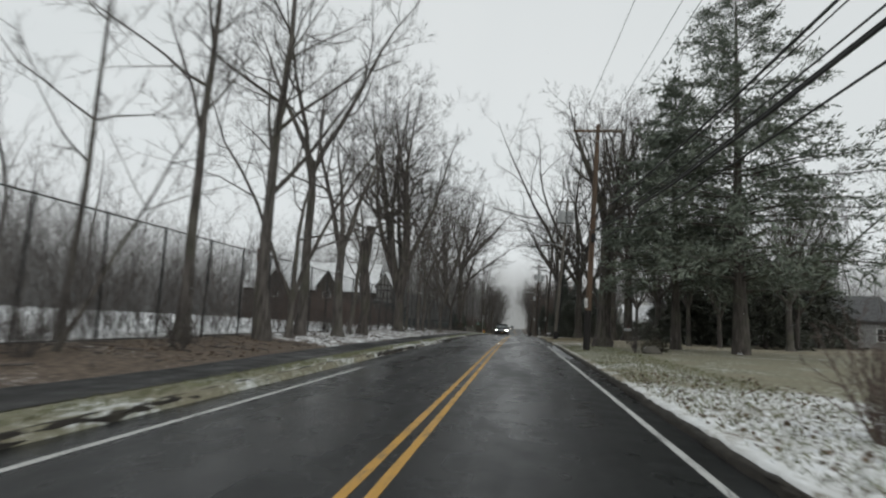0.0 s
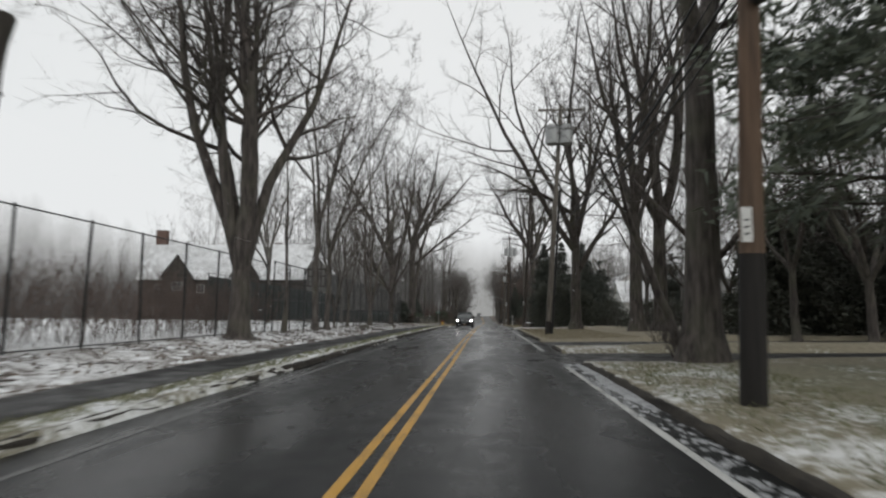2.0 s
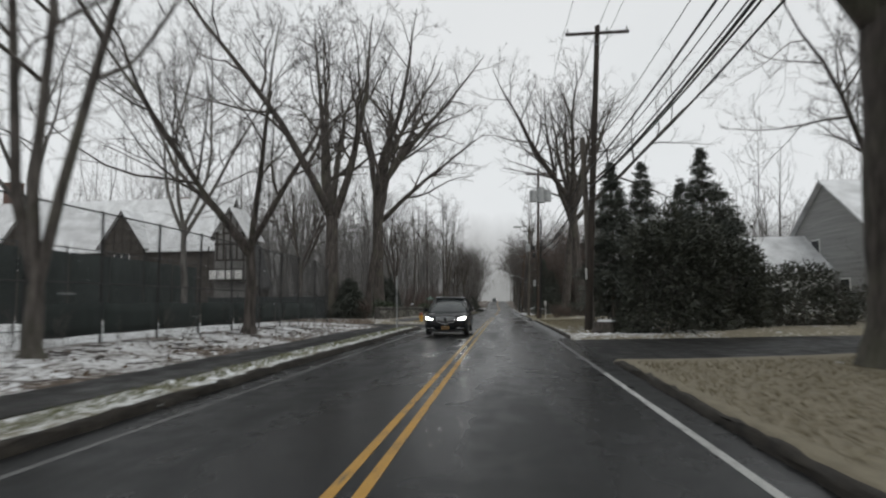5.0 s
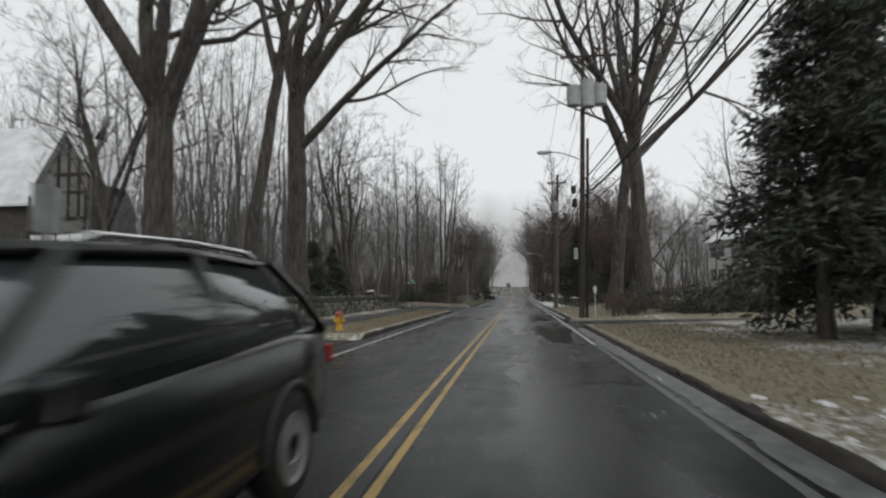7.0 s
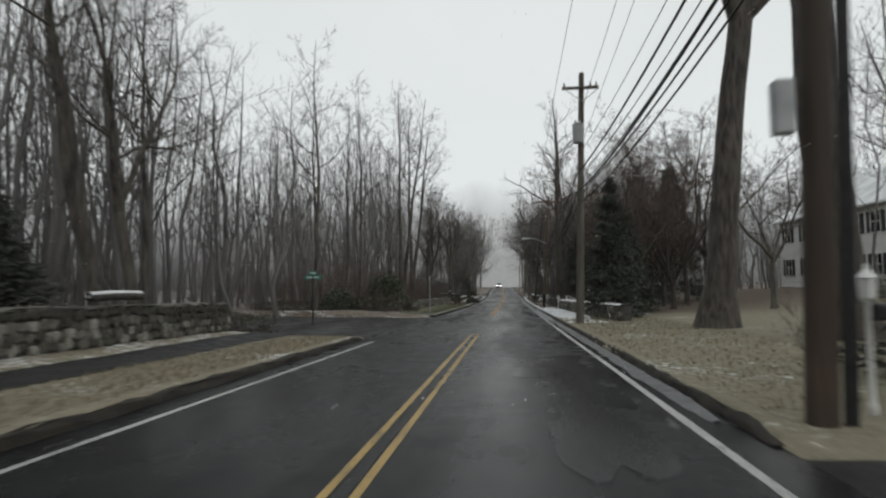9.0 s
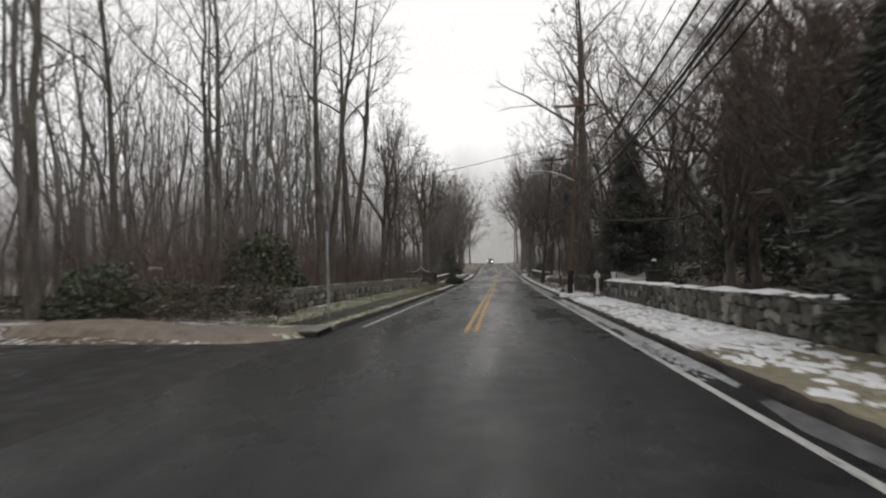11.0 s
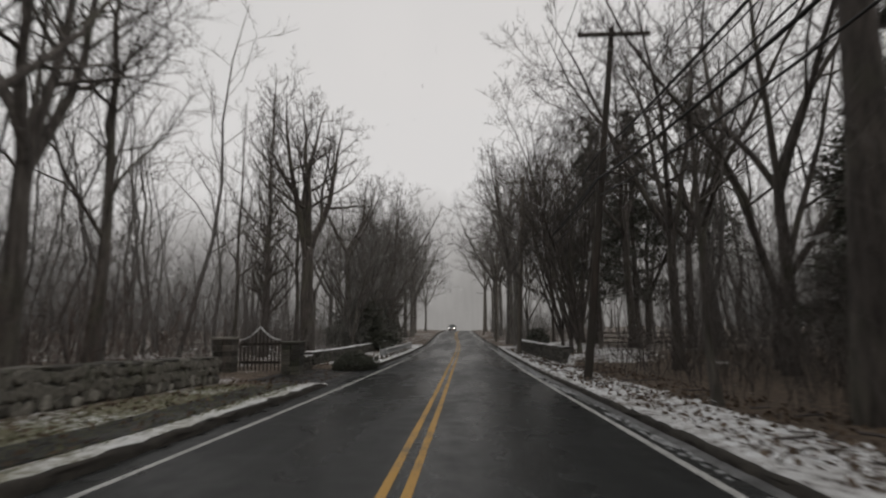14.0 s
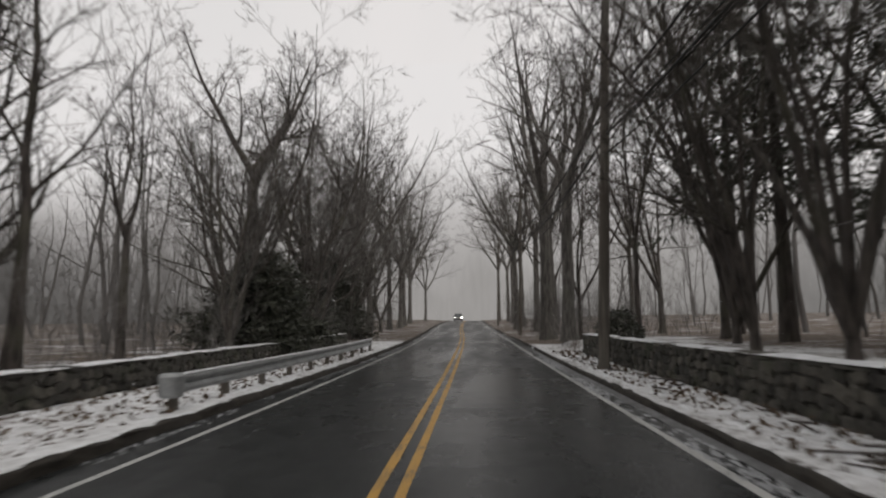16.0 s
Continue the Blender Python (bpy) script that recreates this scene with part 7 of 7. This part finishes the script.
def loft_lamp(s):
    bm = bmesh.new()
    face = [(0.53, 0.73), (0.84, 0.765), (0.865, 0.835), (0.74, 0.832), (0.64, 0.80)]
    fr = [bm.verts.new((s * px, -0.05 + (px - 0.5) * 0.24, pz)) for px, pz in face]
    bk = [bm.verts.new((s * px, 0.25, pz)) for px, pz in face]
    bm.faces.new(fr)
    for i in range(5):
        bm.faces.new((bk[i], bk[(i + 1) % 5], fr[(i + 1) % 5], fr[i]))
    bmesh.ops.recalc_face_normals(bm, faces=bm.faces)
    return bm


def arch_mesh(s, yy):
    a = np.linspace(0, np.pi, 13)
    p = np.stack([np.full(13, s * 0.925), yy + 0.42 * np.cos(a), 0.36 + 0.42 * np.sin(a)], -1)
    return mesh_of("arch", *tubes(p[None], np.full((1, 13), 0.035), 6), TRIM, True)


car("black sport utility car with lit headlights in the road", -1.2, 109.75, 0, CAR_BLACK, size=0.95)
car("dark car far down the road with lit headlights", -1.55, 336, 0, CAR_GREY)
car("white car parked by the half-timbered house", -20.0, 134.5, 80, CAR_WHITE, lit=False, suv=False)
car("white car parked by the low house", 27.4, 88.6, 90, CAR_WHITE, lit=False, suv=False)

# ---- stumps, logs and stones ----
st = thing("tall_stump", "tall lopped tree stump with a flat top", "tree stump", -7.8, 61.0, float(lie(-7.8, 61)) - 0.05)
rng = np.random.default_rng(9)
k = np.linspace(0, 1, 14)
sp = np.stack([0.12 * np.sin(k * 7) + 0.1 * k, 0.05 * np.cos(k * 5), k * 6.35], -1)
sr = 0.31 * (1 - 0.12 * k) * (1 + 0.12 * np.sin(k * 19) * (k > 0.1))
sr[0] *= 1.4
part("trunk", mesh_of("trunk", *tubes(sp[None], sr[None], 12), BARK_DARK, True), None, st)
part("cut_top", shift(lathe([(0.25, 0.0), (0.25, 0.03), (0.02, 0.035)], 12), sp[-1][0], sp[-1][1], 6.33), POLE_GREY, st, "weathered sawn top")
for i, (zz, a, L) in enumerate(((3.6, 2.6, 0.2), (4.8, 0.4, 0.16), (2.2, 3.6, 0.18))):
    b = np.array([[[sp[int(zz / 6.35 * 13)][0], 0, zz], [sp[int(zz / 6.35 * 13)][0] + math.cos(a) * 0.35, math.sin(a) * 0.2, zz + L]]])
    part("limb_stub", mesh_of("limb_stub", *tubes(b, np.array([[0.12, 0.08]]), 8), BARK_DARK, True), None, st)
lb = thing("cut_stump", "wide cut stump dusted with snow", "tree stump", 5.4, 110.6, float(lie(5.4, 110.6)))
bm = lathe([(0.62, -0.05), (0.52, 0.1), (0.47, 0.3), (0.46, 0.42), (0.4, 0.45), (0.02, 0.46)], 18)
for v in bm.verts:
    v.co.x *= 1.25
    v.co += Vector((noise.noise(v.co * 3) * 0.08, noise.noise(v.co * 3 + Vector((5, 0, 0))) * 0.08, 0))
part("trunk", bm, BARK_DARK, lb, smooth=True)
part("snow_cap", shift(lathe([(0.42, 0.0), (0.38, 0.05), (0.02, 0.07)], 14), 0, 0, 0.45), SNOW, lb)


def boulder(label, x, y, sx, sy, sz, seed, mat):
    bm = bmesh.new()
    bmesh.ops.create_icosphere(bm, subdivisions=3, radius=1.0)
    for v in bm.verts:
        d = 1 + 0.2 * noise.noise(v.co * 1.3 + Vector((seed, 0, 0))) + 0.09 * noise.noise(v.co * 4 + Vector((0, seed, 0)))
        block = max(abs(v.co.x * 0.9 + v.co.z * 0.2), abs(v.co.y), abs(v.co.z * 0.95 - v.co.x * 0.15)) ** 0.65
        taper = 1 - 0.28 * v.co.z
        v.co = Vector((v.co.x * sx * taper, v.co.y * sy * taper, v.co.z * sz)) * (d * 0.85 / block)
    ob = new("boulder", bm_mesh("boulder", bm, mat, True))
    ob.location = (x, y, float(lie(x, y)) + sz * 0.6)
    return tagged(ob, label, "boulder")


boulder("large rounded grey boulder on the lawn", 8.2, 117.4, 0.75, 0.6, 0.5, 3, STONE_DARK)
boulder("mossy stone at the verge", 6.7, 109.9, 0.5, 0.45, 0.3, 7, STONE_DARK)
boulder("grey stone at the roadside", 7.7, 58.4, 0.45, 0.4, 0.25, 11, STONE_DARK)
boulder("low stone under the trees", -7.5, 91.5, 0.4, 0.3, 0.18, 12, STONE_DARK)
log = thing("log", "snow-topped log lying on the wall", "log", -8.25, 145.2, float(lie(-8.25, 145)) + 0.98)
lp = np.array([[[0, -0.9, 0.1], [0.03, -0.2, 0.12], [0, 0.5, 0.11], [-0.05, 1.0, 0.09]]])
part("trunk", mesh_of("trunk", *tubes(lp, np.full((1, 4), 0.1), 9), BARK_DARK, True), None, log)
part("snow_cap", mesh_of("snow_cap", *tubes(lp + np.array([0, 0, 0.06]), np.full((1, 4), 0.075), 8), SNOW, True), None, log)


def litter(seed, n, x0, x1, y0, y1, label, mat=None, L=0.5):
    """Fallen sticks on the ground."""
    rng = np.random.default_rng(seed)
    s = np.stack([rng.uniform(x0, x1, n), rng.uniform(y0, y1, n)], -1)
    a = rng.random(n) * 6.28
    l = L * rng.uniform(0.4, 1.5, n)
    k = np.linspace(-0.5, 0.5, 3)[None, :, None]
    d = np.stack([np.cos(a), np.sin(a)], -1)[:, None]
    xy = s[:, None] + d * l[:, None, None] * k + rng.normal(0, 0.02, (n, 3, 2))
    z = lie(xy[..., 0], xy[..., 1]) + 0.02 + np.abs(rng.normal(0, 0.05, (n, 1)))
    p = np.concatenate([xy, z[..., None]], -1)
    tagged(new("fallen_sticks", mesh_of("fallen_sticks", *tubes(p, rng.uniform(0.006, 0.02, (n, 1)) * np.ones((1, 3)), 4), mat or TWIG)), label, "sticks", kind="stuff")


litter(1, 260, -8.9, -6.0, 74, 112, "fallen sticks and branches beside the path")
litter(2, 140, -8.9, -6.0, 34, 74, "fallen sticks beside the path")
litter(3, 160, 4.1, 6.5, 186, 236, "fallen sticks and litter on the verge")


def leaves_on(seed, n, x0, x1, y0, y1, mat, label, size=0.07):
    rng = np.random.default_rng(seed)
    x, y = rng.uniform(x0, x1, n), rng.uniform(y0, y1, n)
    at = np.stack([x, y, lie(x, y) + 0.012], -1)
    v, q = sprays(rng, at, np.tile(np.array([[0.0, 0, 0.2]]), (n, 1)), 1, size, 0.25, 0.35)
    tagged(new("leaf_litter", mesh_of("leaf_litter", v, q, mat)), label, "leaves", kind="stuff")


leaves_on(1, 4600, 3.95, 6.5, 186, 238, DEAD_LEAF, "dead leaves lying in the snow", 0.1)
leaves_on(2, 3600, -6.3, -3.95, 195, 240, DEAD_LEAF, "dead leaves lying in the snow", 0.09)
leaves_on(3, 2600, -9.0, -5.9, 40, 116, DEAD_LEAF, "dead leaves beside the path", 0.09)
leaves_on(4, 1500, 3.95, 7.5, 28, 46, DEAD_LEAF, "dead leaves lying in the snow", 0.08)


def grass(seed, n, x0, x1, y0, y1, mat, label, h=0.09):
    rng = np.random.default_rng(seed)
    x, y = rng.uniform(x0, x1, n), rng.uniform(y0, y1, n)
    at = np.stack([x, y, lie(x, y) - 0.005], -1)
    v, q = sprays(rng, at, np.tile(np.array([[0.0, 0, 1.3]]), (n, 1)), 1, h, 0.4, 0.13, True)
    tagged(new("grass", mesh_of("grass", v, q, mat)), label, "grass", kind="stuff")


MUD = plain("brown_earth", (0.11, 0.088, 0.07), (0.22, 0.18, 0.15), 3.0, 0.9, bump=0.01)
GRASS_TAN = make_leaf("dead_grass_blades", (0.17, 0.145, 0.095), (0.33, 0.29, 0.2), 0.8)
GRASS_GREEN = make_leaf("dull_grass_blades", (0.1, 0.11, 0.06), (0.27, 0.27, 0.16), 0.8)
grass(1, 16000, 3.9, 7.0, 29, 67, GRASS_GREEN, "rough winter grass poking through snow")
grass(2, 14000, 3.9, 8.5, 80.5, 99, GRASS_TAN, "short dead tan grass")
grass(3, 16000, 3.9, 8.0, 110, 132, GRASS_TAN, "rough winter grass with snow")
grass(4, 12000, -5.7, -3.85, 127, 150, GRASS_TAN, "short dead tan grass")
grass(5, 14000, -4.35, -3.8, 30, 118, GRASS_GREEN, "frosted verge grass beside the kerb")
grass(6, 12000, -6.3, -3.8, 170, 206, GRASS_GREEN, "verge grass beside the kerb")
grass(7, 8000, 3.9, 8.0, 139, 162, GRASS_TAN, "short dead tan grass")

# ---- light snow in the air ----
rng = np.random.default_rng(21)
at = np.stack([rng.uniform(-9, 10, 9000), rng.uniform(29, 262, 9000), rng.uniform(0.15, 7, 9000)], -1)
at = at[(np.abs(at[:, 0] - 1.0) > 0.7) | (np.abs(at[:, 2] - 1.42) > 0.6)]
at[:, 2] += rise(at[:, 1])
v, q = sprays(rng, at, rng.normal(0, 1, at.shape), 1, rng.uniform(0.008, 0.022, len(at)), 1.0, 0.42)
FLAKE = plain("fresh_snow", (0.78, 0.79, 0.8), (0.88, 0.89, 0.9), 9.0, 0.7, bump=0.0)
tagged(new("snowflakes", mesh_of("snowflakes", v, q, FLAKE)), "sparse white snowflakes falling through the air", "snow", kind="stuff")

# ---- roadside furniture ----
hy = thing("fire_hydrant", "yellow cast-iron fire hydrant on the verge", "hydrant", -4.85, 128.2, float(lie(-4.85, 128.2)))
part("barrel", lathe([(0.17, 0), (0.17, 0.03), (0.115, 0.04), (0.11, 0.42), (0.15, 0.43), (0.15, 0.47), (0.12, 0.48)], 18), HYDRANT_Y, hy, smooth=True)
part("bonnet", lathe([(0.135, 0.47), (0.13, 0.54), (0.09, 0.61), (0.035, 0.64), (0.03, 0.69), (0.02, 0.7)], 18), HYDRANT_TOP, hy, "faded red bonnet", smooth=True)
for ax, xx, yy, r in (("x", 0.1, 0, 0.055), ("x", -0.19, 0, 0.055), ("y", 0, -0.2, 0.075)):
    part("outlet_cap", shift(lathe([(r, 0), (r, 0.07), (r * 1.15, 0.075), (r * 1.1, 0.1), (0.02, 0.11)], 12, ax), xx, yy, 0.34), HYDRANT_Y, hy)
for yy in (-0.12, 0.12):
    part("bolt", shift(lathe([(0.018, 0), (0.018, 0.03)], 6), 0.12, yy, 0.03), GALV, hy)


def sign_post(label, x, y, h, green=False, blades=()):
    ob = thing("street_sign", label, "sign", x, y, float(lie(x, y)))
    part("post", boxes((-0.03, 0.03, -0.015, 0.015, -0.1, h), (-0.03, -0.024, -0.03, 0.03, -0.1, h), bevel=0.002), GALV if not green else TRIM, ob)
    for z, L, ang in blades:
        bm = boxes((-L / 2, L / 2, -0.006, 0.006, z, z + 0.18), bevel=0.004)
        bmesh.ops.rotate(bm, verts=bm.verts, cent=(0, 0, 0), matrix=Matrix.Rotation(radians(ang), 3, "Z"))
        bl = part("blade", bm, SIGN_GREEN, ob, "green street name blade")
        bm = boxes((-L * 0.36, L * 0.36, -0.0085, -0.0065, z + 0.06, z + 0.12))
        bmesh.ops.rotate(bm, verts=bm.verts, cent=(0, 0, 0), matrix=Matrix.Rotation(radians(ang), 3, "Z"))
        part("lettering_bar", bm, SIGN_WHITE, bl)
    return ob


sign_post("green street name sign on a dark post", -8.1, 158.6, 2.35, True, [(2.2, 0.8, 8), (2.4, 0.7, 80)])
sign_post("bare grey metal sign post at the corner", -4.3, 115.6, 2.7)
sign_post("bare grey metal sign post by the hedge", -4.4, 172.2, 2.6)
part("flat_panel", boxes((-0.012, 0.0, -0.22, 0.22, 2.0, 2.55), bevel=0.004), GALV, bpy.data.objects["street_sign.001"], "back of a sign panel")

mb = thing("mailbox", "white post-mounted mailbox with a finial", "mailbox", 5.55, 184.9, float(lie(5.55, 184.9)))
part("post", boxes((-0.055, 0.055, -0.055, 0.055, -0.1, 0.78), bevel=0.008), PAINT_WHITE, mb)
part("base_board", boxes((-0.09, 0.09, -0.09, 0.09, -0.1, 0.16), bevel=0.01), PAINT_WHITE, mb)
box_part = part("box", loft([(-0.24, [(0.11, 0.8), (0.11, 0.95), (0.1, 1.0), (0.06, 1.04), (0.02, 1.05)]), (0.24, [(0.11, 0.8), (0.11, 0.95), (0.1, 1.0), (0.06, 1.04), (0.02, 1.05)])]), PAINT_WHITE, mb)
part("flap", shift(boxes((-0.1, 0.1, -0.255, -0.242, 0.81, 1.0), bevel=0.006)), SIGN_WHITE, box_part)
part("finial", shift(lathe([(0.04, 0), (0.02, 0.03), (0.035, 0.07), (0.03, 0.1), (0.005, 0.14)], 10), 0, 0.1, 1.04), PAINT_WHITE, mb)
m2 = thing("mailbox", "dark mailbox on a wooden post by the drive", "mailbox", 6.6, 71.6, float(lie(6.6, 73)))
m2.matrix_basis = pose(9.5, 74.7, float(lie(9.5, 74.7)), 0, 0, 70)
part("post", boxes((-0.05, 0.05, -0.05, 0.05, -0.1, 1.0), bevel=0.008), POLE_GREY, m2)
part("box", loft([(-0.24, [(0.1, 1.0), (0.1, 1.12), (0.08, 1.18), (0.02, 1.2)]), (0.24, [(0.1, 1.0), (0.1, 1.12), (0.08, 1.18), (0.02, 1.2)])]), XFMR, m2)
part("flag", boxes((0.105, 0.115, -0.05, 0.0, 1.05, 1.28)), RED, m2)

gt = thing("picket_gate", "white picket gate standing open beside the drive", "gate", 6.25, 184.35, float(lie(6.25, 184.35)) + 0.02)
part("gate_post", boxes((-0.09, 0.09, -0.09, 0.09, -0.12, 1.12), (-0.12, 0.12, -0.12, 0.12, 1.12, 1.17), bevel=0.01), PAINT_WHITE, gt)
for i in range(13):
    xx = 0.22 + i * 0.125
    hh = 1.02 + 0.1 * math.cos(i / 12 * math.pi * 2)
    part("picket", boxes((xx - 0.035, xx + 0.035, -0.012, 0.012, 0.12, hh), (xx - 0.018, xx + 0.018, -0.012, 0.012, hh, hh + 0.05), bevel=0.004), PAINT_WHITE, gt)
for zz in (0.22, 0.78):
    part("rail", boxes((0.1, 1.8, 0.013, 0.05, zz, zz + 0.09), bevel=0.006), PAINT_WHITE, gt)
pf = thing("picket_fence", "short white picket fence behind the hedge", "fence", 9.7, 186.6, float(lie(9.7, 186.6)))
for i in range(12):
    part("picket", boxes((i * 0.13 - 0.035, i * 0.13 + 0.035, -0.012, 0.012, 0.2, 1.25), (i * 0.13 - 0.018, i * 0.13 + 0.018, -0.012, 0.012, 1.25, 1.31), bevel=0.004), PAINT_WHITE, pf)
for zz in (0.35, 0.95):
    part("rail", boxes((-0.1, 1.6, 0.013, 0.05, zz, zz + 0.08), bevel=0.006), PAINT_WHITE, pf)
lant = thing("lantern_pillar", "dark stone pillar with a lantern beside the gate", "pillar", 8.15, 184.15, float(lie(8.15, 184.15)))
part("pillar", boxes((-0.35, 0.35, -0.3, 0.3, -0.1, 1.1), (-0.4, 0.4, -0.35, 0.35, 1.1, 1.2), bevel=0.03), STONE_DARK, lant)
part("lantern", lathe([(0.03, 1.2), (0.03, 1.38), (0.09, 1.4), (0.12, 1.62), (0.15, 1.63), (0.03, 1.74), (0.015, 1.8)], 8), TRIM, lant, "black carriage lantern")
part("snow_cap", lathe([(0.13, 1.66), (0.1, 1.71), (0.02, 1.77)], 10), SNOW, lant)

lp = thing("lamp_post", "short white garden lamp post with a dark box", "lamp post", 4.95, 138.9, float(lie(4.95, 138.9)))
part("post", lathe([(0.045, -0.05), (0.045, 0.1), (0.03, 0.14), (0.025, 1.15), (0.04, 1.18)], 12), PAINT_WHITE, lp, smooth=True)
part("lantern", lathe([(0.05, 1.18), (0.075, 1.22), (0.085, 1.42), (0.1, 1.43), (0.03, 1.52), (0.012, 1.58)], 10), PAINT_WHITE, lp)
part("box", boxes((0.04, 0.3, -0.1, 0.12, 0.98, 1.16), bevel=0.03), TRIM, lp, "black newspaper box")

# storm drain at the corner
CONCRETE_WORN = plain("worn_concrete", (0.1, 0.097, 0.085), (0.21, 0.205, 0.18), 6.0, 0.8, bump=0.01)
dr = thing("storm_drain", "dark kerb inlet of a storm drain with a concrete top", "drain", -4.0, 169.0, float(rise(169.0)))
part("slab", boxes((-0.5, 0.5, -0.55, 0.6, 0.1, 0.15), bevel=0.02), CONCRETE_WORN, dr)
# A solid block, black to stand for the shade inside the inlet
part("throat", boxes((-0.44, 0.46, -0.5, 0.5, -0.15, 0.096)), TAR_AND_SHADE, dr, "black block painted as the shaded opening")
for yy in (-0.53, 0.55):
    part("cheek", boxes((-0.46, 0.48, yy - 0.05, yy + 0.05, -0.15, 0.098), bevel=0.01), KERB, dr)
sheet("apron", np.linspace(-10.5, -4.05, 14), np.linspace(167.2, 169.3, 12), MUD, "strip of bare brown earth and brick at the corner", lift=0.03)

# guard rail
gr = thing("guard_rail", "galvanised steel guard rail topped with snow", "guard rail", -3.95, 222.2, 0)
prof = [(0.0, 0.40), (0.05, 0.43), (0.05, 0.48), (0.0, 0.52), (0.0, 0.56), (0.05, 0.60), (0.05, 0.65), (0.0, 0.68)]
ys = np.linspace(0, 17.6, 23)
v = np.stack([np.stack([dx - 0.02 * np.maximum(ys - 12, 0), ys, rise(222.2 + ys) + z], -1) for dx, z in prof], 1).reshape(-1, 3)
i, j = np.meshgrid(np.arange(7), np.arange(22))
a = (j * 8 + i).ravel()
beam = part("beam", mesh_of("beam", v, np.stack([a, a + 1, a + 9, a + 8], -1), GALV, True), None, gr, "corrugated steel beam")
sol = beam.modifiers.new("thickness", "SOLIDIFY")
sol.thickness = 0.012
part("end_terminal", shift(lathe([(0.16, 0.36), (0.19, 0.4), (0.19, 0.68), (0.16, 0.72)], 14), 0.0, -0.12, float(rise(222.2))), GALV, gr, "rounded end terminal")
snow_p = np.stack([0.03 - 0.02 * np.maximum(ys - 12, 0), ys, rise(222.2 + ys) + 0.685], -1)
part("snow_cap", mesh_of("snow_cap", *tubes(snow_p[None], np.full((1, 23), 0.03), 6), SNOW, True), None, gr)
for n in range(10):
    yy = 0.15 + n * 1.9
    part("post", boxes((-0.16, -0.05, yy - 0.07, yy + 0.07, -0.25 + float(rise(222.2 + yy)), 0.62 + float(rise(222.2 + yy))), bevel=0.01), POLE_GREY, gr)

# the gateway with stone piers
for x, y in ((-8.45, 211.6), (-6.1, 212.4)):
    pr = thing("gate_pier", "square dark stone gate pier", "pillar", x, y, float(lie(x, y)) - 0.05, group="gate piers")
    for r in range(6):
        for s in range(2):
            q0 = 0.36 if s else -0.36
            part("stone", boxes((-0.36 if not s else 0.01, -0.01 if not s else 0.36, -0.34, 0.34, r * 0.21 + 0.005, r * 0.21 + 0.205), bevel=0.025), STONE_DARK, pr)
    part("cap", boxes((-0.42, 0.42, -0.4, 0.4, 1.27, 1.36), bevel=0.03), STONE, pr)
wg = thing("wooden_gate", "dark wooden gate with a swept top", "gate", -7.27, 212.0, float(lie(-7.27, 212)))
for i in range(11):
    xx = -0.75 + i * 0.15
    hh = 1.2 + 0.5 * (1 - abs(xx) / 0.75) ** 2
    part("board", boxes((xx - 0.022, xx + 0.022, -0.02, 0.02, 0.05, hh), bevel=0.004), TIMBER, wg)
for zz in (0.3, 1.0):
    part("rail", boxes((-0.8, 0.8, 0.022, 0.06, zz, zz + 0.1), bevel=0.008), TIMBER, wg)
cv = np.linspace(-0.8, 0.8, 17)
part("snow_cap", mesh_of("snow_cap", *tubes(np.stack([cv, 0 * cv, 1.2 + 0.5 * (1 - np.abs(cv) / 0.8) ** 2 + 0.02], -1)[None], np.full((1, 17), 0.022), 5), SNOW, True), None, wg)
wf = thing("rail_fence", "weathered split-rail fence on the lawn", "fence", 7.9, 221.2, float(lie(7.9, 221.2)))
for n in range(6):
    part("post", boxes((n * 2.0 - 0.06, n * 2.0 + 0.06, -0.06, 0.06, -0.1, 0.95), bevel=0.01), POLE_GREY, wf)
for zz in (0.3, 0.55, 0.8):
    part("rail", boxes((-0.1, 10.1, -0.03, 0.03, zz, zz + 0.09), bevel=0.015), POLE_GREY, wf)

# stone walls last: many small pieces
stone_wall("grey rubble stone wall beside the path", [(-7.9, 127.9), (-7.9, 150.0)], 0.85, 0.4, 1, STONES, rows=4, size=(0.12, 0.3))
stone_wall("low rubble stone wall behind the verge", [(-10.5, 174.2), (-6.6, 173.2), (-6.6, 206.8)], 0.7, 0.4, 2, STONES, rows=3, size=(0.12, 0.28))
stone_wall("dark mossy stone wall behind the snowy verge", [(6.1, 158.5), (5.5, 170), (5.35, 181.6)], 0.66, 0.45, 3, STONES, face=-1, rows=3, size=(0.17, 0.38), snow=0.05)
stone_wall("dark mossy stone wall beside the gate", [(9.6, 187.2), (5.5, 186.6), (5.15, 190.2)], 0.8, 0.4, 4, STONES_DARK, face=-1)
stone_wall("low dark retaining wall beside the verge", [(5.22, 216.7), (5.0, 236.0)], 0.72, 0.4, 5, STONES_DARK, face=-1, rows=4, snow=0.03)
stone_wall("low dark stone wall behind the guard rail", [(-6.4, 213.6), (-6.6, 246.0)], 0.55, 0.4, 6, STONES_DARK, rows=3, snow=0.03)
